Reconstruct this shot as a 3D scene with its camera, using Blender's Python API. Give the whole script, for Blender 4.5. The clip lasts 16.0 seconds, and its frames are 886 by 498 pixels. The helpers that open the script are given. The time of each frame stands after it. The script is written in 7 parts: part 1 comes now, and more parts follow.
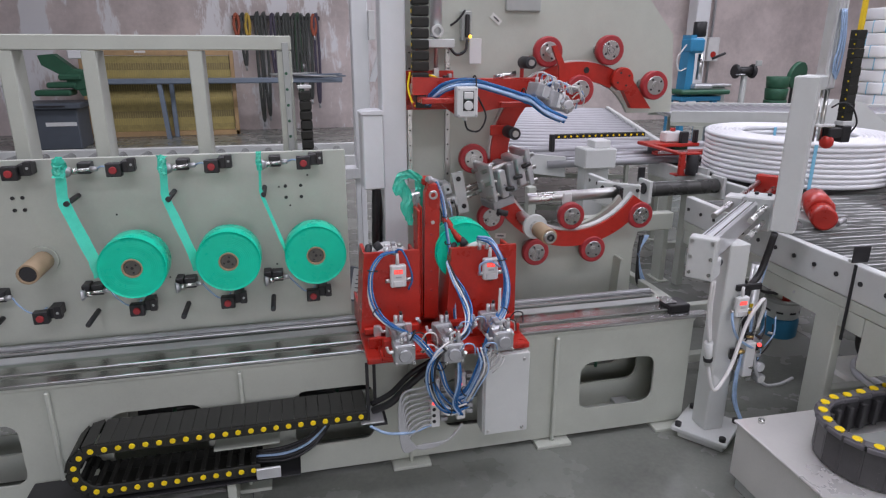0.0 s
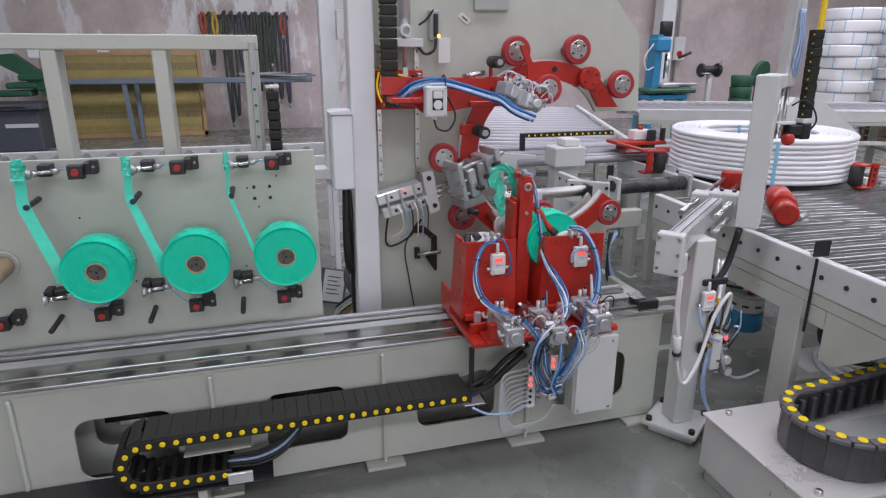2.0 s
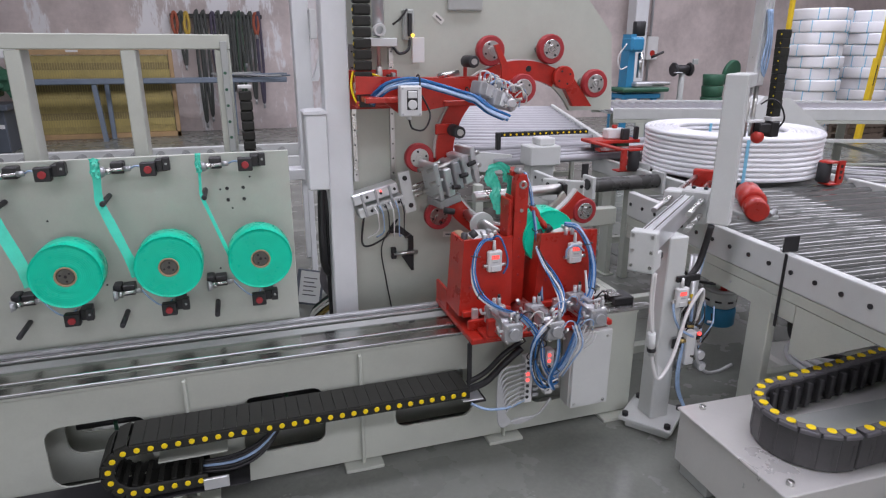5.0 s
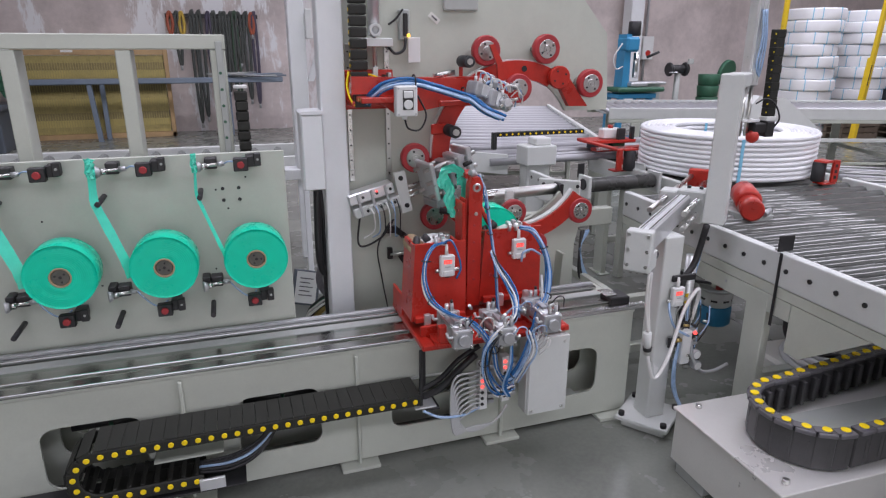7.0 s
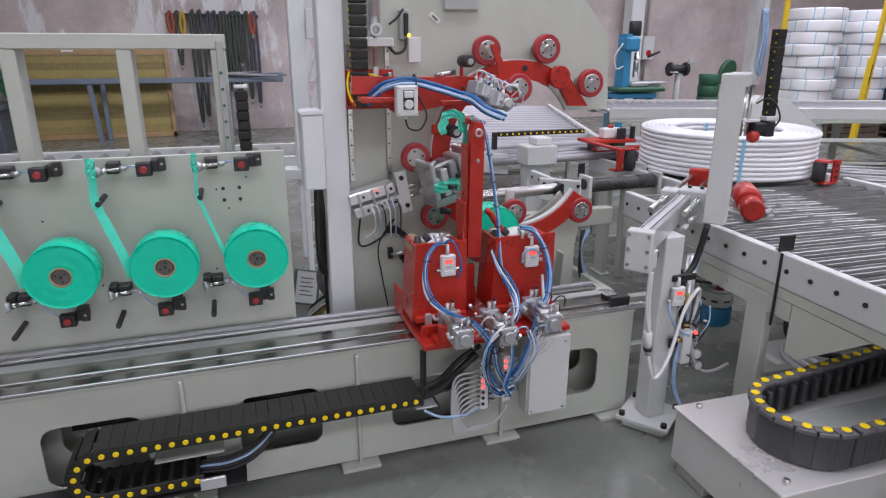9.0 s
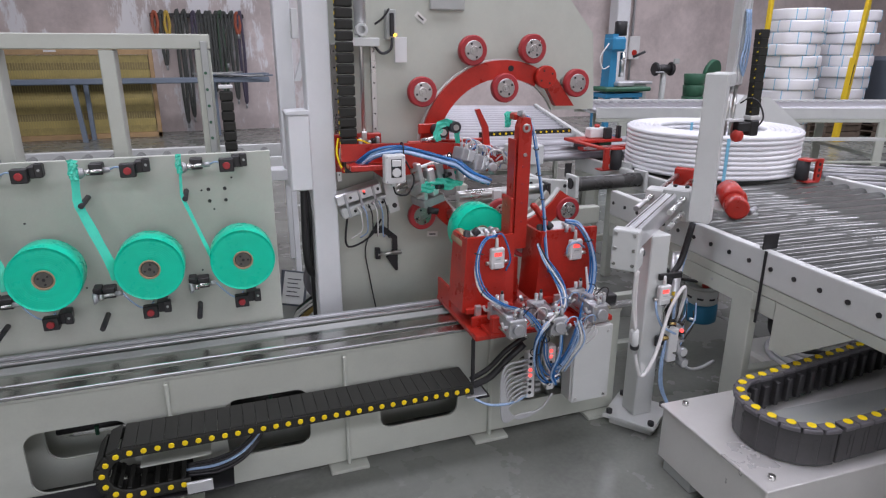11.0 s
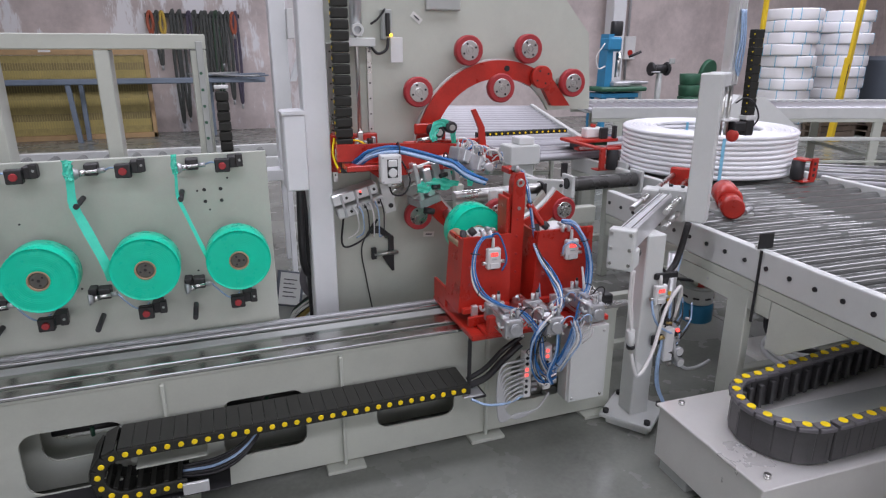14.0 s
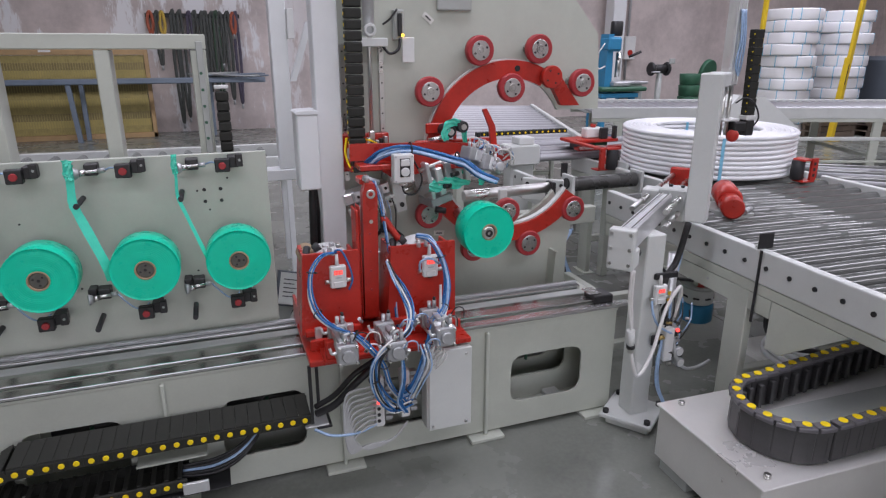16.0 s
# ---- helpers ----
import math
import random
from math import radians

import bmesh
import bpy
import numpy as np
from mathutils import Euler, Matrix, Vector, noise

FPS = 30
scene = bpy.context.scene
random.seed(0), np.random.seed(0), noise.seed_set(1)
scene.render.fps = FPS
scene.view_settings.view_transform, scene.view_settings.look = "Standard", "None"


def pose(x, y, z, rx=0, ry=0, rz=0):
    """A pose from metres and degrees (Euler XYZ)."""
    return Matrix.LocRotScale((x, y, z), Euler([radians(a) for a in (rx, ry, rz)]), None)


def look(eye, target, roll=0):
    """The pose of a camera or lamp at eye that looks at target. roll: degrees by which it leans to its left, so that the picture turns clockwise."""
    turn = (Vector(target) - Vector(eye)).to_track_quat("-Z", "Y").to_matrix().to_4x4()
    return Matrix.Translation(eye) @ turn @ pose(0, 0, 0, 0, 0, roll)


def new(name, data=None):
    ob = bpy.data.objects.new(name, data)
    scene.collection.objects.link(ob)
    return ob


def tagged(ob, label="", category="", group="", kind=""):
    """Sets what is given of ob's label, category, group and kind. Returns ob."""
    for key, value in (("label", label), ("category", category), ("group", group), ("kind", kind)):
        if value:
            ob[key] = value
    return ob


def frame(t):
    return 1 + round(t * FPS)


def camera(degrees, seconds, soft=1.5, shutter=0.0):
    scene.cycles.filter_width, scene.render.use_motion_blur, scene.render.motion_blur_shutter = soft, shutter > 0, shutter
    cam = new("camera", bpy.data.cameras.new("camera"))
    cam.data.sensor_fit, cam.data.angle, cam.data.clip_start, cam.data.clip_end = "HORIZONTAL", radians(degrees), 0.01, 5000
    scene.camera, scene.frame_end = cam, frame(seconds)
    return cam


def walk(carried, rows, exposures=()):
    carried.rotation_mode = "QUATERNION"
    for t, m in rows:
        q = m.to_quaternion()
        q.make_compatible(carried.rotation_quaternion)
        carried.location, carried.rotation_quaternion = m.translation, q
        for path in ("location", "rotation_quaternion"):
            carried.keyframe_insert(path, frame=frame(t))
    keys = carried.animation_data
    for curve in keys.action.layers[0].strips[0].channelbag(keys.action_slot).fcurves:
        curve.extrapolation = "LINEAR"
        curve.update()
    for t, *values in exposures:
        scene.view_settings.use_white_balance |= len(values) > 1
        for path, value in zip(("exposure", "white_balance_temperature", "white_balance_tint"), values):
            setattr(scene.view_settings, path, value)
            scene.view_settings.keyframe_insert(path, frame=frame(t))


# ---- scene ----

# ---------------------------------------------------------------- camera
cam = camera(70.2, 16.0, soft=1.25)
EYE_HEIGHT = 2.1
TURNS = [(0, 13.525, 17.625, .13), (.5, 13.67, 17.632, .13), (1, 14.314, 17.638, .13), (1.5, 15.049, 17.648, .13),
         (2, 16.047, 17.67, .12), (2.5, 17.24, 17.70, .13), (3, 18.049, 17.701, .13), (3.5, 17.957, 17.701, .12),
         (4, 17.91, 17.704, .11), (4.2, 17.92, 17.704, .11), (6.3, 18.48, 17.698, .1), (7, 18.472, 17.702, .09),
         (7.5, 18.438, 17.708, .09), (8, 18.422, 17.718, .09), (9, 18.429, 17.72, .09), (9.2, 18.47, 17.72, .09),
         (11.3, 19.68, 17.72, .09), (12, 19.813, 17.716, .08), (12.5, 19.879, 17.715, .08), (14, 19.879, 17.715, .08),
         (16, 19.879, 17.715, .08)]
ROWS = []
for t, turn, tilt, lean in TURNS:
    slide = .258 * radians(turn - 13.525)
    ROWS.append((t, pose(slide * .971, -slide * .238, EYE_HEIGHT, 90 - tilt, 0, -turn) @ pose(0, 0, 0, 0, 0, lean)))
walk(cam, ROWS, exposures=[(0, -.07), (.5, -.12), (1.5, -.04), (2, .01), (3, .02), (4, .05), (7, .04), (12.5, .04), (14, .05), (15, .03), (15.5, -.02), (16, -.08)])

# ---------------------------------------------------------------- world and light
world = bpy.data.worlds.new("sky")
scene.world = world
world.use_nodes = True
sky = world.node_tree.nodes.new("ShaderNodeTexSky")
sky.sky_type, sky.sun_disc, sky.sun_elevation, sky.sun_rotation = "NISHITA", False, radians(42), radians(200)
world.node_tree.links.new(sky.outputs[0], world.node_tree.nodes["Background"].inputs[0])
world.node_tree.nodes["Background"].inputs[1].default_value = 0.1
HALL = (-13.0, 24.0, -9.0, 18.0, 7.6)          # x0, x1, y0, y1, height
SKYLIGHTS = [(-4.4, 7.0), (7.5, 18.9)]
SKYLIGHT_ROWS = ((-5.6, -4.0), (1.4, 3.0), (9.6, 11.9))
SKYLIGHT_POWER = 376


def area_lamp(name, m, sx, sy, watts, colour=(1, 1, 1)):
    data = bpy.data.lights.new(name, "AREA")
    data.shape, data.size, data.size_y, data.energy, data.color = "RECTANGLE", sx, sy, watts, colour
    ob = new(name, data)
    ob.matrix_world = m
    return ob


# skylights assumed out of view; area lamps stand in for their daylight
for x0, x1 in SKYLIGHTS:
    for y0, y1 in SKYLIGHT_ROWS:
        area_lamp("skylight_daylight", pose((x0 + x1) / 2, (y0 + y1) / 2, HALL[4] + .1), (x1 - x0) * .96, (y1 - y0) * .96,
                  SKYLIGHT_POWER * (x1 - x0) * (y1 - y0) / 16, (.912, .88, 1.01))
# added frontal fill from behind the camera, set in an unseen gate opening
area_lamp("gate_fill", look((-1.0, HALL[2] + .05, 2.6), (-1.0, 0, 2.0)), 7.6, 4.6, 150, (.912, .88, 1.01))

# ---------------------------------------------------------------- materials


def material(name, colour, rough=.5, metal=0.0, vary=.12, scale=6.0, fine=90.0, bump=.03, stains=0.0, rvary=.12, clear=0.0, emit=None, spec=.5):
    m = bpy.data.materials.new(name)
    m.use_nodes = True
    nt = m.node_tree
    p = nt.nodes["Principled BSDF"]
    p.inputs["Metallic"].default_value = metal
    p.inputs["Coat Weight"].default_value = clear
    p.inputs["Specular IOR Level"].default_value = spec
    tc = nt.nodes.new("ShaderNodeTexCoord")
    geo = nt.nodes.new("ShaderNodeNewGeometry")

    def tex(sc, detail, rough_=.6):
        n = nt.nodes.new("ShaderNodeTexNoise")
        n.inputs["Scale"].default_value, n.inputs["Detail"].default_value, n.inputs["Roughness"].default_value = sc, detail, rough_
        nt.links.new(geo.outputs["Position"] if name.startswith(("floor", "wall")) else tc.outputs["Object"], n.inputs["Vector"])
        return n
    coarse, grain = tex(scale, 5), tex(fine, 4)
    ramp = nt.nodes.new("ShaderNodeValToRGB")
    a, b = ramp.color_ramp.elements
    a.position, b.position = .3, .72
    a.color = (*[c * (1 - vary) for c in colour], 1)
    b.color = (*[min(1, c * (1 + vary * .6)) for c in colour], 1)
    mix = nt.nodes.new("ShaderNodeMath")
    mix.operation = "MULTIPLY_ADD"
    mix.inputs[1].default_value, mix.inputs[2].default_value = .75, .12
    nt.links.new(coarse.outputs["Fac"], mix.inputs[0])
    add = nt.nodes.new("ShaderNodeMath")
    add.operation = "MULTIPLY_ADD"
    add.inputs[1].default_value = .25
    nt.links.new(grain.outputs["Fac"], add.inputs[0])
    nt.links.new(mix.outputs[0], add.inputs[2])
    nt.links.new(add.outputs[0], ramp.inputs[0])
    out = ramp.outputs[0]
    if stains:
        st = tex(scale * .45, 8, .72)
        r2 = nt.nodes.new("ShaderNodeValToRGB")
        r2.color_ramp.elements[0].position, r2.color_ramp.elements[1].position = .48, .66
        r2.color_ramp.elements[0].color, r2.color_ramp.elements[1].color = (0, 0, 0, 1), (stains, stains, stains, 1)
        nt.links.new(st.outputs["Fac"], r2.inputs[0])
        mx = nt.nodes.new("ShaderNodeMix")
        mx.data_type = "RGBA"
        nt.links.new(r2.outputs[0], mx.inputs[0])
        nt.links.new(out, mx.inputs[6])
        mx.inputs[7].default_value = (*[c * .55 for c in colour], 1)
        out = mx.outputs[2]
    nt.links.new(out, p.inputs["Base Color"])
    rr = nt.nodes.new("ShaderNodeMath")
    rr.operation = "MULTIPLY_ADD"
    rr.inputs[1].default_value, rr.inputs[2].default_value = rvary * 2, rough - rvary
    nt.links.new(coarse.outputs["Fac"], rr.inputs[0])
    nt.links.new(rr.outputs[0], p.inputs["Roughness"])
    if bump:
        bp = nt.nodes.new("ShaderNodeBump")
        bp.inputs["Strength"].default_value, bp.inputs["Distance"].default_value = bump * 4, .002
        nt.links.new(grain.outputs["Fac"], bp.inputs["Height"])
        nt.links.new(bp.outputs[0], p.inputs["Normal"])
    if emit:
        p.inputs["Emission Color"].default_value = (*emit[0], 1)
        p.inputs["Emission Strength"].default_value = emit[1]
    return m


GREY = material("grey_machine_paint", (.505, .53, .465), .40, vary=.09, stains=.2, scale=2.5)
LIGHT = material("light_grey_paint", (.62, .64, .62), .4, vary=.06, stains=.12)
WHITE = material("white_paint", (.74, .76, .77), .4, vary=.05)
DIMGREY = material("dim_grey_paint", (.40, .42, .40), .45, vary=.08, stains=.2)
RED = material("red_paint", (.44, .025, .015), .30, vary=.28, scale=9, stains=.35, rvary=.12)
REDDARK = material("red_urethane", (.36, .03, .035), .5, vary=.15)
STEEL = material("ground_steel", (.60, .60, .58), .28, 1.0, vary=.08, scale=3, bump=0, rvary=.06)
BARSTEEL = material("oiled_guide_steel", (.58, .585, .57), .22, 1.0, vary=.1, scale=3, bump=0, rvary=.06)
ALU = material("aluminium", (.74, .75, .76), .32, .7, vary=.1, scale=14)
CAST = material("cast_aluminium", (.44, .45, .46), .42, .6, vary=.2, scale=24)
ZINC = material("zinc_roller", (.155, .16, .152), .07, .1, vary=.14, scale=5, bump=0, rvary=.02, spec=.8)
ZINCPALE = material("pale_roller", (.40, .40, .42), .42, .35, vary=.12, scale=5)
DARKROLL = material("dark_grey_roller", (.055, .055, .052), .28, vary=.2, scale=8)
STAINLESS = material("stainless_sheet", (.80, .79, .76), .30, .45, vary=.08, scale=3)
BLACK = material("black_plastic", (.018, .018, .019), .45, vary=.25, scale=20)
CHAIN = material("black_chain_plastic", (.024, .0245, .021), .6, vary=.35, scale=16, spec=.3)
CHAINGREY = material("dark_grey_chain_plastic", (.058, .057, .058), .42, vary=.3, scale=11)
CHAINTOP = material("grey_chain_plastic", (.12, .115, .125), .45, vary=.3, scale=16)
RUBBER = material("dark_rubber", (.03, .03, .032), .6, vary=.2)
YELLOW = material("yellow_plastic", (.95, .68, .004), .5, vary=.12, scale=30)
YELLOWPAINT = material("yellow_paint", (.72, .50, .02), .45, vary=.1)
TAPE = material("green_film", (.004, .66, .42), .30, vary=.12, scale=9, fine=160, spec=.35)
FILM = material("loose_green_film", (.07, .66, .48), .22, vary=.15, scale=18, fine=120, spec=.7)


def winding_rings(m):
    """Fine rings round the roll's axis, as the film is wound."""
    nt = m.node_tree
    tc, wave, bp = nt.nodes.new("ShaderNodeTexCoord"), nt.nodes.new("ShaderNodeTexWave"), nt.nodes.new("ShaderNodeBump")
    wave.wave_type, wave.rings_direction = "RINGS", "Y"
    wave.inputs["Scale"].default_value, wave.inputs["Distortion"].default_value, wave.inputs["Detail"].default_value = 38, 1.0, 2
    nt.links.new(tc.outputs["Object"], wave.inputs["Vector"])
    bp.inputs["Strength"].default_value, bp.inputs["Distance"].default_value = .22, .001
    nt.links.new(wave.outputs["Fac"], bp.inputs["Height"])
    nt.links.new(bp.outputs[0], nt.nodes["Principled BSDF"].inputs["Normal"])


winding_rings(TAPE)
TAPESIDE = material("green_film_edge", (.0, .46, .32), .42, vary=.10, scale=12, fine=240)
SPINDLE = material("worn_grey_spindle", (.10, .10, .085), .55, vary=.35, scale=40)
CARD = material("cardboard_core", (.36, .27, .17), .8, vary=.15)
BLUE = material("blue_hose", (.03, .14, .36), .12, vary=.25, scale=30)
BLUECLEAR = material("pale_blue_hose", (.32, .45, .64), .12, vary=.3, scale=30)
WHITEHOSE = material("white_hose", (.72, .72, .70), .4, vary=.08)
GREYHOSE = material("grey_hose", (.45, .46, .46), .4, vary=.1)
PIPE = material("white_pipe_plastic", (.83, .84, .86), .34, vary=.05, scale=5)
STRAP = material("blue_strap", (.22, .55, .76), .45, vary=.1)
PLASTICWHITE = material("white_plastic_housing", (.70, .71, .70), .45, vary=.06)
LED = material("red_display", (.6, .02, .02), .4, emit=((1.0, .04, .03), .75), vary=.3, scale=200)
LEDDOT = material("red_led", (.8, .05, .05), .4, emit=((1.0, .07, .06), 2.2))
AMBER = material("amber_led", (.8, .4, .02), .4, emit=((1.0, .55, .05), 3.0))
BRASS = material("brass", (.55, .40, .16), .35, 1.0)
BLUEPAINT = material("blue_machine_paint", (.03, .22, .40), .45, vary=.15)
# faint green in the colour stands for the mirrored film rolls
POLISHED = material("green_reflection_steel", (.42, .46, .43), .13, .95, vary=.2, scale=4, bump=0, rvary=.08)
GREENPAINT = material("green_machine_paint", (.025, .10, .055), .5, vary=.25)
SLATE = material("slate_grey_paint", (.085, .10, .12), .5, vary=.12)
STEELBLUE = material("blue_grey_steel", (.17, .21, .26), .5, vary=.15)
WOOD = material("pine_timber", (.42, .28, .14), .7, vary=.25, scale=5)
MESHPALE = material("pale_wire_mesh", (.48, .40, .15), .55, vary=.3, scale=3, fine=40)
# the same mesh with shade put into a darker colour
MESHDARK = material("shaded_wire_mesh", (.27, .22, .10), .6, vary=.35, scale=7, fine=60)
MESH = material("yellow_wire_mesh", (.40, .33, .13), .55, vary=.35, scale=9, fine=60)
# pallet brown with the shade under the cross conveyor put into it
SHADEWOOD = material("shaded_pallet_wood", (.13, .10, .075), .8, vary=.35, scale=4)
WEB = material("dark_webbing", (.06, .065, .06), .8, vary=.3)
WEBRED = material("red_webbing", (.34, .09, .05), .8, vary=.2)
WEBYELLOW = material("yellow_webbing", (.48, .33, .06), .8, vary=.2)
WEBGREEN = material("green_webbing", (.045, .075, .05), .8, vary=.2)
WEBVIOLET = material("violet_webbing", (.075, .065, .095), .8, vary=.2)
FLOOR = material("floor_concrete", (.185, .195, .172), .27, vary=.42, scale=1.5, fine=38, stains=.55, bump=.03)
JOINT = material("floor_joint", (.10, .10, .10), .8, vary=.2)
CEIL = material("ceiling_concrete", (.30, .30, .29), .8, vary=.1)
PAPER = material("paper_label", (.72, .72, .68), .7, vary=.05)
INK = material("dark_ink", (.06, .06, .07), .6)


def wall_material():
    """Bare concrete with worn patches of white plaster."""
    m = material("wall_concrete", (.55, .485, .465), .85, vary=.30, scale=1.1, fine=9, stains=.42, bump=.1)
    nt = m.node_tree
    p = nt.nodes["Principled BSDF"]
    old = p.inputs["Base Color"].links[0].from_socket
    geo = nt.nodes.new("ShaderNodeNewGeometry")
    mp = nt.nodes.new("ShaderNodeMapping")
    mp.inputs["Scale"].default_value = (.62, .62, .17)
    nt.links.new(geo.outputs["Position"], mp.inputs[0])
    n = nt.nodes.new("ShaderNodeTexNoise")
    n.inputs["Scale"].default_value, n.inputs["Detail"].default_value, n.inputs["Roughness"].default_value = 1.0, 10, .7
    nt.links.new(mp.outputs[0], n.inputs["Vector"])
    r = nt.nodes.new("ShaderNodeValToRGB")
    r.color_ramp.elements[0].position, r.color_ramp.elements[1].position = .515, .545
    nt.links.new(n.outputs["Fac"], r.inputs[0])
    # the plaster stops a little way along the wall
    sep = nt.nodes.new("ShaderNodeSeparateXYZ")
    nt.links.new(geo.outputs["Position"], sep.inputs[0])
    both = nt.nodes.new("ShaderNodeMapRange")
    both.interpolation_type = "SMOOTHSTEP"
    both.inputs["From Min"].default_value, both.inputs["From Max"].default_value = 4.0, 1.2
    nt.links.new(sep.outputs[0], both.inputs["Value"])
    mul = nt.nodes.new("ShaderNodeMath")
    mul.operation = "MULTIPLY"
    nt.links.new(r.outputs[0], mul.inputs[0])
    nt.links.new(both.outputs[0], mul.inputs[1])
    mx = nt.nodes.new("ShaderNodeMix")
    mx.data_type = "RGBA"
    nt.links.new(mul.outputs[0], mx.inputs[0])
    nt.links.new(old, mx.inputs[6])
    mx.inputs[7].default_value = (.76, .76, .77, 1)
    nt.links.new(mx.outputs[2], p.inputs["Base Color"])
    return m


WALL = wall_material()

# ---------------------------------------------------------------- mesh tools


def B():
    return bmesh.new()


def box(bm, x0, x1, y0, y1, z0, z1, bevel=.003, m=None, seg=1):
    r = bmesh.ops.create_cube(bm, size=1)["verts"]
    for v in r:
        v.co = Vector(((x0 + x1) / 2 + v.co.x * (x1 - x0), (y0 + y1) / 2 + v.co.y * (y1 - y0), (z0 + z1) / 2 + v.co.z * (z1 - z0)))
    if bevel:
        edges = list({e for v in r for e in v.link_edges})
        out = bmesh.ops.bevel(bm, geom=edges, offset=min(bevel, .4 * min(abs(x1 - x0), abs(y1 - y0), abs(z1 - z0))), segments=seg, affect="EDGES", profile=.5)
        r = list({v for f in out["faces"] for v in f.verts} | {v for v in r if v.is_valid})
    if m is not None:
        bmesh.ops.transform(bm, matrix=m, verts=r)
    return bm


def basis(d):
    d = Vector(d).normalized()
    up = Vector((0, 0, 1)) if abs(d.z) < .9 else Vector((1, 0, 0))
    a = d.cross(up).normalized()
    return d, a, d.cross(a).normalized()


def cyl(bm, p, q, r, seg=16, r2=None, chamfer=.0):
    """A closed cylinder or cone from p to q, smooth round the side."""
    p, q = Vector(p), Vector(q)
    r2 = r if r2 is None else r2
    d, a, b = basis(q - p)
    stations = [(p, r), (q, r2)]
    if chamfer:
        stations = [(p, r - chamfer), (p + d * chamfer, r), (q - d * chamfer, r2), (q, r2 - chamfer)]
    rings = [[bm.verts.new(c + (a * math.cos(2 * math.pi * k / seg) + b * math.sin(2 * math.pi * k / seg)) * rad) for k in range(seg)] for c, rad in stations]
    for u, w in zip(rings, rings[1:]):
        for k in range(seg):
            f = bm.faces.new((u[k], u[(k + 1) % seg], w[(k + 1) % seg], w[k]))
            f.smooth = True
    bm.faces.new(rings[0][::-1])
    bm.faces.new(rings[-1])
    return bm


def annulus(bm, p, q, r_in, r_out, seg=32, chamfer=.003):
    """A tube with walls, from p to q."""
    p, q = Vector(p), Vector(q)
    d, a, b = basis(q - p)
    L = (q - p).length
    prof = [(r_in, 0), (r_out - chamfer, 0), (r_out, chamfer), (r_out, L - chamfer), (r_out - chamfer, L), (r_in, L)]
    rings = [[bm.verts.new(p + d * h + (a * math.cos(2 * math.pi * k / seg) + b * math.sin(2 * math.pi * k / seg)) * rad) for k in range(seg)] for rad, h in prof]
    for i in range(len(rings)):
        u, w = rings[i], rings[(i + 1) % len(rings)]
        for k in range(seg):
            f = bm.faces.new((u[k], u[(k + 1) % seg], w[(k + 1) % seg], w[k]))
            f.smooth = i in (2, 5)
    return bm


def smooth_path(pts, n=6):
    pts = [Vector(p) for p in pts]
    if len(pts) < 3:
        return pts
    ext = [2 * pts[0] - pts[1]] + pts + [2 * pts[-1] - pts[-2]]
    out = []
    for i in range(1, len(ext) - 2):
        a, b, c, d = ext[i - 1:i + 3]
        for k in range(n):
            t = k / n
            out.append(.5 * (2 * b + (c - a) * t + (2 * a - 5 * b + 4 * c - d) * t * t + (3 * b - a - 3 * c + d) * t ** 3))
    return out + [pts[-1]]


def hose(bm, pts, r, seg=8, n=6, closed=False):
    path = smooth_path(pts, n)
    prev = None
    rings = []
    for i, c in enumerate(path):
        d = (path[min(i + 1, len(path) - 1)] - path[max(i - 1, 0)]).normalized()
        if prev is None:
            _, a, b = basis(d)
        else:
            a = (prev - d * prev.dot(d)).normalized()
            b = d.cross(a)
        prev = a
        rings.append([bm.verts.new(c + (a * math.cos(2 * math.pi * k / seg) + b * math.sin(2 * math.pi * k / seg)) * r) for k in range(seg)])
    for u, w in zip(rings, rings[1:]):
        for k in range(seg):
            f = bm.faces.new((u[k], u[(k + 1) % seg], w[(k + 1) % seg], w[k]))
            f.smooth = True
    bm.faces.new(rings[0][::-1])
    bm.faces.new(rings[-1])
    return bm


def prism(bm, poly, y0, y1):
    """A plate: the outline poly of (x, z), from y0 to y1."""
    a = [bm.verts.new((x, y0, z)) for x, z in poly]
    b = [bm.verts.new((x, y1, z)) for x, z in poly]
    n = len(poly)
    for ring in (a, b):
        edges = [bm.edges.new((ring[k], ring[(k + 1) % n])) for k in range(n)]
        bmesh.ops.triangle_fill(bm, edges=edges, use_beauty=True)
    for k in range(n):
        bm.faces.new((a[k], b[k], b[(k + 1) % n], a[(k + 1) % n]))
    bmesh.ops.recalc_face_normals(bm, faces=bm.faces)
    return bm


def arc_points(cx, cz, r, a0, a1, n):
    return [(cx + r * math.cos(radians(a0 + (a1 - a0) * k / n)), cz + r * math.sin(radians(a0 + (a1 - a0) * k / n))) for k in range(n + 1)]


def arc_plate(bm, cx, cz, r0, r1, a0, a1, y0, y1, n=28):
    return prism(bm, arc_points(cx, cz, r1, a0, a1, n) + arc_points(cx, cz, r0, a1, a0, n), y0, y1)


def rounded(x0, x1, z0, z1, r, n=5):
    out = []
    for cx, cz, a in ((x1 - r, z1 - r, 0), (x0 + r, z1 - r, 90), (x0 + r, z0 + r, 180), (x1 - r, z0 + r, 270)):
        out += arc_points(cx, cz, r, a, a + 90, n)
    return out


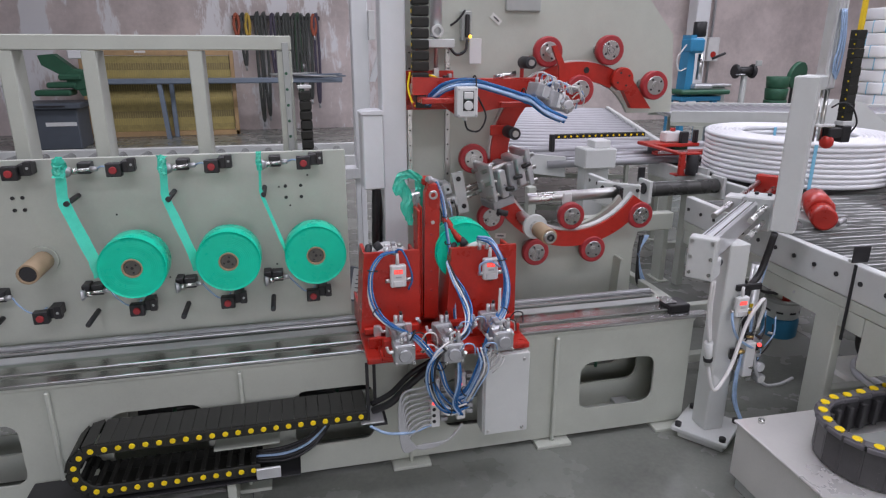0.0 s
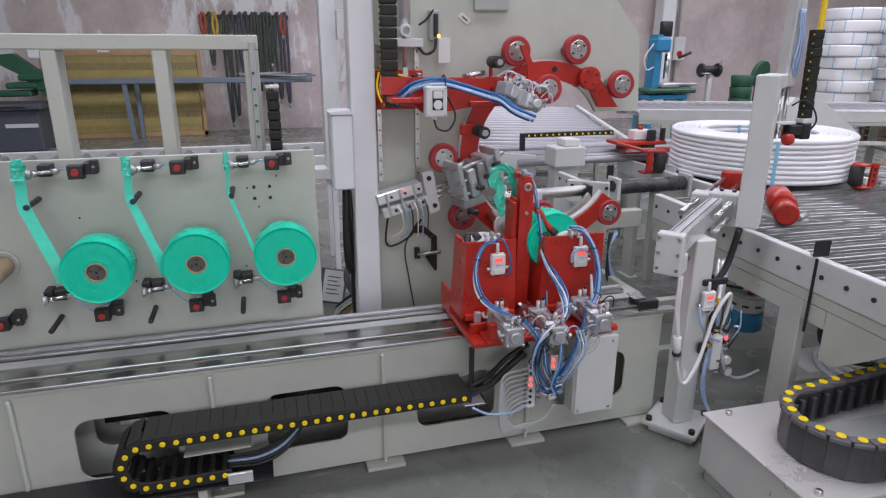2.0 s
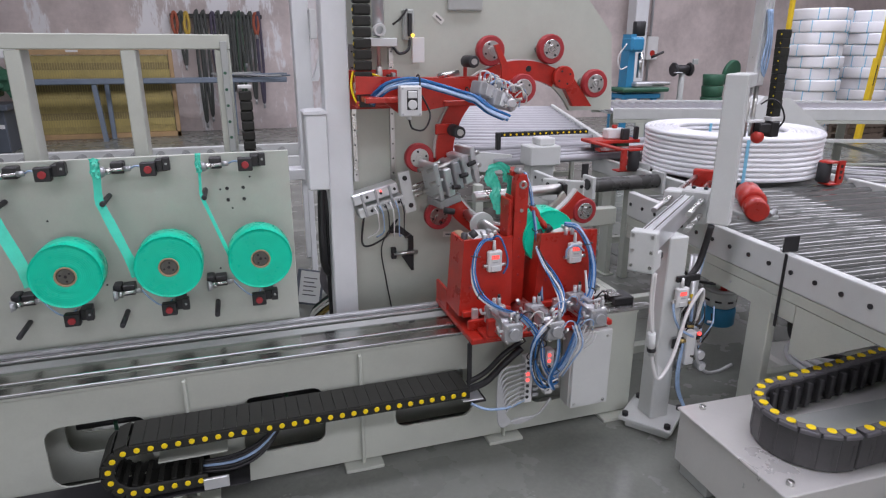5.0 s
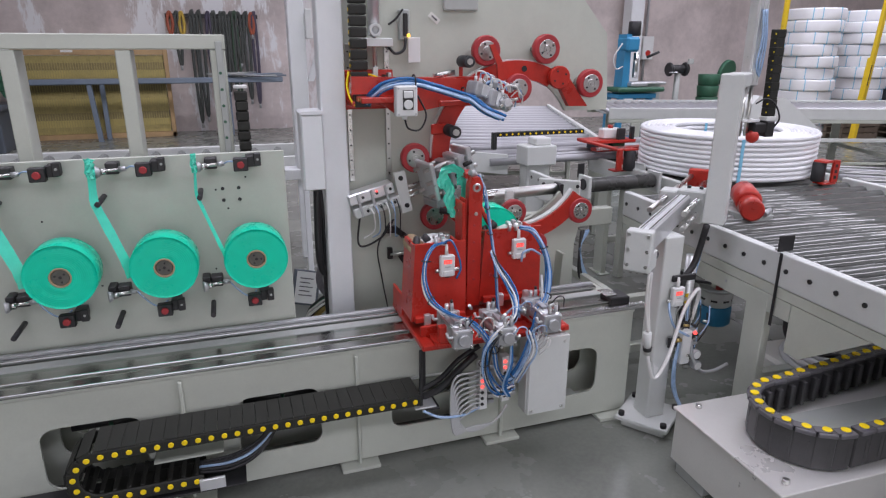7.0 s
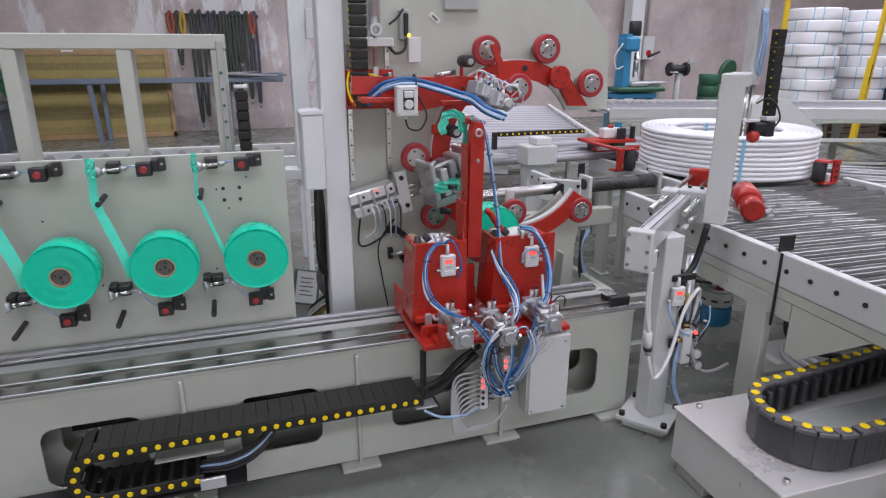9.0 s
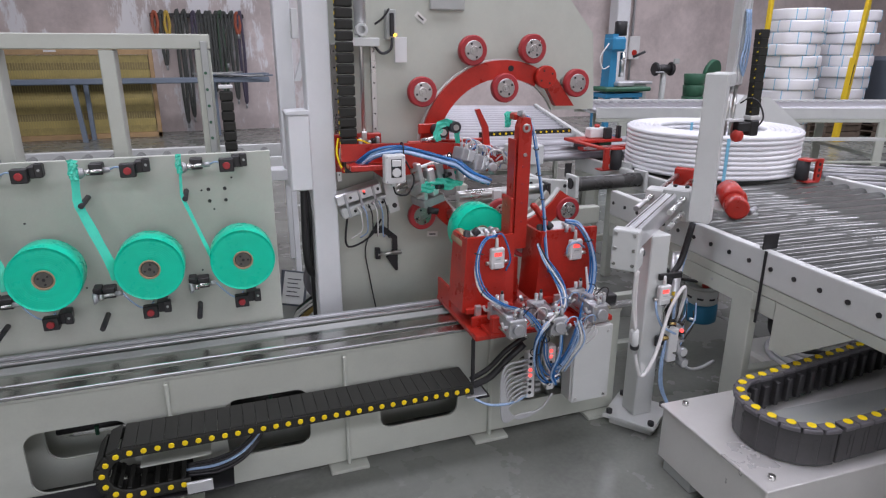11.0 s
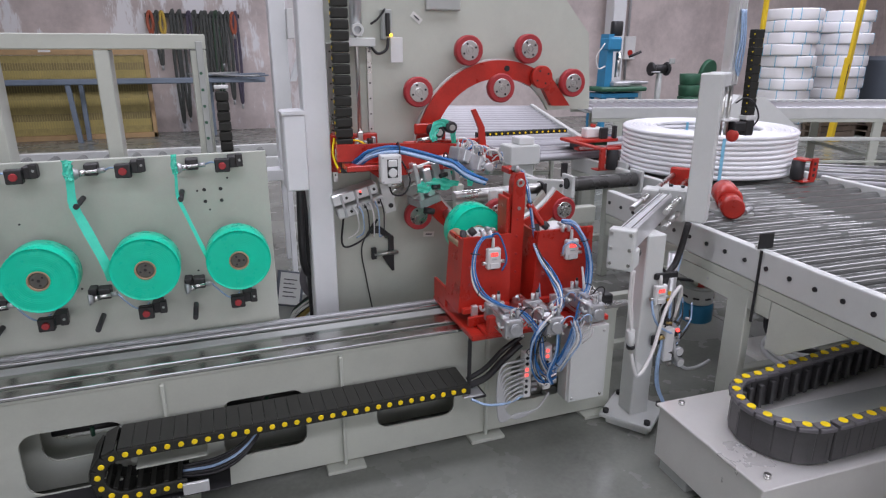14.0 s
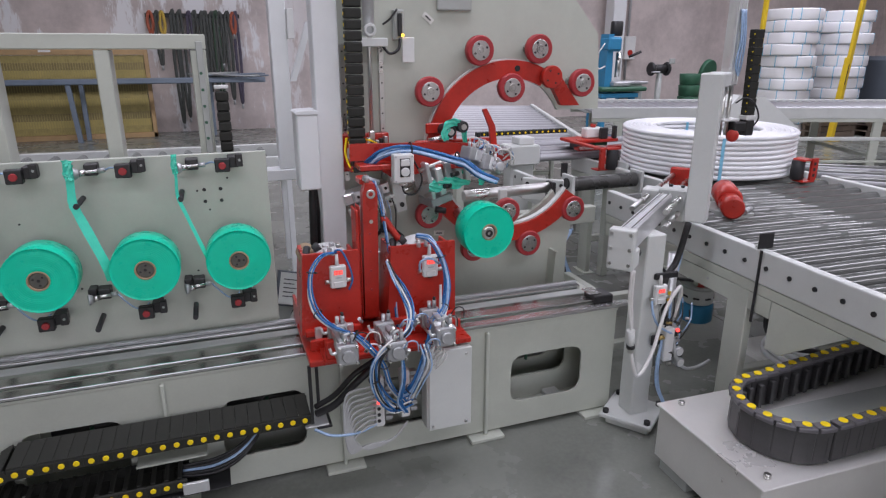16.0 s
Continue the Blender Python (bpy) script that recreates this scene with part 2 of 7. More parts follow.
def plate_with_holes(bm, x0, x1, z0, z1, holes, y0, y1):
    """A plate in the plane of x and z with rounded openings through it; holes: (x0, x1, z0, z1, radius), left to right."""
    loops = [[(x0, z0), (x1, z0), (x1, z1), (x0, z1)]] + [rounded(*h[:4], h[4]) for h in holes]
    for y, flip in ((y0, False), (y1, True)):
        edges = []
        for lp in loops:
            vs = [bm.verts.new((x, y, z)) for x, z in lp]
            edges += [bm.edges.new((vs[k], vs[(k + 1) % len(vs)])) for k in range(len(vs))]
        bmesh.ops.triangle_fill(bm, edges=edges, use_beauty=True)
    bm.verts.ensure_lookup_table()
    half = len(bm.verts) // 2
    at = 0
    for lp in loops:
        n = len(lp)
        for k in range(n):
            i, j = at + k, at + (k + 1) % n
            bm.faces.new((bm.verts[i], bm.verts[j], bm.verts[half + j], bm.verts[half + i]))
        at += n
    bmesh.ops.recalc_face_normals(bm, faces=bm.faces)
    return bm


def mesh_of(name, bm, mat):
    me = bpy.data.meshes.new(name)
    bm.to_mesh(me)
    bm.free()
    me.materials.append(mat)
    return me


def part(name, bm, mat, parent, label=""):
    ob = new(name, mesh_of(name, bm, mat))
    ob.parent = parent
    if label:
        ob["label"] = label
    return ob


def again(name, ob, parent, m):
    """One more object on the same mesh."""
    o = new(name, ob.data)
    o.parent = parent
    o.matrix_basis = m
    return o


def thing(name, label, category, group="", kind="", m=None):
    ob = new(name)
    ob.empty_display_size = .1
    if m is not None:
        ob.matrix_basis = m
    return tagged(ob, label, category, group, kind)


def solid(name, bm, mat, label, category, group="", kind="", m=None):
    ob = new(name, mesh_of(name, bm, mat))
    if m is not None:
        ob.matrix_basis = m
    return tagged(ob, label, category, group, kind)


# ---------------------------------------------------------------- times of what moves
CARRIAGE = [(0, .232), (.5, .236), (.75, .325), (1, .443), (1.25, .548), (1.5, .651), (1.75, .762), (2, .872), (2.25, .98), (2.5, 1.076), (2.75, 1.155), (3, 1.205),
            (3.2, 1.206), (4.2, 1.206), (4.45, 1.19), (4.7, 1.11), (5.3, .86), (5.6, .77), (5.9, .751), (6.3, .751), (9, .753), (9.1, .775), (9.2, .817),
            (9.5, .94), (9.8, 1.05), (10.1, 1.083), (10.5, 1.084), (12.5, 1.084), (14.1, 1.084), (14.3, 1.03), (14.5, .939), (14.75, .828), (15, .716), (15.25, .612),
            (15.5, .507), (15.75, .405), (16, .292)]
ARM = [(0, 0), (8.2, 0), (8.4, .035), (8.6, .12), (8.8, .205), (9.0, .27), (9.2, .28), (13.2, .28), (13.4, .25), (13.6, .13), (13.8, .03), (14.0, 0), (16, 0)]
UNIT_LEFT = [(0, 0), (3.0, 0), (3.15, .06), (3.35, .15), (4.05, .15), (4.2, .12), (4.5, 0), (16, 0)]
UNIT_RIGHT = [(0, 0), (6.0, 0), (6.2, .06), (6.5, .14), (7.5, .145), (7.75, .11), (8.0, .025), (8.2, 0), (16, 0)]
HEAD = [(0, 0), (14.6, 0), (15, .007), (15.25, .017), (15.5, .031), (15.75, .048), (16, .068)]
SLIDE = [(0, 0), (9.4, 0), (9.7, -.06), (10.3, -.24), (10.7, -.33), (11, -.348), (16, -.348)]


def at(rows, t):
    return float(np.interp(t, [r[0] for r in rows], [r[1] for r in rows]))


MOVERS = []

# ---------------------------------------------------------------- the hall


def hall():
    x0, x1, y0, y1, h = HALL
    fl = solid("floor", box(B(), x0, x1, y0, y1, -.30, -.012, 0), JOINT, "dusty grey polished concrete floor with sawn joints", "floor", kind="structure")
    # slabs of the floor, parted by narrow joints
    xs = [x0, -8.7, -4.6, -.5 + .2, 3.75, 7.8, 12.0, 16.0, 20.0, x1]
    ys = [y0, -4.9, -1.2, 2.35 - .35, 6.1, 10.2, 14.2, y1]
    for i in range(len(xs) - 1):
        for j in range(len(ys) - 1):
            part("slab", box(B(), xs[i] + .003, xs[i + 1] - .003, ys[j] + .003, ys[j + 1] - .003, -.012, 0, .002), FLOOR, fl)
    solid("wall_north", box(B(), x0 - .3, x1 + .3, y1, y1 + .3, -.3, h, 0), WALL, "bare concrete hall wall with peeling white plaster patches", "wall", kind="structure")
    solid("wall_west", box(B(), x0 - .3, x0, y0, y1, -.3, h, 0), WALL, "bare grey concrete hall wall", "wall", kind="structure")
    solid("wall_east", box(B(), x1, x1 + .3, y0, y1, -.3, h, 0), WALL, "bare grey concrete hall wall", "wall", kind="structure")
    bm = B()
    box(bm, x0 - .3, -5.0, y0 - .3, y0, -.3, h, 0)
    box(bm, 3.0, x1 + .3, y0 - .3, y0, -.3, h, 0)
    box(bm, -5.0, 3.0, y0 - .3, y0, 5.0, h, 0)
    solid("wall_south", bm, WALL, "unseen concrete hall wall with an added gate opening", "wall", kind="structure")
    # unseen ceiling with openings for the assumed skylights
    cuts_x = sorted({x0 - .3, x1 + .3, *[v for s in SKYLIGHTS for v in s]})
    rows = SKYLIGHT_ROWS
    cuts_y = sorted({y0 - .3, y1 + .3, *[v for s in rows for v in s]})
    bm = B()
    for a, b in zip(cuts_x, cuts_x[1:]):
        for c, d in zip(cuts_y, cuts_y[1:]):
            if (a, b) in SKYLIGHTS and (c, d) in rows:
                continue
            box(bm, a, b, c, d, h, h + .25, 0)
    solid("ceiling", bm, CEIL, "plain concrete hall ceiling with skylight openings", "ceiling", kind="structure")


hall()


# ---------------------------------------------------------------- rail bed of the carriage
BED_Y, BED_TOP = 2.82, .66


def rail_bed():
    bed = thing("rail_bed", "long pale grey welded steel rail bed on the floor", "machine base")
    holes = [(-2.50, -2.08, .18, .495, .06), (-1.70, -1.28, .18, .495, .06), (-.91, -.485, .18, .495, .07), (-.075, .32, .18, .495, .06), (.685, 1.115, .18, .47, .06), (1.455, 1.905, .18, .47, .07)]
    part("front_plate", plate_with_holes(B(), -3.4, 2.12, .03, BED_TOP, holes, BED_Y, BED_Y + .012), GREY, bed)
    part("rear_plate", plate_with_holes(B(), -3.4, 2.12, .03, BED_TOP, [(a + .02, b + .02, c + .03, d, r) for a, b, c, d, r in holes], 3.225, 3.237), GREY, bed)
    part("top_plate", box(B(), -3.4, 2.122, BED_Y - .012, 3.26, BED_TOP, BED_TOP + .018), GREY, bed)
    part("end_plate", box(B(), 2.10, 2.115, BED_Y + .014, 3.22, .03, BED_TOP - .002), GREY, bed)
    rib = None
    for x in (-2.75, -1.945, -1.13, -.31, .505, 1.30):
        bm = box(B(), -.009, .009, BED_Y - .028, BED_Y - .001, .02, BED_TOP - .014, .004)
        rib = part("rib", bm, GREY, bed) if rib is None else again("rib", rib, bed, pose(x, 0, 0))
        rib.matrix_basis = pose(x, 0, 0)
    foot = None
    for x in (-1.945, -1.13, -.31, .505, 1.30, 2.02):
        if foot is None:
            foot = part("foot_plate", box(B(), -.10, .10, BED_Y - .062, BED_Y + .06, 0, .020, .003), GREY, bed)
        else:
            foot = again("foot_plate", foot, bed, pose(x, 0, 0))
        foot.matrix_basis = pose(x, 0, 0)
    z = BED_TOP + .018
    # ground guide bars along the top
    part("mid_plate", plate_with_holes(B(), -3.39, 2.095, .052, BED_TOP - .004, [(a + .02, b + .03, .20, d - .03, r) for a, b, c, d, r in holes], 3.05, 3.062), GREY, bed)
    part("bottom_plate", box(B(), 1.31, 2.095, BED_Y + .014, 3.22, .034, .05, .003), GREY, bed)
    part("guide_bar", box(B(), -3.4, 2.205, BED_Y - .02, BED_Y + .045, z, z + .020, .005, seg=2), BARSTEEL, bed, "bright ground steel guide bar")
    part("guide_bar", box(B(), -3.4, 2.055, BED_Y + .066, BED_Y + .148, z, z + .032, .006, seg=2), BARSTEEL, bed, "bright ground steel guide bar")
    part("guide_bar", box(B(), -3.4, 2.06, 3.125, 3.212, z, z + .030, .006, seg=2), BARSTEEL, bed, "bright ground steel guide bar")
    part("rack_bar", box(B(), -3.4, 2.05, 3.150, 3.178, z + .0302, z + .046, .003), CAST, bed)
    part("cover_strip", box(B(), -3.4, 2.05, 2.972, 3.045, z, z + .008, .002), POLISHED, bed, "polished dark steel strip with painted green reflection tint")
    part("grey_strip", box(B(), -3.4, 2.05, 3.048, 3.112, z, z + .012, .002), DIMGREY, bed)
    part("end_stop", box(B(), 2.0, 2.125, 2.868, 2.99, z + .001, z + .055, .006), BLACK, bed, "black rubber end stop")
    part("stop_plate", box(B(), 1.985, 2.06, 2.90, 3.0, z + .0555, z + .063, .003), STEEL, bed)
    # things seen through the openings
    for x0, x1 in ((-.80, -.55), (.0, .30), (1.52, 1.84)):
        part("inner_pipe", cyl(B(), (x0 - .05, 3.10, .33), (x1 + .05, 3.10, .33), .022, 10), BLACK, bed)
        part("inner_duct", box(B(), x0 - .08, x1 + .06, 3.11, 3.20, .36, .50, .01), BLACK, bed)
        part("inner_plug", cyl(B(), ((x0 + x1) / 2, 3.075, .29), ((x0 + x1) / 2, 3.075, .34), .010, 8), GREENPAINT, bed)
    part("inner_foot", box(B(), 1.78, 1.88, 2.96, 3.048, .0502, .085, .006), LIGHT, bed)
    return bed


rail_bed()


# ---------------------------------------------------------------- rack with the tape rolls
RACK_Y = 3.235
PITCH = .4245
STATIONS = [.081 - PITCH * k for k in range(4)]


def film_roll(name, label, m, group="", core=True, seed=0):
    """A roll whose axis is y, its near face at y = -.055."""
    roll = thing(name, label, "film roll", group, m=m)
    rnd = random.Random(seed)
    bm = B()
    R, seg = .148, 64
    prof = [(.045, -.068)]
    for k in range(9):
        r = .05 + (R - .052) * k / 8
        prof.append((r, -.068 - (.0022 if k % 2 else 0) - rnd.uniform(0, .0012)))
    prof += [(R - .002, -.069), (R, -.066), (R + .001, 0), (R, .066), (R - .003, .069), (.045, .068)]
    rings = [[bm.verts.new((r * math.cos(2 * math.pi * k / seg), y, r * math.sin(2 * math.pi * k / seg))) for k in range(seg)] for r, y in prof]
    for u, w in zip(rings, rings[1:]):
        for k in range(seg):
            f = bm.faces.new((u[k], u[(k + 1) % seg], w[(k + 1) % seg], w[k]))
            f.smooth = True
    bmesh.ops.recalc_face_normals(bm, faces=bm.faces)
    part("film_winding", bm, TAPE, roll)
    part("cardboard_core", annulus(B(), (0, -.072, 0), (0, .070, 0), .039, .0455, 32, .001), CARD, roll, "brown cardboard core")
    if core:
        part("spindle", cyl(B(), (0, -.066, 0), (0, .09, 0), .037, 24, chamfer=.004), SPINDLE, roll, "worn grey spindle end")
        part("spindle_bore", cyl(B(), (0, -.068, 0), (0, -.064, 0), .007, 10), BLACK, roll)
        for k in range(3):
            a = 2 * math.pi * k / 3
            part("spindle_bolt", cyl(B(), (.022 * math.cos(a), -.069, .022 * math.sin(a)), (.022 * math.cos(a), -.065, .022 * math.sin(a)), .005, 8), BLACK, roll)
    # pale printed marks on the outer winding
    for k in range(7):
        a = rnd.uniform(20, 160)
        y = rnd.uniform(-.03, .03)
        bm = B()
        box(bm, -.012, .012, -.003, .003, R + .0005, R + .0012, 0, pose(0, y, 0, 0, a - 90, 0))
        part("print_mark", bm, TAPESIDE, roll)
    return roll


def sensor_bracket(parent, x, z):
    bm = box(B(), x - .055, x + .012, 3.12, 3.16, z - .035, z + .028, .004)
    box(bm, x + .005, x + .055, 3.15, RACK_Y, z - .02, z + .032, .003)
    box(bm, x + .04, x + .072, 3.115, 3.15, z - .012, z + .048, .003)
    b = part("switch_bracket", bm, BLACK, parent, "black switch bracket")
    part("switch_button", cyl(B(), (x - .022, 3.122, z - .004), (x - .022, 3.108, z - .004), .017, 16, chamfer=.003), REDDARK, b, "red push button")
    part("bracket_screw", cyl(B(), (x + .057, 3.114, z + .02), (x + .057, 3.110, z + .02), .006, 8), DIMGREY, b)


def clamp(parent, x, z, side=1):
    bm = box(B(), x - .028, x + .028, 3.17, RACK_Y, z - .02, z + .032, .004)
    c = part("clamp_block", bm, BLACK, parent, "black clamp block")
    part("clamp_rod", cyl(B(), (x - .055, 3.15, z), (x + .045, 3.16, z + .004), .008, 10), STEEL, c)
    part("clamp_head", cyl(B(), (x - .064, 3.13, z), (x - .044, 3.135, z), .027, 18, .020, .002), CAST, c)
    part("clamp_collar", cyl(B(), (x - .044, 3.137, z), (x - .020, 3.142, z), .015, 14), STEEL, c)
    part("clamp_fitting", cyl(B(), (x + .03, 3.16, z + .004), (x + .06, 3.16, z + .006), .012, 10), CAST, c)
    part("clamp_hose", hose(B(), [(x + .06, 3.16, z + .006), (x + .085, 3.14, z + .018), (x + .115, 3.15, z + .01), (x + .125, 3.2, z + .0)] if side > 0 else [(x + .06, 3.16, z + .004), (x + .09, 3.13, z - .024), (x + .13, 3.13, z - .066), (x + .165, 3.15, z - .078), (x + .185, 3.19, z - .07)], .004), BLUECLEAR, c, "thin pale blue air hose")


def tape_rack():
    rack = thing("tape_rack", "tall pale grey steel plate rack holding film rolls", "rack")
    part("panel", box(B(), -3.0, .262, RACK_Y, RACK_Y + .02, .70, 1.612, .003), GREY, rack)
    for x in (-2.9, -1.6, .15):
        part("rear_stiffener", box(B(), x, x + .06, RACK_Y + .021, RACK_Y + .10, .70, 1.55, .004), GREY, rack)
    part("panel_foot", box(B(), -3.0, .25, RACK_Y + .021, 3.45, .60, .70, .004), GREY, rack)
    part("leg", box(B(), -2.6, -2.5, 3.28, 3.38, 0, .60, .004), GREY, rack)
    part("leg", box(B(), .02, .12, 3.28, 3.38, 0, .60, .004), GREY, rack)
    for x in STATIONS + [STATIONS[-1] - PITCH]:
        sensor_bracket(rack, x - .008, 1.572)
        clamp(rack, x - .165, 1.567)
        sensor_bracket(rack, x - .0, .878)
        clamp(rack, x - .195, .972, -1)
        part("stub_block", box(B(), x - .262, x - .225, 3.16, RACK_Y - .001, .955, 1.01, .004), BLACK, rack)
        for z, dz in ((1.446, 0), (.858, 0)):
            part("guide_pin", cyl(B(), (x - .225, 3.05, z - .01), (x - .225, RACK_Y, z - .01), .0125, 14, chamfer=.002), RUBBER, rack, "black rubber guide pin")
        part("roll_spindle", cyl(B(), (x, 3.06, 1.131), (x, RACK_Y, 1.131), .034, 20), RUBBER, rack)
        part("spindle_disc", cyl(B(), (x, RACK_Y - .022, 1.131), (x, RACK_Y - .002, 1.131), .07, 28), GREY, rack)
    for x in (.033, -.043, -1.228, -1.27):
        for z in (1.437, 1.379):
            part("panel_bolt", cyl(B(), (x, RACK_Y - .006, z), (x, RACK_Y + .002, z), .009, 8), BLACK, rack)
    for k in range(10):
        x, z = random.uniform(-1.25, .2), random.uniform(.82, 1.5)
        part("panel_screw", cyl(B(), (x, RACK_Y - .002, z), (x, RACK_Y + .002, z), .005, 8), BLACK, rack)
    return rack


tape_rack()


def crumple(bm, rnd, at_, size, sheets, tall=1.0):
    """Folded bits of thin film round one point."""
    for k in range(sheets):
        w = size * rnd.uniform(.7, 1.3)
        n = 7
        rows = []
        for j in range(n + 1):
            z = (j / n - .45) * .085 * tall + rnd.uniform(-.006, .006)
            dx, dy = rnd.uniform(-.4, .4) * size, rnd.uniform(-.5, .5) * size + (k - sheets / 2) * size * .35
            rows.append([bm.verts.new(at_ + Vector((dx + w * (c - 1.5) * .66, dy + rnd.uniform(-.35, .35) * size, z + rnd.uniform(-.2, .2) * size))) for c in range(4)])
        for u, v in zip(rows, rows[1:]):
            for c in range(3):
                bm.faces.new((u[c], u[c + 1], v[c + 1], v[c])).smooth = bool((c + k) % 2)


def film_strand(x, width):
    """The tail of film from a roll over its pin up to the clamp."""
    pts = [Vector((x - .128, 3.02, 1.09)), Vector((x - .145, 3.022, 1.17)), Vector((x - .232, 3.045, 1.43)), Vector((x - .238, 3.05, 1.46)), Vector((x - .232, 3.06, 1.575)), Vector((x - .235, 3.07, 1.60))]
    bm = B()
    rnd = random.Random(int(1000 * x))
    left, right, back = [], [], []
    n = 26
    for k in range(n + 1):
        f = k / n * (len(pts) - 1)
        i = min(int(f), len(pts) - 2)
        c = pts[i].lerp(pts[i + 1], f - i)
        ripple = .004 * math.sin(k * 1.7 + x * 9) + rnd.uniform(-.002, .002)
        w = width * (1 - .35 * (k / n))
        left.append(bm.verts.new((c.x - w, c.y + ripple, c.z)))
        right.append(bm.verts.new((c.x + w, c.y + .02 - ripple, c.z + .003)))
    for k in range(n):
        f = bm.faces.new((left[k], right[k], right[k + 1], left[k + 1]))
        f.smooth = True
    return bm


def tails():
    for i, x in enumerate(STATIONS[:3]):
        film_roll("film_roll", "full roll of glossy green plastic film on the rack", pose(x + (0, .017, .019)[i], 3.055, 1.136, 0, 40 * i, 0), "film rolls on the rack", seed=i)
        tail = thing("film_tail", "strip of green film drawn over a pin to the clamp", "film strip", "film tails on the rack")
        part("strip", film_strand(x, (.008, .020, .026)[i]), FILM, tail)
        bm = B()
        crumple(bm, random.Random(i), Vector((x - .235, 3.075, 1.588)), (.010, .016, .02)[i], 5)
        part("crumpled_end", bm, FILM, tail, "crumpled pale green film end")
    x = STATIONS[3]
    core = thing("empty_core", "empty brown cardboard core on its spindle", "cardboard core")
    part("tube", annulus(B(), (x + .015, 2.985, 1.14), (x + .015, 3.19, 1.14), .038, .046, 32, .001), CARD, core)
    part("spindle_end", cyl(B(), (x + .015, 2.992, 1.14), (x + .015, 3.19, 1.14), .0365, 24, chamfer=.004), RUBBER, core)


tails()


# ---------------------------------------------------------------- portal behind the rack
def portal():
    p = thing("portal", "grey square-tube steel portal behind the tape rack", "steel portal")
    y0, y1 = 3.60, 3.76
    part("crossbeam", box(B(), -3.2, .036, y0, y1, 2.09, 2.164, .005), GREY, p)
    for a, b in ((-1.99, -1.92), (-1.36, -1.29), (-.987, -.917), (-.486, -.416), (-.043, .034)):
        part("upright", box(B(), a, b, y0 + .002, y1 - .002, 0, 2.088, .005), GREY, p)
    part("lower_beam", box(B(), -3.2, -.0, y0 + .012, y1 - .012, .55, .63, .006), GREY, p)
    part("linear_rail", box(B(), -.014, .020, y0 - .022, y0, 1.0, 2.13, .003), DIMGREY, p, "grey linear guide rail")
    for k in range(12):
        z = 1.06 + .083 * k
        part("rail_plug", cyl(B(), (.0, y0 - .026, z), (.0, y0 - .021, z), .008, 10), GREENPAINT, p, "green plug")
    ch = thing("upright_cable_chain", "upright black plastic cable chain beside the portal", "cable chain")
    part("chain_cap", box(B(), .054, .126, 3.55, 3.61, 1.895, 1.912, .003), PLASTICWHITE, ch)
    for k in range(17):
        z = 1.0 + .052 * k
        part("chain_link", box(B(), .057 + (.002 if k % 2 else 0), .122, 3.55, 3.60, z, z + .049, .006), CHAIN, ch)
    part("chain_tail", box(B(), .057, .122, 3.55, 3.60, .0, .998, .006), CHAIN, ch)


portal()


# ---------------------------------------------------------------- carriage
def air_cylinder(parent, x, y0, y1, z, r, label=""):
    """A compact cylinder along y with square caps and tie rods, near end at y0."""
    c = part("air_cylinder", cyl(B(), (x, y0 + .03, z), (x, y1, z), r * .86, 20), CAST, parent, label)
    for ya, yb in ((y0, y0 + .045), (y1 - .05, y1)):
        part("end_cap", box(B(), x - r, x + r, ya, yb, z - r, z + r, .008, seg=2), CAST, c)
    part("end_boss", cyl(B(), (x, y0 - .016, z), (x, y0, z), r * .62, 18, chamfer=.004), CAST, c)
    for dx in (-1, 1):
        for dz in (-1, 1):
            part("tie_rod", cyl(B(), (x + dx * r * .8, y0 - .014, z + dz * r * .8), (x + dx * r * .8, y1, z + dz * r * .8), .0065, 8), STEEL, c)
    part("port", cyl(B(), (x - .01, y0 + .02, z + r), (x - .01, y0 + .02, z + r + .03), .009, 10), STEEL, c)
    part("port_elbow", hose(B(), [(x - .01, y0 + .02, z + r + .028), (x - .01, y0 + .02, z + r + .042), (x + .012, y0 + .025, z + r + .046)], .007), GREYHOSE, c)
    for k, yy in enumerate((y0 + .022, y1 - .025)):
        part("flow_valve", cyl(B(), (x + r * .5, yy, z + r), (x + r * .5, yy, z + r + .04), .010, 10), CAST, c)
        part("valve_knob", cyl(B(), (x + r * .5, yy, z + r + .0405), (x + r * .5, yy, z + r + .055), .007, 10), BLACK if k else STEEL, c)
        part("side_elbow", hose(B(), [(x - r, yy, z + .01), (x - r - .02, yy, z + .012), (x - r - .028, yy + .004, z + .035)], .0075, 6), ALU, c)
    part("reed_switch", box(B(), x + r * .86 + .001, x + r + .012, y0 + .10, y0 + .15, z - .012, z + .012, .003), BLACK, c)
    part("reed_switch", box(B(), x - r * .3, x + r * .3, y0 + .09, y0 + .17, z + r * .86 + .001, z + r + .010, .003), CAST, c)
    part("end_port", cyl(B(), (x, y1 - .02, z + r), (x, y1 - .02, z + r + .035), .010, 10), ALU, c)
    return c


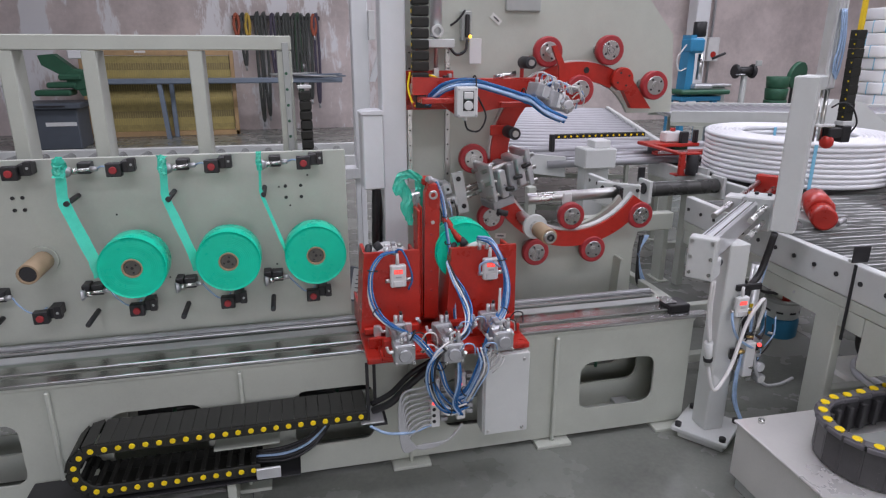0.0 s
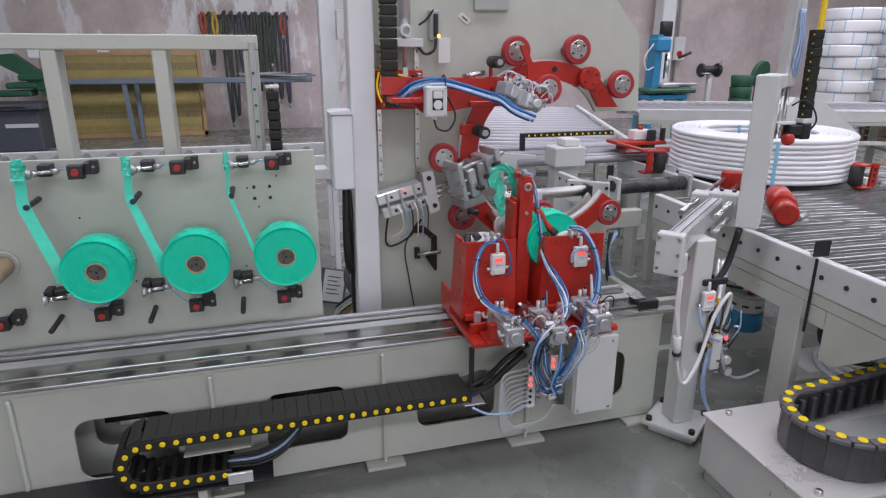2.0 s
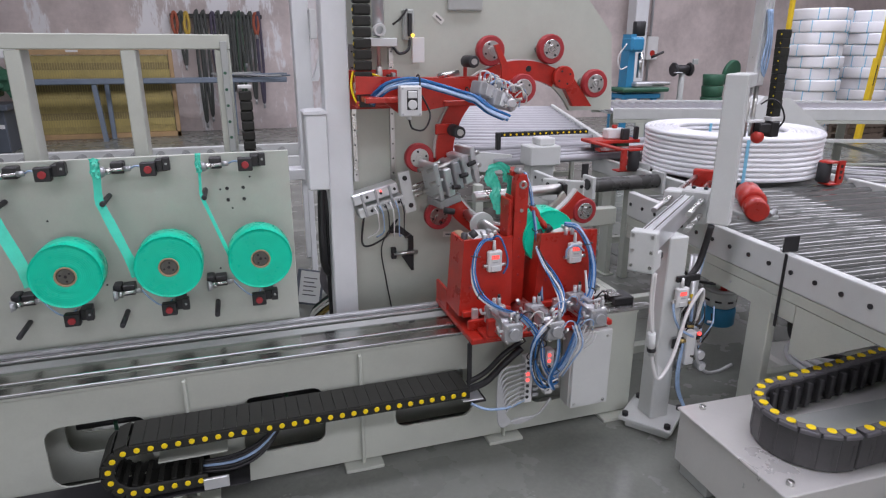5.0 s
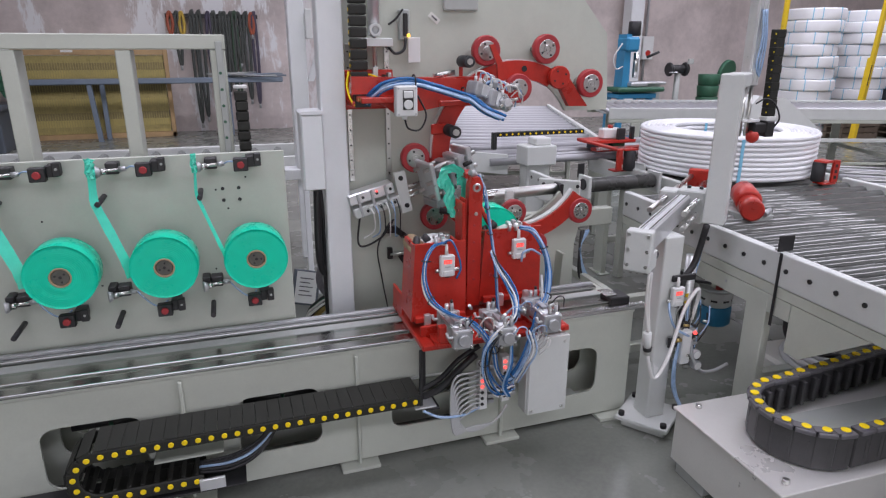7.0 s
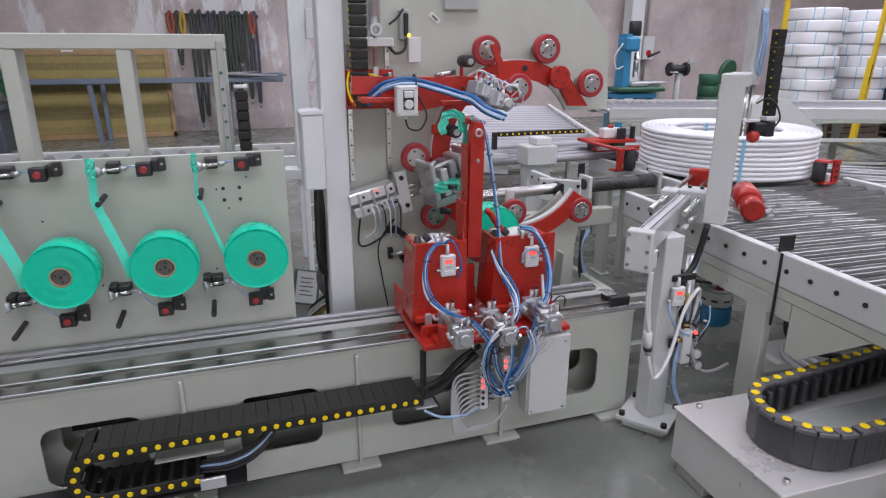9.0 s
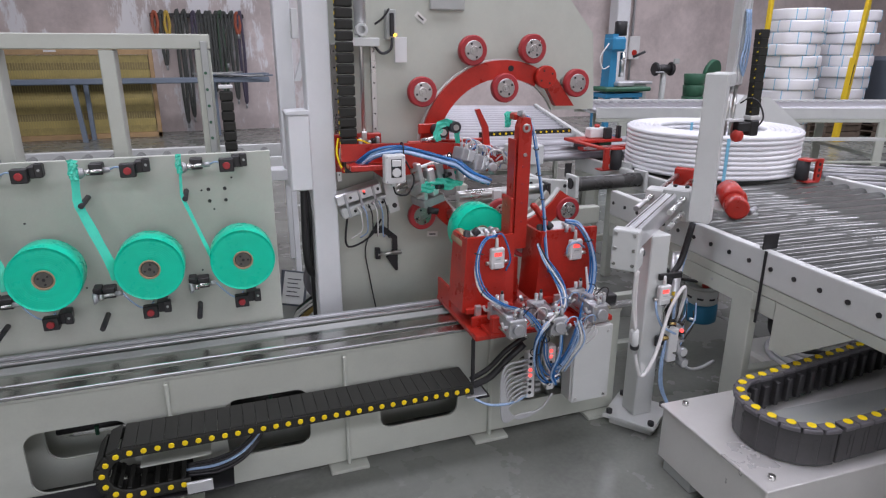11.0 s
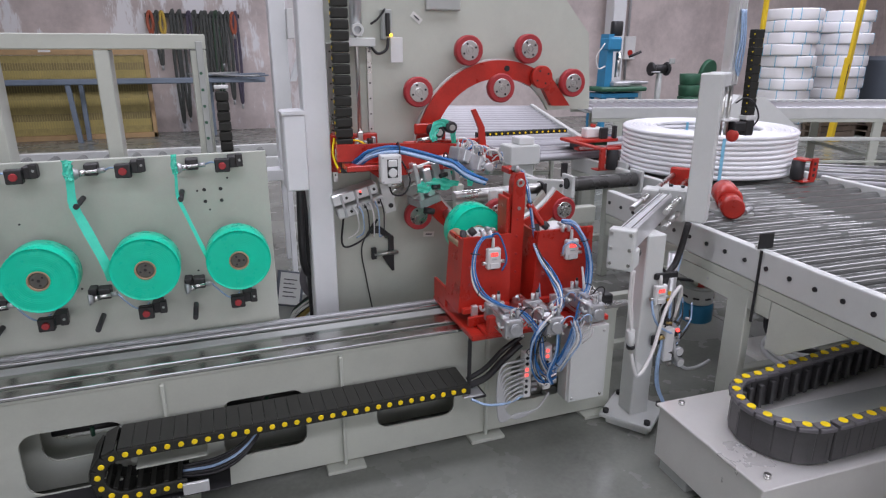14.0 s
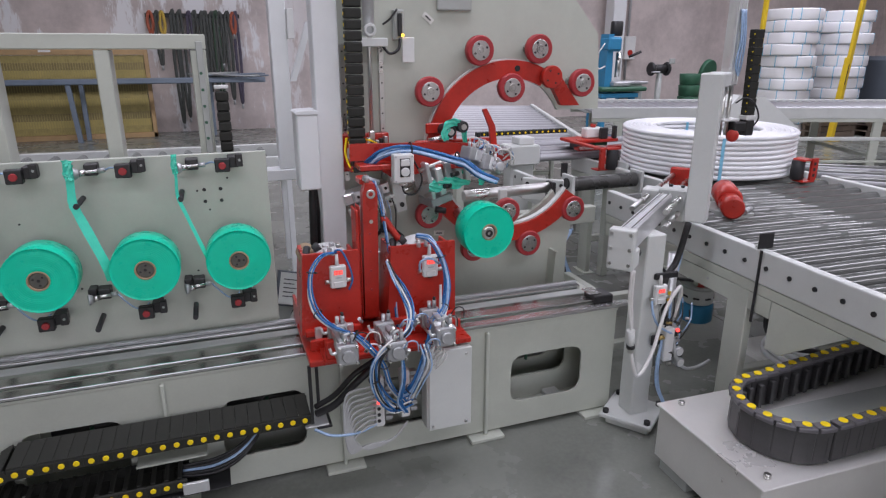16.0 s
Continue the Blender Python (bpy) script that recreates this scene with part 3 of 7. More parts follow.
def pressure_switch(parent, x, y, z):
    s = part("pressure_switch", box(B(), x - .038, x + .038, y - .03, y, z - .062, z + .048, .006), PLASTICWHITE, parent, "white pressure switch with a red display")
    part("display", box(B(), x - .020, x + .020, y - .032, y - .029, z + .006, z + .026, .001), LED, s, "lit red digits")
    for k in range(3):
        part("digit_bar", box(B(), x - .018 + .013 * k, x - .009 + .013 * k, y - .0332, y - .0318, z + .009, z + .023, 0), LEDDOT, s)
    part("switch_key", box(B(), x - .014, x + .014, y - .0325, y - .029, z - .012, z - .007, 0), CAST, s)
    part("switch_socket", box(B(), x - .024, x + .024, y - .036, y - .0305, z - .056, z - .028, .004), PLASTICWHITE, s)
    part("switch_foot", box(B(), x - .012, x + .012, y - .024, y - .004, z - .068, z - .056, .002), BLACK, s)
    part("side_nipple", cyl(B(), (x - .034, y - .015, z - .03), (x - .06, y - .015, z - .03), .010, 10), STEEL, s)
    part("side_nipple", cyl(B(), (x + .034, y - .015, z - .03), (x + .062, y - .015, z - .028), .010, 10), STEEL, s)
    part("cable_gland", cyl(B(), (x - .002, y - .014, z + .046), (x - .002, y - .014, z + .10), .010, 10, .007), WHITEHOSE, s)


def gripper_unit(car, x0, x1, z0, z1, name):
    """One sliding gripper box with its cylinder; its own origin is that of the carriage."""
    u = new(name)
    u.empty_display_size = .05
    u.parent = car
    yf = 2.775
    taper = .022
    part("front_plate", prism(B(), [(x0 - .004, z0), (x1, z0), (x1 - .004, z1), (x0 + taper, z1)], yf, yf + .018), RED, u)
    part("side_plate", prism(B(), [(x0 - .002, z0), (x0 + .014, z0), (x0 + taper + .018, z1 - .012), (x0 + taper + .002, z1 - .012)], yf + .0185, 2.98), RED, u)
    part("side_plate", box(B(), x1 - .02, x1 - .004, yf + .0185, 2.98, z0, z1 - .03, .004), RED, u)
    part("back_plate", box(B(), x0 + .021, x1 - .021, 2.955, 2.975, z0, z1 - .07, .004), RED, u)
    xm = (x0 + x1) / 2 + .01
    drum = part("clamp_drum", cyl(B(), (xm, yf + .03, z1 - .115), (xm, 2.945, z1 - .115), .120, 40, chamfer=.012), PLASTICWHITE, u, "pale round clamping drum")
    part("drum_end", cyl(B(), (xm, 2.976, z1 - .115), (xm, 3.02, z1 - .115), .036, 24, chamfer=.004), RUBBER, drum)
    part("top_knob", cyl(B(), (x0 + .045, 2.84, z1 - .03), (x0 + .06, 2.88, z1 + .004), .018, 14, chamfer=.003), RUBBER, u)
    if x0 > .4:
        part("clamp_lever", hose(B(), [(x0 + .0, 2.87, z1 + .115), (x0 + .02, 2.87, z1 + .112), (x0 + .055, 2.86, z1 + .055), (x0 + .085, 2.85, z1 + .012)], .017, 4, 3), RED, u)
    part("lever_knob", cyl(B(), (x0 + .085, 2.85, z1 - .004), (x0 + .112, 2.85, z1 + .018), .022, 14, chamfer=.004), RUBBER, u)
    for k in range(3):
        part("top_valve", box(B(), xm - .03 + .03 * k, xm - .008 + .03 * k, yf + .02, yf + .05, z1 + .012, z1 + .03 + .008 * (k % 2), .003), (ALU, CAST, STEEL)[k % 3], u)
    for dx, dz in ((.03, .04), (.03, -.05)):
        part("plate_bolt", cyl(B(), (x0 + dx + .03, yf - .006, (z0 + z1) / 2 + dz), (x0 + dx + .03, yf, (z0 + z1) / 2 + dz), .010, 6), REDDARK, u)
    part("foot_rail", box(B(), x0 + .01, x1 - .01, yf - .03, yf - .001, z0 - .002, z0 + .03, .004), RED, u)
    xc = (x0 + x1) / 2
    for k in (-1, 1):
        part("distributor", box(B(), xc + k * .075 - .016, xc + k * .075 + .016, yf - .055, yf - .031, z0 - .02, z0 + .05, .003), ALU, u)
        part("top_fitting", cyl(B(), (xc + k * .018, yf - .005, z1 - .01), (xc + k * .018, yf - .012, z1 + .028), .010, 10), ALU, u)
    pressure_switch(u, xc + .035, yf - .002, 1.09)
    return u


def carriage():
    car = thing("gripper_carriage", "red steel gripper carriage with air cylinders on the rail bed", "carriage")
    base = part("base_plate", box(B(), .040, .828, 2.60, 3.19, .715, .745, .005), RED, car)
    part("bearing_block", box(B(), .08, .22, 2.79, 2.86, .696, .714, .003), BLACK, car)
    part("bearing_block", box(B(), .62, .76, 2.79, 2.86, .696, .714, .003), BLACK, car)
    part("bearing_block", box(B(), .08, .22, 3.20, 3.27, .712, .745, .003), BLACK, car)
    part("bearing_block", box(B(), .62, .76, 3.20, 3.27, .712, .745, .003), BLACK, car)
    part("front_web", box(B(), .06, .81, 2.70, 2.72, .746, .80, .004), RED, car)
    for x in (.04, .325, .44, .80):
        part("gusset", prism(B(), [(x, .7455), (x + .014, .7455), (x + .014, .86), (x, .86)], 2.99, 3.17), RED, car)
    # guide column of the lifting arm
    part("arm_guide", box(B(), .330, .345, 2.86, 2.97, .746, 1.365, .004), RED, car)
    part("arm_guide", box(B(), .346, .438, 2.962, 2.985, .746, 1.0, .004), RED, car)
    for z in (.92, 1.06, 1.2, 1.32):
        part("guide_bolt", cyl(B(), (.322, 2.90, z), (.318, 2.90, z), .008, 6), REDDARK, car)
    left = gripper_unit(car, .037, .322, .80, 1.197, "left_gripper")
    right = gripper_unit(car, .456, .808, .80, 1.192, "right_gripper")
    MOVERS.append((left, lambda t: pose(0, at(UNIT_LEFT, t), 0), UNIT_LEFT))
    MOVERS.append((right, lambda t: pose(0, at(UNIT_RIGHT, t), 0), UNIT_RIGHT))
    # lifting arm
    arm = new("lifting_arm")
    arm.parent = car
    part("arm_bar", prism(B(), [(.362, .80), (.434, .80), (.444, 1.44), (.430, 1.485), (.388, 1.485), (.372, 1.44)], 2.875, 2.93), RED, arm)
    part("arm_rib", box(B(), .349, .3555, 2.87, 2.955, .80, 1.38, .002), RED, arm)
    part("arm_eye", annulus(B(), (.41, 2.866, 1.435), (.41, 2.94, 1.435), .012, .022, 20, .002), STEEL, arm)
    part("arm_bolt", cyl(B(), (.408, 2.868, 1.30), (.408, 2.876, 1.30), .010, 6), STEEL, arm)
    for z in (.95, 1.05, 1.15, 1.24):
        part("arm_bolt", cyl(B(), (.40, 2.868, z), (.40, 2.876, z), .006, 6), REDDARK, arm)
    j = part("jaw", box(B(), .372, .43, 2.935, 3.03, 1.47, 1.50, .004), RED, arm)
    part("jaw_cylinder", cyl(B(), (.39, 2.92, 1.505), (.47, 2.96, 1.47), .014, 12), CAST, j)
    part("jaw_fitting", cyl(B(), (.40, 2.90, 1.487), (.40, 2.90, 1.52), .011, 10), CAST, j)
    for k in range(2):
        o = Vector((.007 * k, -.004 * k, 0))
        part("arm_hose", hose(B(), [Vector(p) + o for p in ((.435, 2.92, 1.49), (.455 + .004 * k, 2.89, 1.40), (.468, 2.86, 1.28), (.482, 2.83, 1.13), (.49, 2.80, 1.0), (.492, 2.77, .84), (.50, 2.735, .70))], .0044, 6), (BLUE, BLUECLEAR)[k], arm, "thin air hose")
    for x, y, z in ((.466, 2.868, 1.33), (.476, 2.845, 1.20), (.488, 2.818, 1.08), (.496, 2.80, .98)):
        part("black_tie", hose(B(), [Vector((x, y, z)) + Vector((.014 * math.cos(a), .014 * math.sin(a), .005 * math.sin(a))) for a in np.linspace(0, 6.28, 11)], .003, 5, 2), BLACK, arm, "black cable tie")
    MOVERS.append((arm, lambda t: pose(0, 0, at(ARM, t)), ARM))
    part("guide_disc", cyl(B(), (.474, 2.99, 1.064), (.474, 3.05, 1.064), .042, 28, chamfer=.004), CAST, car, "round steel guide disc")
    part("guide_disc_pin", cyl(B(), (.474, 2.984, 1.064), (.474, 2.9905, 1.064), .016, 16), STEEL, car)
    # cylinders along the front
    for x, z in ((.185, .835), (.405, .815), (.635, .850)):
        air_cylinder(car, x, 2.43, 2.695, z, .047)
    part("cylinder_shelf", box(B(), .10, .74, 2.56, 2.69, .7455, .766, .004), RED, car)
    # cover of the valve box
    part("valve_box", box(B(), .598, .826, 2.605, 2.70, .262, .70, .006), LIGHT, car, "pale grey valve box")
    part("valve_lid", box(B(), .604, .829, 2.590, 2.604, .262, .698, .004), LIGHT, car)
    for x in (.625, .80):
        for z in (.285, .665):
            part("lid_screw", cyl(B(), (x, 2.584, z), (x, 2.591, z), .009, 12, chamfer=.002), STEEL, car)
    part("hanger", box(B(), .03, .045, 2.62, 2.635, .40, .714, .002), BLACK, car)
    part("hanger", box(B(), .075, .09, 2.72, 2.735, .43, .714, .002), BLACK, car)
    part("chain_bracket", box(B(), .0, .11, 2.60, 2.76, .405, .412, .002), ALU, car, "bent bright bracket")
    part("chain_bracket", box(B(), .055, .125, 2.60, 2.74, .39, .404, .002), BLACK, car)
    # terminal strips with lit signals
    for i, (x, y) in enumerate(((.335, 2.60), (.475, 2.64))):
        strip = part("terminal_strip", box(B(), x, x + .045, y, y + .05, .34, .60, .004), PLASTICWHITE, car, "white terminal strip")
        for k in range(7):
            z = .365 + .033 * k
            part("terminal", box(B(), x + .05, x + .085, y + .005, y + .045, z, z + .022, .003), CAST, strip)
            part("signal", cyl(B(), (x + .016, y - .004, z + .01), (x + .016, y + .001, z + .01), .009, 10), LEDDOT if k in ((3, 4), (1, 3, 5, 6))[i] else BLACK, strip)
    # plastic hoses in loops
    for k in range(9):
        z = .36 + .026 * k
        part("loop_hose", hose(B(), [(.335, 2.60, z), (.29, 2.585, z + .006), (.235 - .006 * k, 2.58, z - .03), (.225 - .004 * k, 2.585, .30 - .006 * k), (.29, 2.59, .235 + .003 * k), (.42, 2.60, .26), (.50, 2.62, .33)], .006, 6), GREYHOSE, car, "grey plastic hose in a loop")
    rnd = random.Random(4)

    def bundle(pts, n, mats, r=.0068, spread=.016):
        for k in range(n):
            off = Vector((rnd.uniform(-1, 1), rnd.uniform(-1, 1), rnd.uniform(-1, 1))) * spread
            part("air_hose", hose(B(), [Vector(p) + off * (.6 + .4 * math.sin(i + k)) * min(1, .25 + .3 * i) for i, p in enumerate(pts)], r, 8, 7), mats[k % len(mats)], car)
    trunk = [(.459, 2.79, 1.123), (.481, 2.75, 1.051), (.508, 2.70, .984), (.52, 2.62, .912), (.473, 2.53, .857), (.359, 2.45, .841), (.302, 2.44, .781), (.302, 2.47, .678), (.34, 2.51, .559), (.409, 2.54, .468), (.502, 2.58, .454)]
    left_loop = [(.211, 2.765, 1.199), (.142, 2.73, 1.198), (.087, 2.69, 1.14), (.072, 2.67, 1.046), (.093, 2.63, .963), (.15, 2.55, .924), (.226, 2.48, .909), (.29, 2.45, .848), (.353, 2.47, .741), (.395, 2.52, .60), (.478, 2.57, .464)]
    right_loop = [(.602, 2.765, 1.242), (.661, 2.73, 1.228), (.702, 2.69, 1.147), (.722, 2.66, 1.028), (.698, 2.62, .917), (.623, 2.56, .859), (.585, 2.53, .787), (.53, 2.52, .652), (.489, 2.54, .555), (.444, 2.58, .503)]
    bundle(trunk, 15, [BLUE, BLUECLEAR, BLACK, BLUE, WHITEHOSE, BLUECLEAR], .0046, .028)
    bundle(left_loop, 8, [WHITEHOSE, BLUECLEAR, WHITEHOSE, BLUE], .0046, .018)
    bundle(right_loop, 11, [BLUECLEAR, BLUE, BLUECLEAR, WHITEHOSE, BLUE], .0046, .023)
    bundle([(.43, 2.45, .80), (.44, 2.47, .66), (.43, 2.52, .52), (.47, 2.55, .43)], 3, [BLUE, BLUECLEAR], .005)
    bundle([(.70, 2.69, 1.0), (.66, 2.58, .86), (.61, 2.50, .80), (.575, 2.50, .70), (.55, 2.53, .60)], 3, [WHITEHOSE, GREYHOSE], .004, .02)
    for path in (trunk[5:], left_loop[2:], right_loop[2:]):
        for i in range(0, len(path) - 1, 2):
            p, q = Vector(path[i]), Vector(path[i + 1])
            d = (q - p).normalized()
            u = d.cross(Vector((0, 1, .2))).normalized()
            v = d.cross(u)
            part("black_tie", hose(B(), [p + (u * math.cos(a) + v * math.sin(a)) * .023 for a in np.linspace(0, 6.28, 11)], .003, 5, 2), BLACK, car, "black cable tie")
    part("sleeve", hose(B(), [(.065, 2.69, .42), (.15, 2.66, .47), (.24, 2.65, .56), (.33, 2.64, .64)], .018, 10), BLACK, car, "black cable sleeve")
    part("sleeve", hose(B(), [(.065, 2.72, .44), (.16, 2.70, .50), (.25, 2.68, .60), (.36, 2.67, .67)], .014, 10), BLACK, car)
    part("pneumatic_line", hose(B(), [(.04, 2.60, .395), (.12, 2.575, .36), (.24, 2.58, .345), (.335, 2.60, .36)], .007, 8), BLUECLEAR, car)
    part("switch_hose", hose(B(), [(.197, 2.765, 1.20), (.231, 2.74, 1.213), (.262, 2.73, 1.143), (.278, 2.735, 1.07), (.262, 2.75, 1.013)], .005), BLUE, car)
    part("switch_hose", hose(B(), [(.612, 2.75, 1.065), (.612, 2.735, 1.115), (.657, 2.73, 1.13), (.709, 2.735, 1.096)], .006), BLUECLEAR, car)
    for k in range(5):
        x, z = .56 + .012 * k, .74 - .02 * k
        part("cable_tie", hose(B(), [(x, 2.50, z), (x + .03, 2.47, z + .05), (x + .05, 2.49, z + .08), (x + .02, 2.52, z + .05), (x + .01, 2.52, z)], .003, 5), WHITEHOSE, car)
    for k in range(22):
        x, y, z = rnd.uniform(.12, .74), rnd.uniform(2.42, 2.62), rnd.uniform(.80, .91)
        if k % 2:
            part("small_fitting", cyl(B(), (x, y, z), (x + rnd.uniform(-.02, .02), y - .02, z + .028), .008, 8), (STEEL, ALU, CAST)[k % 3], car)
        else:
            part("thin_hose", hose(B(), [(x, y, z), (x + .02, y - .025, z + .045), (x + .06, y - .015, z + .03), (x + .075, y + .01, z - .03)], .0035, 5, 4), (WHITEHOSE, BLUECLEAR, BLACK, BLUECLEAR)[k // 2 % 4], car)
    for k in range(3):
        x = .53 + .018 * k
        part("thin_hose", hose(B(), [(x, 2.50, .80), (x + .012, 2.47, .72 - .01 * k), (x - .02, 2.50, .60), (x - .05, 2.54, .50)], .0042, 6, 5), (BLUECLEAR, WHITEHOSE, BLUECLEAR, GREYHOSE)[k % 4], car)
    part("orange_bracket", box(B(), .11, .20, 2.56, 2.60, .7665, .85, .004), RED, car)
    MOVERS.append((car, lambda t: pose(at(CARRIAGE, t), 0, 0), CARRIAGE))
    return car


carriage()


# ---------------------------------------------------------------- cable chain that follows the carriage
CH_R, CH_MID, CH_FIX, CH_LEN, CH_PITCH = .105, .346, -.25, 2.122, .0553
CH_COUNT = 39


def chain_pose(s, t):
    """Where a link at the length s from the carriage lies."""
    c = at(CARRIAGE, t)
    bend = (c + CH_FIX + math.pi * CH_R - CH_LEN) / 2
    up = c - bend
    if s < up:
        return pose(c - s, 0, CH_MID + CH_R, 0, 0, 0)
    if s < up + math.pi * CH_R:
        a = (s - up) / CH_R
        return pose(bend - CH_R * math.sin(a), 0, CH_MID + CH_R * math.cos(a), 0, -math.degrees(a), 0)
    return pose(bend + s - up - math.pi * CH_R, 0, CH_MID - CH_R, 0, -180, 0)


def cable_chain():
    ch = thing("cable_chain", "black plastic cable chain with yellow dots beside the rail bed", "cable chain")
    y0, y1 = 2.602, 2.795
    bm = box(B(), -.031, .031, y0, y0 + .014, -.026, .026, .006, seg=2)
    side = mesh_of("side_plate", bm, CHAIN)
    lid = mesh_of("lid", box(B(), -.0273, .0273, y0 + .002, y1, .0265, .0335, .002), CHAIN)
    bar = mesh_of("cross_bar", box(B(), -.010, .010, y0 + .015, y1, -.03, -.022, .003), CHAIN)
    dot = mesh_of("yellow_dot", cyl(B(), (0, y0 - .004, 0), (0, y0 + .001, 0), .0125, 14, chamfer=.001), YELLOW)
    back = mesh_of("rear_plate", box(B(), -.033, .033, y1 - .014, y1, -.026, .026, .006), CHAIN)
    for k in range(CH_COUNT):
        link = new("chain_link", side)
        link.parent = ch
        for nm, me in (("lid", lid), ("cross_bar", bar), ("yellow_dot", dot), ("rear_plate", back)):
            o = new(nm, me)
            o.parent = link
        s = CH_PITCH * k
        MOVERS.append((link, (lambda s: lambda t: chain_pose(s, t))(s), None))
    tray = thing("chain_tray", "bent grey sheet tray under the cable chain", "cable tray")
    # floor of the grey tray in black: the chain's shadow as colour
    part("shaded_tray_floor", box(B(), -1.25, -.06, 2.59, 2.80, .188, .194, .001), BLACK, tray)
    part("tray_lip", box(B(), -.26, -.15, 2.585, 2.60, .195, .252, .003), ALU, tray, "bright bent end bracket")
    part("tray_lip", box(B(), -.45, -.15, 2.70, 2.815, .30, .308, .002), GREY, tray)
    part("tray_foot", box(B(), -.40, -.36, 2.63, 2.80, 0, .187, .003), GREY, tray)
    part("tray_foot", box(B(), -1.15, -1.11, 2.63, 2.80, 0, .187, .003), GREY, tray)
    cab = thing("black_cables", "loose black cables leaving the chain into the bed", "cables")
    for k in range(5):
        part("cable", hose(B(), [(-.27, 2.66 + .02 * k, .245), (-.12, 2.66 + .02 * k, .235 + .004 * k), (.0, 2.70 + .01 * k, .26 + .01 * k), (.09, 2.76, .34 + .012 * k), (.13, 2.86, .41 + .01 * k)], .0085, 8), BLACK if k != 2 else BLUECLEAR, cab)


cable_chain()


# ---------------------------------------------------------------- coiling head
CX, CZ = 1.635, 1.51


def wheel(parent, x, z, r=.083, y=3.45):
    w = part("guide_wheel", annulus(B(), (x, y - .02, z), (x, y + .025, z), r * .66, r, 40, .006), REDDARK, parent, "red rubber guide wheel")
    part("hub", cyl(B(), (x, y - .024, z), (x, y + .02, z), r * .655, 36, chamfer=.003), STEEL, w, "turned steel hub")
    part("hub_ring", annulus(B(), (x, y - .030, z), (x, y - .024, z), r * .20, r * .30, 24, .001), STEEL, w)
    part("hub_nut", cyl(B(), (x, y - .032, z), (x, y - .023, z), r * .15, 6), STEEL, w)
    for k in range(4):
        a = math.pi / 2 * k + .3 * x
        part("hub_screw", cyl(B(), (x + r * .47 * math.cos(a), y - .0265, z + r * .47 * math.sin(a)), (x + r * .47 * math.cos(a), y - .02, z + r * .47 * math.sin(a)), r * .075, 10), BLACK, w)
    part("axle", cyl(B(), (x, y + .021, z), (x, 3.60, z), r * .35, 16), STEEL, w)


def coiling_head():
    h = thing("coiling_head", "grey coiling head plate with red arcs and guide wheels", "coiling machine")
    # plate open to one side, round the drum
    right_up = arc_points(CX, CZ, .455, 28, 180, 22)
    low = arc_points(CX + .01, CZ, .50, 186, 322, 20)
    poly = [(.64, .12), (2.165, .12), (2.165, .83), (2.20, 1.0), (2.12, 1.06)]
    poly += [(x, z) for x, z in low[::-1]][0:] + right_up[::-1]
    poly += [(2.335, CZ + .455 * math.sin(radians(28))), (2.335, 1.80), (2.30, 2.185), (2.12, 2.385), (2.0, 2.52), (2.0, 3.1), (.64, 3.1)]
    part("head_plate", prism(B(), poly, 3.60, 3.63), GREY, h)
    part("rear_frame", box(B(), .66, 1.0, 3.64, 4.0, .0, .30, .006), GREY, h)
    part("rear_frame", box(B(), 1.75, 2.12, 3.64, 4.0, .0, .30, .006), GREY, h)
    part("foot_gusset", prism(B(), [(2.0, .30), (2.09, .30), (2.05, .80), (2.03, .80)], 3.50, 3.598), GREY, h)
    part("hatch", box(B(), 1.22, 1.43, 3.575, 3.599, 2.30, 2.45, .02, seg=3), DIMGREY, h)
    # upper arc and its pivoting end
    part("upper_arc", arc_plate(B(), CX, CZ, .420, .522, 62, 184, 3.46, 3.50), RED, h)
    part("arc_flange", arc_plate(B(), CX, CZ, .5225, .529, 66, 182, 3.478, 3.51), LIGHT, h, "white plastic liner")
    part("arc_end", prism(B(), [(1.84, 1.96), (1.93, 1.985), (2.01, 1.88), (2.105, 1.762), (1.978, 1.765), (1.92, 1.86)], 3.452, 3.492), RED, h)
    part("pivot_disc", cyl(B(), (1.890, 3.415, 1.935), (1.890, 3.455, 1.935), .066, 32, chamfer=.004), RED, h)
    for k in range(4):
        a = math.pi / 2 * k + .5
        part("pivot_screw", cyl(B(), (1.89 + .04 * math.cos(a), 3.411, 1.935 + .04 * math.sin(a)), (1.89 + .04 * math.cos(a), 3.416, 1.935 + .04 * math.sin(a)), .006, 8), BLACK, h)
    part("arc_bore", cyl(B(), (1.675, 3.455, 1.985), (1.675, 3.461, 1.985), .017, 16), BLACK, h)
    part("arc_strut", prism(B(), [(1.00, 1.47), (1.09, 1.50), (1.16, 1.58), (1.215, 1.56), (1.16, 1.42), (1.05, 1.42)], 3.50, 3.52), RED, h)
    # lower arc
    part("lower_arc", arc_plate(B(), CX + .02, CZ + .0, .478, .575, 208, 325, 3.44, 3.49), RED, h)
    part("arc_liner", arc_plate(B(), CX + .02, CZ + .0, .464, .4765, 214, 326, 3.455, 3.492), LIGHT, h, "white plastic liner")
    for x, z in ((1.429, 2.085), (1.805, 2.094), (2.110, 1.897), (1.128, 1.864), (1.635, 1.876), (1.12, 1.152), (2.10, 1.108), (1.633, 1.129), (1.412, .913), (1.79, .907), (1.005, 1.502)):
        wheel(h, x, z)
    part("wheel_arm", box(B(), 1.60, 1.66, 3.50, 3.52, 1.13, 1.26, .01), LIGHT, h)
    # spindle for the film
    part("spindle_flange", cyl(B(), (1.305, 3.20, 1.145), (1.305, 3.225, 1.145), .07, 32, chamfer=.002), LIGHT, h, "pale round flange")
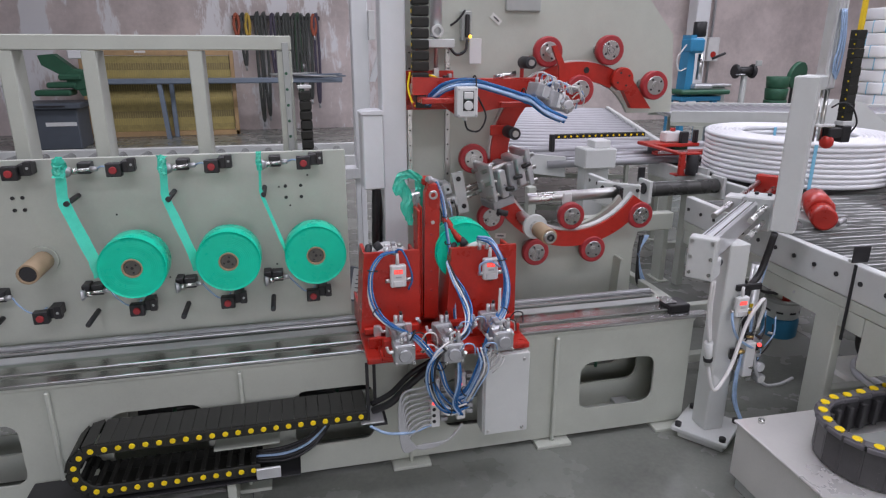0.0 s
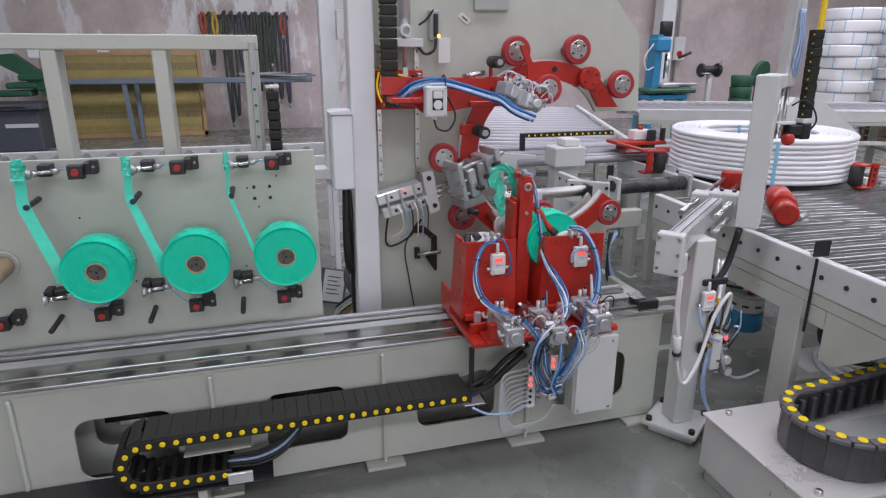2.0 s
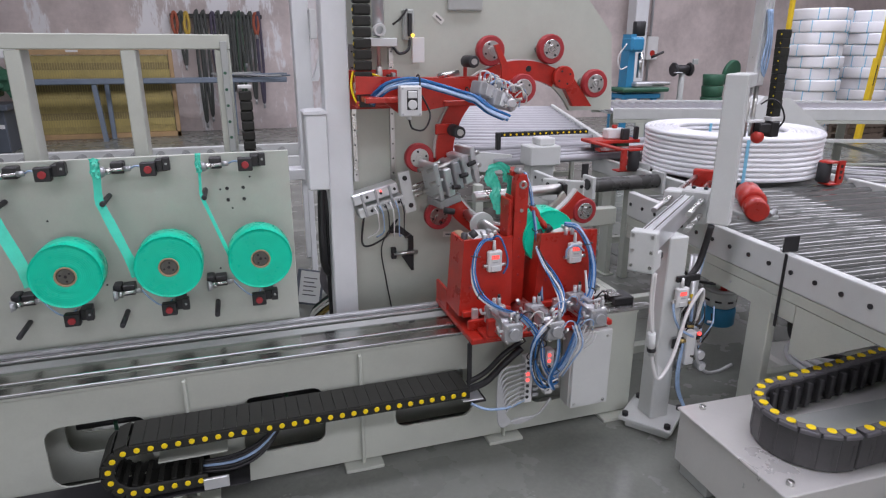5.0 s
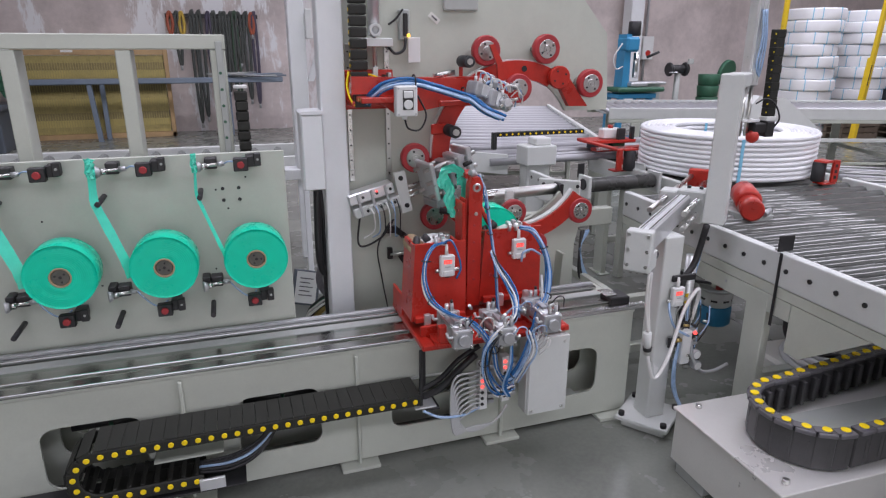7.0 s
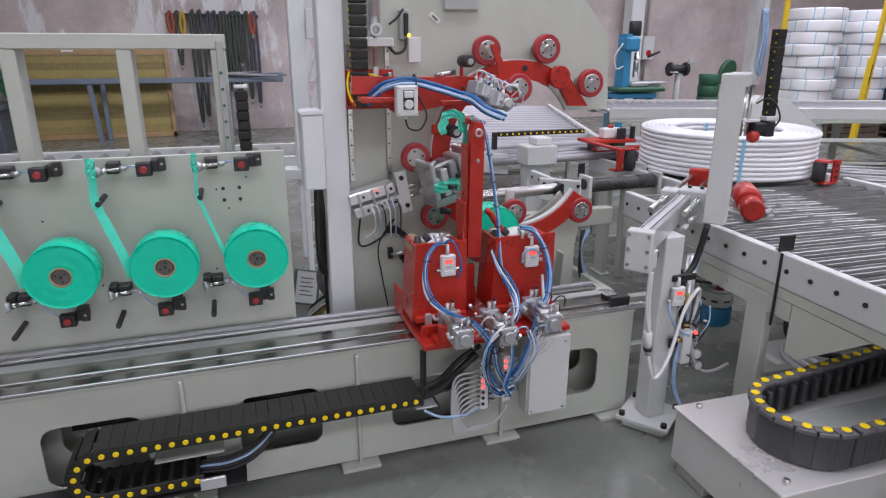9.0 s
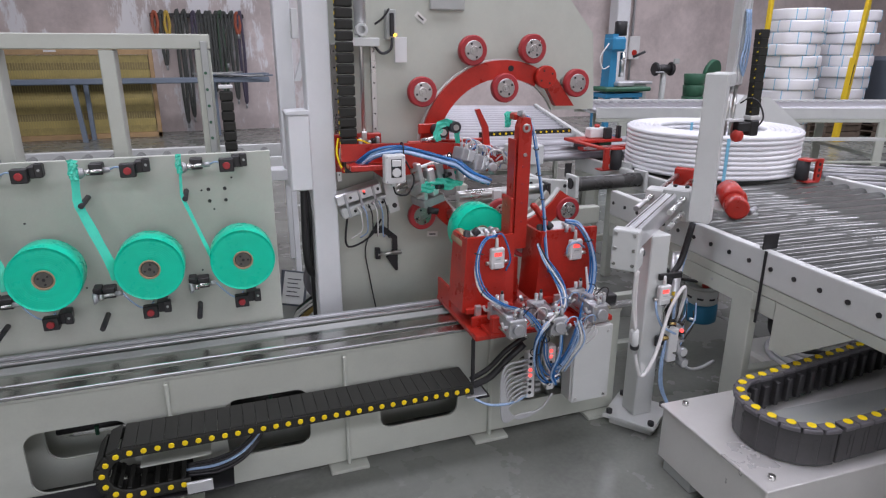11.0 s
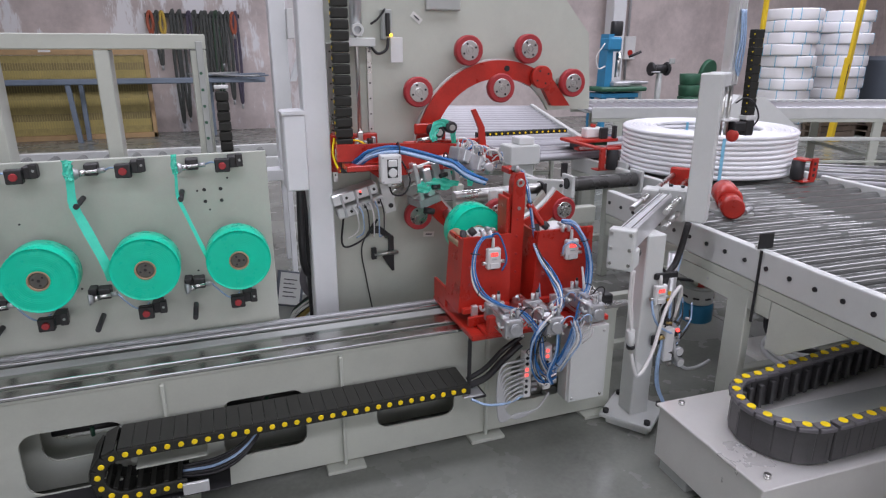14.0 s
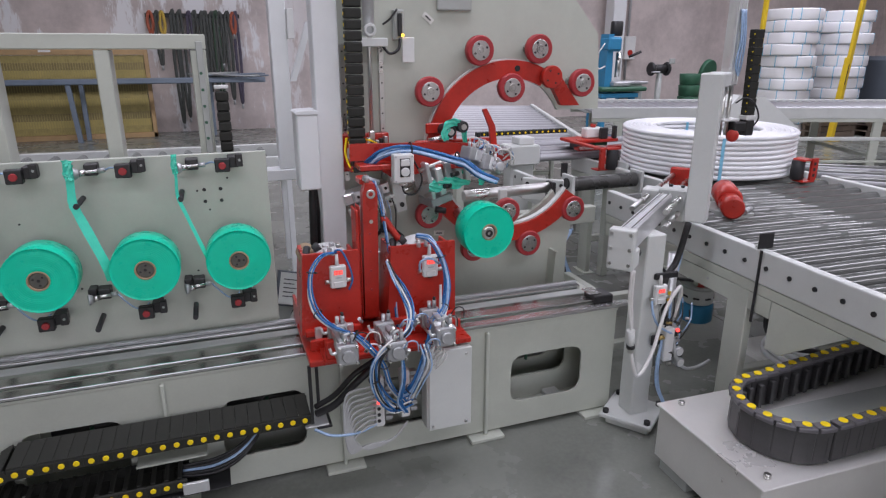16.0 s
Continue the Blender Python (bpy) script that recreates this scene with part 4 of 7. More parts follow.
    part("spindle", cyl(B(), (1.305, 2.985, 1.145), (1.305, 3.60, 1.145), .034, 24, chamfer=.004), STEEL, h)
    part("spindle_nut", annulus(B(), (1.305, 2.976, 1.145), (1.305, 2.986, 1.145), .010, .020, 18, .001), BLACK, h)
    # black roller above
    part("black_roller", cyl(B(), (1.20, 3.30, 1.655), (1.20, 3.43, 1.655), .034, 24, chamfer=.004), RUBBER, h)
    part("roller_cap", cyl(B(), (1.20, 3.29, 1.655), (1.20, 3.30, 1.655), .018, 16), STEEL, h)
    part("roller_arm", box(B(), 1.10, 1.21, 3.43, 3.45, 1.63, 1.69, .006), RED, h)
    # steel roller inside the drum
    part("steel_roller", cyl(B(), (1.44, 3.70, 1.185), (2.06, 3.70, 1.20), .036, 28, chamfer=.003), STEEL, h, "bright steel roller")
    part("roller_holder", box(B(), 2.06, 2.085, 3.64, 3.74, 1.08, 1.24, .004), BLACK, h)
    # vertical guides
    for x in (.665, .885):
        part("guide_rail", box(B(), x - .014, x + .014, 3.575, 3.599, 1.36, 2.12, .002), STEEL, h, "bright guide rail")
        for k in range(9):
            part("rail_screw", cyl(B(), (x, 3.572, 1.40 + .085 * k), (x, 3.576, 1.40 + .085 * k), .005, 8), BLACK, h)
    part("lift_cylinder", cyl(B(), (.80, 3.50, 2.16), (.80, 3.50, 3.0), .032, 20), ALU, h, "aluminium lifting cylinder")
    part("cylinder_mount", box(B(), .715, .895, 3.46, 3.598, 2.105, 2.15, .004), LIGHT, h)
    part("lift_eye", annulus(B(), (.80, 3.455, 2.19), (.80, 3.50, 2.19), .02, .033, 20, .002), LIGHT, h)
    part("sensor_holder", box(B(), .955, 1.015, 3.55, 3.598, 2.14, 2.30, .006), DIMGREY, h)
    part("sensor", box(B(), .975, .998, 3.53, 3.549, 2.16, 2.28, .003), BLACK, h)
    part("sensor_light", cyl(B(), (1.0, 3.525, 2.165), (1.0, 3.532, 2.165), .009, 10), AMBER, h, "lit amber signal")
    part("white_tag", box(B(), 1.0, 1.07, 3.54, 3.546, 2.02, 2.155, .002, pose(0, 0, 0)), PLASTICWHITE, h, "white plate")
    part("sensor_cable", hose(B(), [(.985, 3.53, 2.15), (.97, 3.52, 2.09), (.92, 3.52, 2.07), (.885, 3.54, 2.11)], .008), BLACK, h)
    part("sensor_cable", hose(B(), [(.97, 3.53, 2.30), (.93, 3.53, 2.25), (.89, 3.54, 2.22)], .006), BLACK, h)
    for x, z, a in ((1.17, 2.26, 40), (1.235, .985, 5)):
        part("paper_label", box(B(), -.035, .035, 3.596, 3.5985, -.016, .016, 0, pose(x, 0, z, 0, a, 0)), PAPER, h, "small paper label")
        part("label_bar", box(B(), -.02, .02, 3.5945, 3.5965, -.004, .004, 0, pose(x, 0, z, 0, a, 0)), INK, h)
    # column of the head
    part("column", box(B(), .488, .622, 3.44, 3.58, .0, 3.1, .006), WHITE, h, "white steel column")
    part("column_tie", box(B(), .50, .66, 3.585, 3.64, 2.7, 2.8, .004), GREY, h)
    # clamp with jaws in front of the drum
    tilt = pose(1.165, 3.37, 1.42, 0, -14, 12) @ Matrix.Scale(1.28, 4)
    cl = part("clamp", box(B(), -.105, -.085, -.07, .07, -.085, .085, .004, tilt), ALU, h, "bright aluminium film clamp")
    part("clamp_plate", box(B(), .085, .11, -.07, .07, -.07, .095, .004, tilt), ALU, cl)
    for k, (y, z) in enumerate(((-.05, -.06), (-.05, .0), (-.05, .06), (.04, -.05), (.04, .05))):
        part("clamp_rod", cyl(B(), tilt @ Vector((-.13, y, z)), tilt @ Vector((.135, y, z)), .0115, 14), STEEL, cl)
    for k in range(3):
        part("clamp_jaw", box(B(), -.07 + .048 * k, -.035 + .048 * k, -.085, .05, -.075 + .012 * k, .05 + .014 * k, .005, tilt), (ALU, CAST, ALU)[k], cl)
        part("jaw_pad", cyl(B(), tilt @ Vector((-.055 + .048 * k, -.105, -.03 + .035 * k)), tilt @ Vector((-.02 + .05 * k, -.10, -.04 + .04 * k)), .013, 12), BLACK, cl)
    for k in range(8):
        part("plate_screw", cyl(B(), tilt @ Vector((.111, -.05 + .1 * (k % 2), -.055 + .035 * (k // 2))), tilt @ Vector((.118, -.05 + .1 * (k % 2), -.055 + .035 * (k // 2))), .007, 8), BLACK, cl)
    part("clamp_foot", box(B(), -.11, .0, -.06, .06, -.125, -.086, .004, tilt), CAST, cl)
    part("clamp_carrier", box(B(), 1.13, 1.21, 3.44, 3.599, 1.34, 1.42, .006), GREY, cl)
    part("clamp_knob", cyl(B(), tilt @ Vector((-.10, -.06, -.13)), tilt @ Vector((-.06, -.08, -.15)), .018, 12), BLACK, cl)
    # second gripper below the guides
    gm = pose(.765, 3.46, 1.28, 0, -14, 0) @ Matrix.Scale(1.16, 4)
    g = part("tilted_gripper", box(B(), -.13, .10, -.05, .05, .008, .062, .006, gm), ALU, h, "tilted aluminium gripper with fittings")
    part("gripper_half", box(B(), -.12, .115, -.05, .05, -.062, -.010, .006, gm), LIGHT, g)
    for a in (-.09, -.02, .05):
        part("gripper_strap", box(B(), a, a + .012, -.058, -.051, -.06, .06, .002, gm), CAST, g)
        part("gripper_screw", cyl(B(), gm @ Vector((a + .03, -.058, .035)), gm @ Vector((a + .03, -.049, .035)), .008, 8), BLACK, g)
        part("gripper_screw", cyl(B(), gm @ Vector((a + .035, -.058, -.036)), gm @ Vector((a + .035, -.049, -.036)), .008, 8), BLACK, g)
    part("gripper_led", cyl(B(), gm @ Vector((.012, -.060, .045)), gm @ Vector((.012, -.05, .045)), .005, 8), LEDDOT, g, "lit red signal")
    for k in range(3):
        part("gripper_rod", cyl(B(), (.93, 3.44, 1.27 + .03 * k), (1.03, 3.44, 1.30 + .03 * k), .009, 10), STEEL, g)
    for k in range(6):
        x = .72 + .03 * k
        part("gripper_fitting", cyl(B(), (x, 3.39, 1.24 + .008 * k), (x, 3.36, 1.25 + .008 * k), .009, 10), CAST if k % 2 else STEEL, g)
        part("gripper_hose", hose(B(), [(x, 3.36, 1.25 + .008 * k), (x + .01, 3.32, 1.22), (x + .02, 3.36, 1.12 - .01 * k), (x - .03 + .02 * k, 3.42, 1.06)], .004, 6), (WHITEHOSE, BLUECLEAR, BLACK)[k % 3], g)
    part("grey_lever", prism(B(), [(.873, 1.424), (.936, 1.436), (.979, 1.202), (.918, 1.187)], 3.42, 3.445), LIGHT, h)
    part("lever_bolt", cyl(B(), (.946, 3.412, 1.235), (.946, 3.42, 1.235), .014, 12), BLACK, h)
    part("lever_bolt", cyl(B(), (.911, 3.412, 1.395), (.911, 3.42, 1.395), .014, 12), BLACK, h)
    part("hook_bracket", prism(B(), [(.86, 1.07), (.92, 1.07), (1.0, 1.0), (1.0, .78), (.985, .78), (.93, .87), (.97, .91), (.97, .985), (.91, 1.03), (.86, 1.03)], 3.57, 3.595), BLACK, h)
    part("hook_roller", cyl(B(), (.87, 3.55, .905), (1.02, 3.55, .905), .012, 12), STEEL, h)
    part("hook_block", box(B(), .855, .885, 3.54, 3.57, .875, .945, .003), BLACK, h)
    part("head_cable", hose(B(), [(.70, 3.57, 1.16), (.68, 3.56, 1.0), (.72, 3.55, .97), (.83, 3.56, 1.02), (.90, 3.56, 1.12)], .006), BLACK, h)
    part("head_cable", hose(B(), [(.88, 3.575, 1.10), (.80, 3.57, .95), (.82, 3.57, .75), (.86, 3.57, .5)], .004), BLACK, h)
    # sliding arm with the blue hoses
    s = new("sliding_arm")
    s.parent = h
    part("slide_block", box(B(), .63, .905, 3.52, 3.57, 1.775, 1.985, .005), RED, s)
    part("arm_beam", prism(B(), [(.63, 1.87), (.72, 1.87), (.85, 1.772), (1.0, 1.778), (1.20, 1.812), (1.46, 1.83), (1.50, 1.87), (1.50, 1.915), (1.20, 1.945), (.63, 1.96)], 3.30, 3.33), RED, s)
    part("arm_beam", box(B(), .64, .88, 3.351, 3.519, 1.80, 1.83, .004), RED, s)
    part("arm_beam", box(B(), 1.10, 1.53, 3.27, 3.299, 1.80, 1.83, .004), RED, s)
    part("arm_tail", box(B(), .66, .90, 3.20, 3.51, 1.831, 1.86, .004), RED, s)
    part("lever", prism(B(), [(1.46, 1.90), (1.50, 1.90), (1.485, 2.02), (1.43, 2.12), (1.405, 2.115), (1.45, 2.01)], 3.33, 3.35), RED, s)
    part("runner", box(B(), .645, .69, 3.571, 3.598, 1.83, 1.96, .003), BLACK, s)
    part("runner", box(B(), .862, .91, 3.571, 3.598, 1.83, 1.96, .003), BLACK, s)
    part("chain_end_box", box(B(), .64, .73, 3.36, 3.42, 1.865, 1.925, .004), ALU, s)
    part("connector", box(B(), .655, .74, 3.34, 3.42, 1.80, 1.862, .004), BLACK, s)
    part("lift_rod", cyl(B(), (.80, 3.50, 1.98), (.80, 3.50, 2.9), .011, 12), STEEL, s)
    part("rod_fork", box(B(), .785, .815, 3.485, 3.515, 1.94, 2.0, .003), STEEL, s)
    part("rod_fork", box(B(), .772, .786, 3.48, 3.52, 1.90, 1.965, .003), PLASTICWHITE, s)
    part("orange_cable", hose(B(), [(.64, 3.42, 1.98), (.625, 3.40, 1.90), (.645, 3.36, 1.82), (.68, 3.35, 1.81)], .006), YELLOW, s)
    part("orange_cable", hose(B(), [(.72, 3.42, 1.97), (.78, 3.44, 1.955), (.84, 3.46, 1.92), (.86, 3.47, 1.90)], .005), YELLOW, s)
    for k in range(4):
        part("valve", box(B(), .79 + .025 * k, .81 + .025 * k, 3.47, 3.515, 1.90 + .01 * k, 1.94 + .01 * k, .003), CAST if k % 2 else BLACK, s)
    # links of the chain above the arm
    for k in range(24):
        z = 1.93 + .055 * k
        l = part("arm_chain_link", box(B(), .645, .735, 3.37, 3.42, z, z + .051, .008, seg=2), CHAIN, s, "black chain link")
        part("link_dot", cyl(B(), (.643, 3.395, z + .025), (.6455, 3.395, z + .025), .009, 8), YELLOW, l)
    # switch box
    sb = part("switch_box", box(B(), .825, .937, 3.14, 3.20, 1.766, 1.918, .008, seg=2), PLASTICWHITE, s, "white two-button switch box")
    part("rocker", box(B(), .862, .91, 3.131, 3.1395, 1.858, 1.893, .004), PLASTICWHITE, sb)
    part("rocker_slot", box(B(), .858, .914, 3.137, 3.1398, 1.80, 1.897, .002), BLACK, sb)
    part("round_button", cyl(B(), (.886, 3.130, 1.826), (.886, 3.1395, 1.826), .024, 24, chamfer=.003), PLASTICWHITE, sb)
    part("box_gland", cyl(B(), (.875, 3.17, 1.778), (.875, 3.17, 1.75), .014, 12), PLASTICWHITE, sb)
    part("box_cable", hose(B(), [(.875, 3.17, 1.75), (.90, 3.19, 1.70), (.97, 3.22, 1.69), (1.02, 3.27, 1.76), (.98, 3.29, 1.86)], .005), BLACK, sb)
    for x in (.836, .926):
        for z in (1.778, 1.906):
            part("box_screw", cyl(B(), (x, 3.137, z), (x, 3.141, z), .005, 8), CAST, sb)
    rnd = random.Random(8)
    for k in range(12):
        o = Vector((rnd.uniform(-1, 1), rnd.uniform(-1, 1), rnd.uniform(-1, 1))) * .018
        pts = [(.72, 3.33, 1.83), (.74, 3.27, 1.87), (.80, 3.24, 1.915), (.92, 3.22, 1.935), (1.05, 3.21, 1.905), (1.18, 3.19, 1.865), (1.24, 3.17, 1.845)]
        pts += [(1.31, 3.14, 1.79), (1.40, 3.13, 1.75)] if k % 3 else [(1.31, 3.22, 1.90), (1.39, 3.25, 1.925), (1.44, 3.27, 1.88)]
        part("blue_hose", hose(B(), [Vector(p) + o for p in pts], .0074, 8, 6), (BLUE, BLUECLEAR, BLUE, BLUE)[k % 4], s, "blue air hose")
    for x, z in ((.94, 1.935), (1.21, 1.868)):
        part("hose_tie", hose(B(), [Vector((x, 3.22, z)) + Vector((0, .034 * math.cos(a), .034 * math.sin(a))) for a in np.linspace(0, 6.28, 13)], .004, 6, 2), BLACK, s)
    # cluster of small cylinders at the arm's end
    for k in range(3):
        c0 = Vector((1.34 + .05 * k, 3.26 - .03 * k, 1.86 - .02 * k))
        blk = part("small_cylinder", box(B(), -.045, .045, -.03, .03, -.03, .03, .007, pose(*c0, 12, 24 * k, 18)), CAST, s, "small cast air cylinder")
        part("cylinder_boss", cyl(B(), c0 + Vector((.0, -.055, .0)), c0, .024, 18, chamfer=.004), ALU, blk)
        for j in range(4):
            q = c0 + Vector((.035 * math.cos(1.57 * j + k), -.045, .035 * math.sin(1.57 * j + k)))
            part("boss_nut", cyl(B(), q, q + Vector((0, .03, 0)), .009, 8), STEEL, blk)
        part("small_fitting", cyl(B(), c0 + Vector((-.02, -.02, .03)), c0 + Vector((-.02, -.02, .065)), .009, 10), ALU, blk)
        part("small_hose", hose(B(), [c0 + Vector((-.02, -.02, .062)), c0 + Vector((.0, -.03, .09)), c0 + Vector((.06, -.02, .08)), c0 + Vector((.09, 0, .03))], .005, 6), WHITEHOSE, blk)
    for k in range(14):
        q = Vector((rnd.uniform(1.24, 1.52), rnd.uniform(3.19, 3.29), rnd.uniform(1.80, 1.93)))
        if k % 3 == 0:
            part("fitting", cyl(B(), q, q + Vector((.03, -.01, .01)), .009, 10), STEEL, s)
        elif k % 3 == 1:
            part("fitting_block", box(B(), -.017, .017, -.014, .014, -.017, .017, .003, pose(*q, 20 * k, 35 * k, 15 * k)), CAST, s)
        else:
            part("fine_hose", hose(B(), [q, q + Vector((.03, -.02, .03)), q + Vector((.07, 0, .0)), q + Vector((.08, .03, -.04))], .004, 6), (WHITEHOSE, BLUECLEAR)[k % 2], s)
    for k, (x, z, r) in enumerate(((1.30, 1.885, .036), (1.385, 1.835, .044))):
        vm = pose(x, 3.21, z, 0, 18, 24)
        v = part("valve_body", box(B(), -.062, .050, -.035, .045, -r, r, .008, vm, 2), CAST, s, "bright cast valve body")
        part("valve_cap", box(B(), -.02, .035, -.042, -.0355, -r * .8, r * .8, .004, vm), ALU, v)
        part("body_boss", cyl(B(), vm @ Vector((.0505, 0, 0)), vm @ Vector((.075, -.01, 0)), r * .78, 20, chamfer=.005), ALU, v)
        for j in range(4):
            a = math.pi / 2 * j + .78
            q = vm @ Vector((.051, .002 + r * .85 * math.cos(a), r * .85 * math.sin(a)))
            part("body_nut", cyl(B(), q, q + vm.to_3x3() @ Vector((.012, 0, 0)), .008, 6), STEEL, v)
        for j in range(3):
            q = vm @ Vector((-.045 + .035 * j, 0, r))
            part("body_fitting", cyl(B(), q, q + Vector((0, -.004, .026)), .009, 8), (ALU, WHITEHOSE, STEEL)[j], v)
            part("clear_hose", hose(B(), [q + Vector((0, -.004, .024)), q + Vector((.0, -.02, .05)), q + Vector((.04, -.03, .045)), q + Vector((.06, -.02, .0))], .0045, 6), (WHITEHOSE, BLUECLEAR, WHITEHOSE)[j], v)
    part("cover_bar", box(B(), 1.02, 1.50, 3.36, 3.40, 1.93, 1.95, .004), RED, s)
    part("push_rod", cyl(B(), (1.08, 3.33, 1.955), (1.20, 3.33, 1.975), .014, 12), STEEL, s)
    part("end_block", box(B(), 1.46, 1.55, 3.25, 3.30, 1.832, 1.90, .005), RED, s)
    part("film_roller", cyl(B(), (1.265, 3.27, 2.03), (1.265, 3.40, 2.03), .032, 24, chamfer=.004), RUBBER, s)
    part("roller_hub", cyl(B(), (1.265, 3.262, 2.03), (1.265, 3.27, 2.03), .016, 14), STEEL, s)
    part("roller_stay", box(B(), 1.255, 1.275, 3.401, 3.415, 1.93, 2.05, .003), RED, s)
    MOVERS.append((s, lambda t: pose(0, 0, at(SLIDE, t)), SLIDE))
    MOVERS.append((h, lambda t: pose(at(HEAD, t), 0, 0), HEAD))
    return h


coiling_head()


def film_sheet(bm, pts, widths, rnd, n=4):
    """A wrinkled sheet of film along pts; widths are half widths at each point."""
    path = smooth_path(pts, n)
    rows = []
    for i, c in enumerate(path):
        f = i / n
        k = min(int(f), len(widths) - 2)
        w = widths[k] + (widths[k + 1] - widths[k]) * (f - k)
        d = (path[min(i + 1, len(path) - 1)] - path[max(i - 1, 0)]).normalized()
        side = d.cross(Vector((0, 1, 0))).normalized()
        rows.append([bm.verts.new(c + side * w * (j / 3 - 1) * rnd.uniform(.94, 1.06) + Vector((0, .012 * math.sin(2.1 * j + 1.3 * i) + rnd.uniform(-.006, .006), 0))) for j in range(7)])
    for u, v in zip(rows, rows[1:]):
        for j in range(6):
            bm.faces.new((u[j], u[j + 1], v[j + 1], v[j])).smooth = True


def moving_film():
    """The roll handed over to the spindle, the spent core, and the loose film."""
    roll = film_roll("new_film_roll", "full roll of green film carried to the coiling spindle", None, seed=7)

    def roll_at(t):
        if t < 6.8:
            return pose(at(CARRIAGE, t) + .565, 2.925 + at(UNIT_RIGHT, t), 1.145)
        return pose(1.316 + at(HEAD, t), 3.07, 1.145)
    MOVERS.append((roll, roll_at, None))
    core = thing("spent_core", "empty cream cardboard core taken off the spindle", "cardboard core")
    part("tube", annulus(B(), (0, -.075, 0), (0, .075, 0), .0345, .044, 32, .001), CARD, core)

    def core_at(t):
        if t < 3.9:
            return pose(1.305, 3.075, 1.145)
        return pose(1.305 + at(CARRIAGE, t) - 1.206, 3.075 - .15 + at(UNIT_LEFT, t), 1.145)
    MOVERS.append((core, core_at, None))
    rnd = random.Random(3)
    curl = thing("loose_film", "green film end curled over the lifting arm", "film strip", "loose film ends")
    bm = B()
    film_sheet(bm, [(.045, .0, .012), (.01, -.01, .035), (-.035, -.01, .05), (-.07, -.01, .025), (-.085, -.015, -.02), (-.078, -.02, -.05)], (.012, .018, .022, .024, .022, .015), rnd)
    film_sheet(bm, [(.045, .02, .01), (.05, .03, -.08), (.052, .035, -.16), (.05, .035, -.25)], (.016, .014, .012, .012), rnd)
    part("film_curl", bm, FILM, curl)

    def curl_at(t):
        held = (at(CARRIAGE, min(t, 9.35)) + .335, 2.97, 1.475 + at(ARM, min(t, 9.35)))
        f = min(1, max(0, (t - 9.35) / 1.2))
        rest = (1.245 + at(HEAD, t), 3.30, 1.66)
        return pose(*[a + (b - a) * f for a, b in zip(held, rest)], 0, 0, 0)
    MOVERS.append((curl, curl_at, None))
    swath = thing("film_swath", "crumpled swath of green film drawn into the clamp", "film strip", "loose film ends")
    bm = B()
    film_sheet(bm, [(-.07, .0, .03), (-.06, .0, -.02), (-.035, .005, -.07), (-.045, .0, -.12), (-.025, .0, -.17), (-.02, .0, -.21)], (.022, .028, .026, .024, .018, .012), rnd)
    film_sheet(bm, [(-.06, .02, .0), (-.03, .025, -.06), (-.02, .02, -.13), (-.03, .02, -.19)], (.022, .023, .021, .012), rnd)
    part("film_sheet", bm, FILM, swath)

    def swath_at(t):
        held = (at(CARRIAGE, min(t, 8.3)) + .335, 2.97, 1.475)
        f = min(1, max(0, (t - 8.3) / .7))
        rest = (1.09 + at(HEAD, t), 3.24, 1.425)
        return pose(*[a + (b - a) * f for a, b in zip(held, rest)], 0, -82 * f, 0)
    MOVERS.append((swath, swath_at, None))
    torn = thing("torn_film_end", "small torn end of green film", "film strip", "loose film ends")
    bm = B()
    crumple(bm, rnd, Vector((0, 0, -.02)), .014, 3, .9)
    part("film_crumple", bm, FILM, torn)

    def torn_at(t):
        f = min(1, max(0, (t - 13.3) / .25))
        held = (at(CARRIAGE, min(t, 13.3)) + .365, 3.0, 1.485 + at(ARM, min(t, 13.3)))
        rest = (1.335 + at(HEAD, t), 3.17, 1.43)
        return pose(*[a + (b - a) * f for a, b in zip(held, rest)])
    MOVERS.append((torn, torn_at, None))


moving_film()


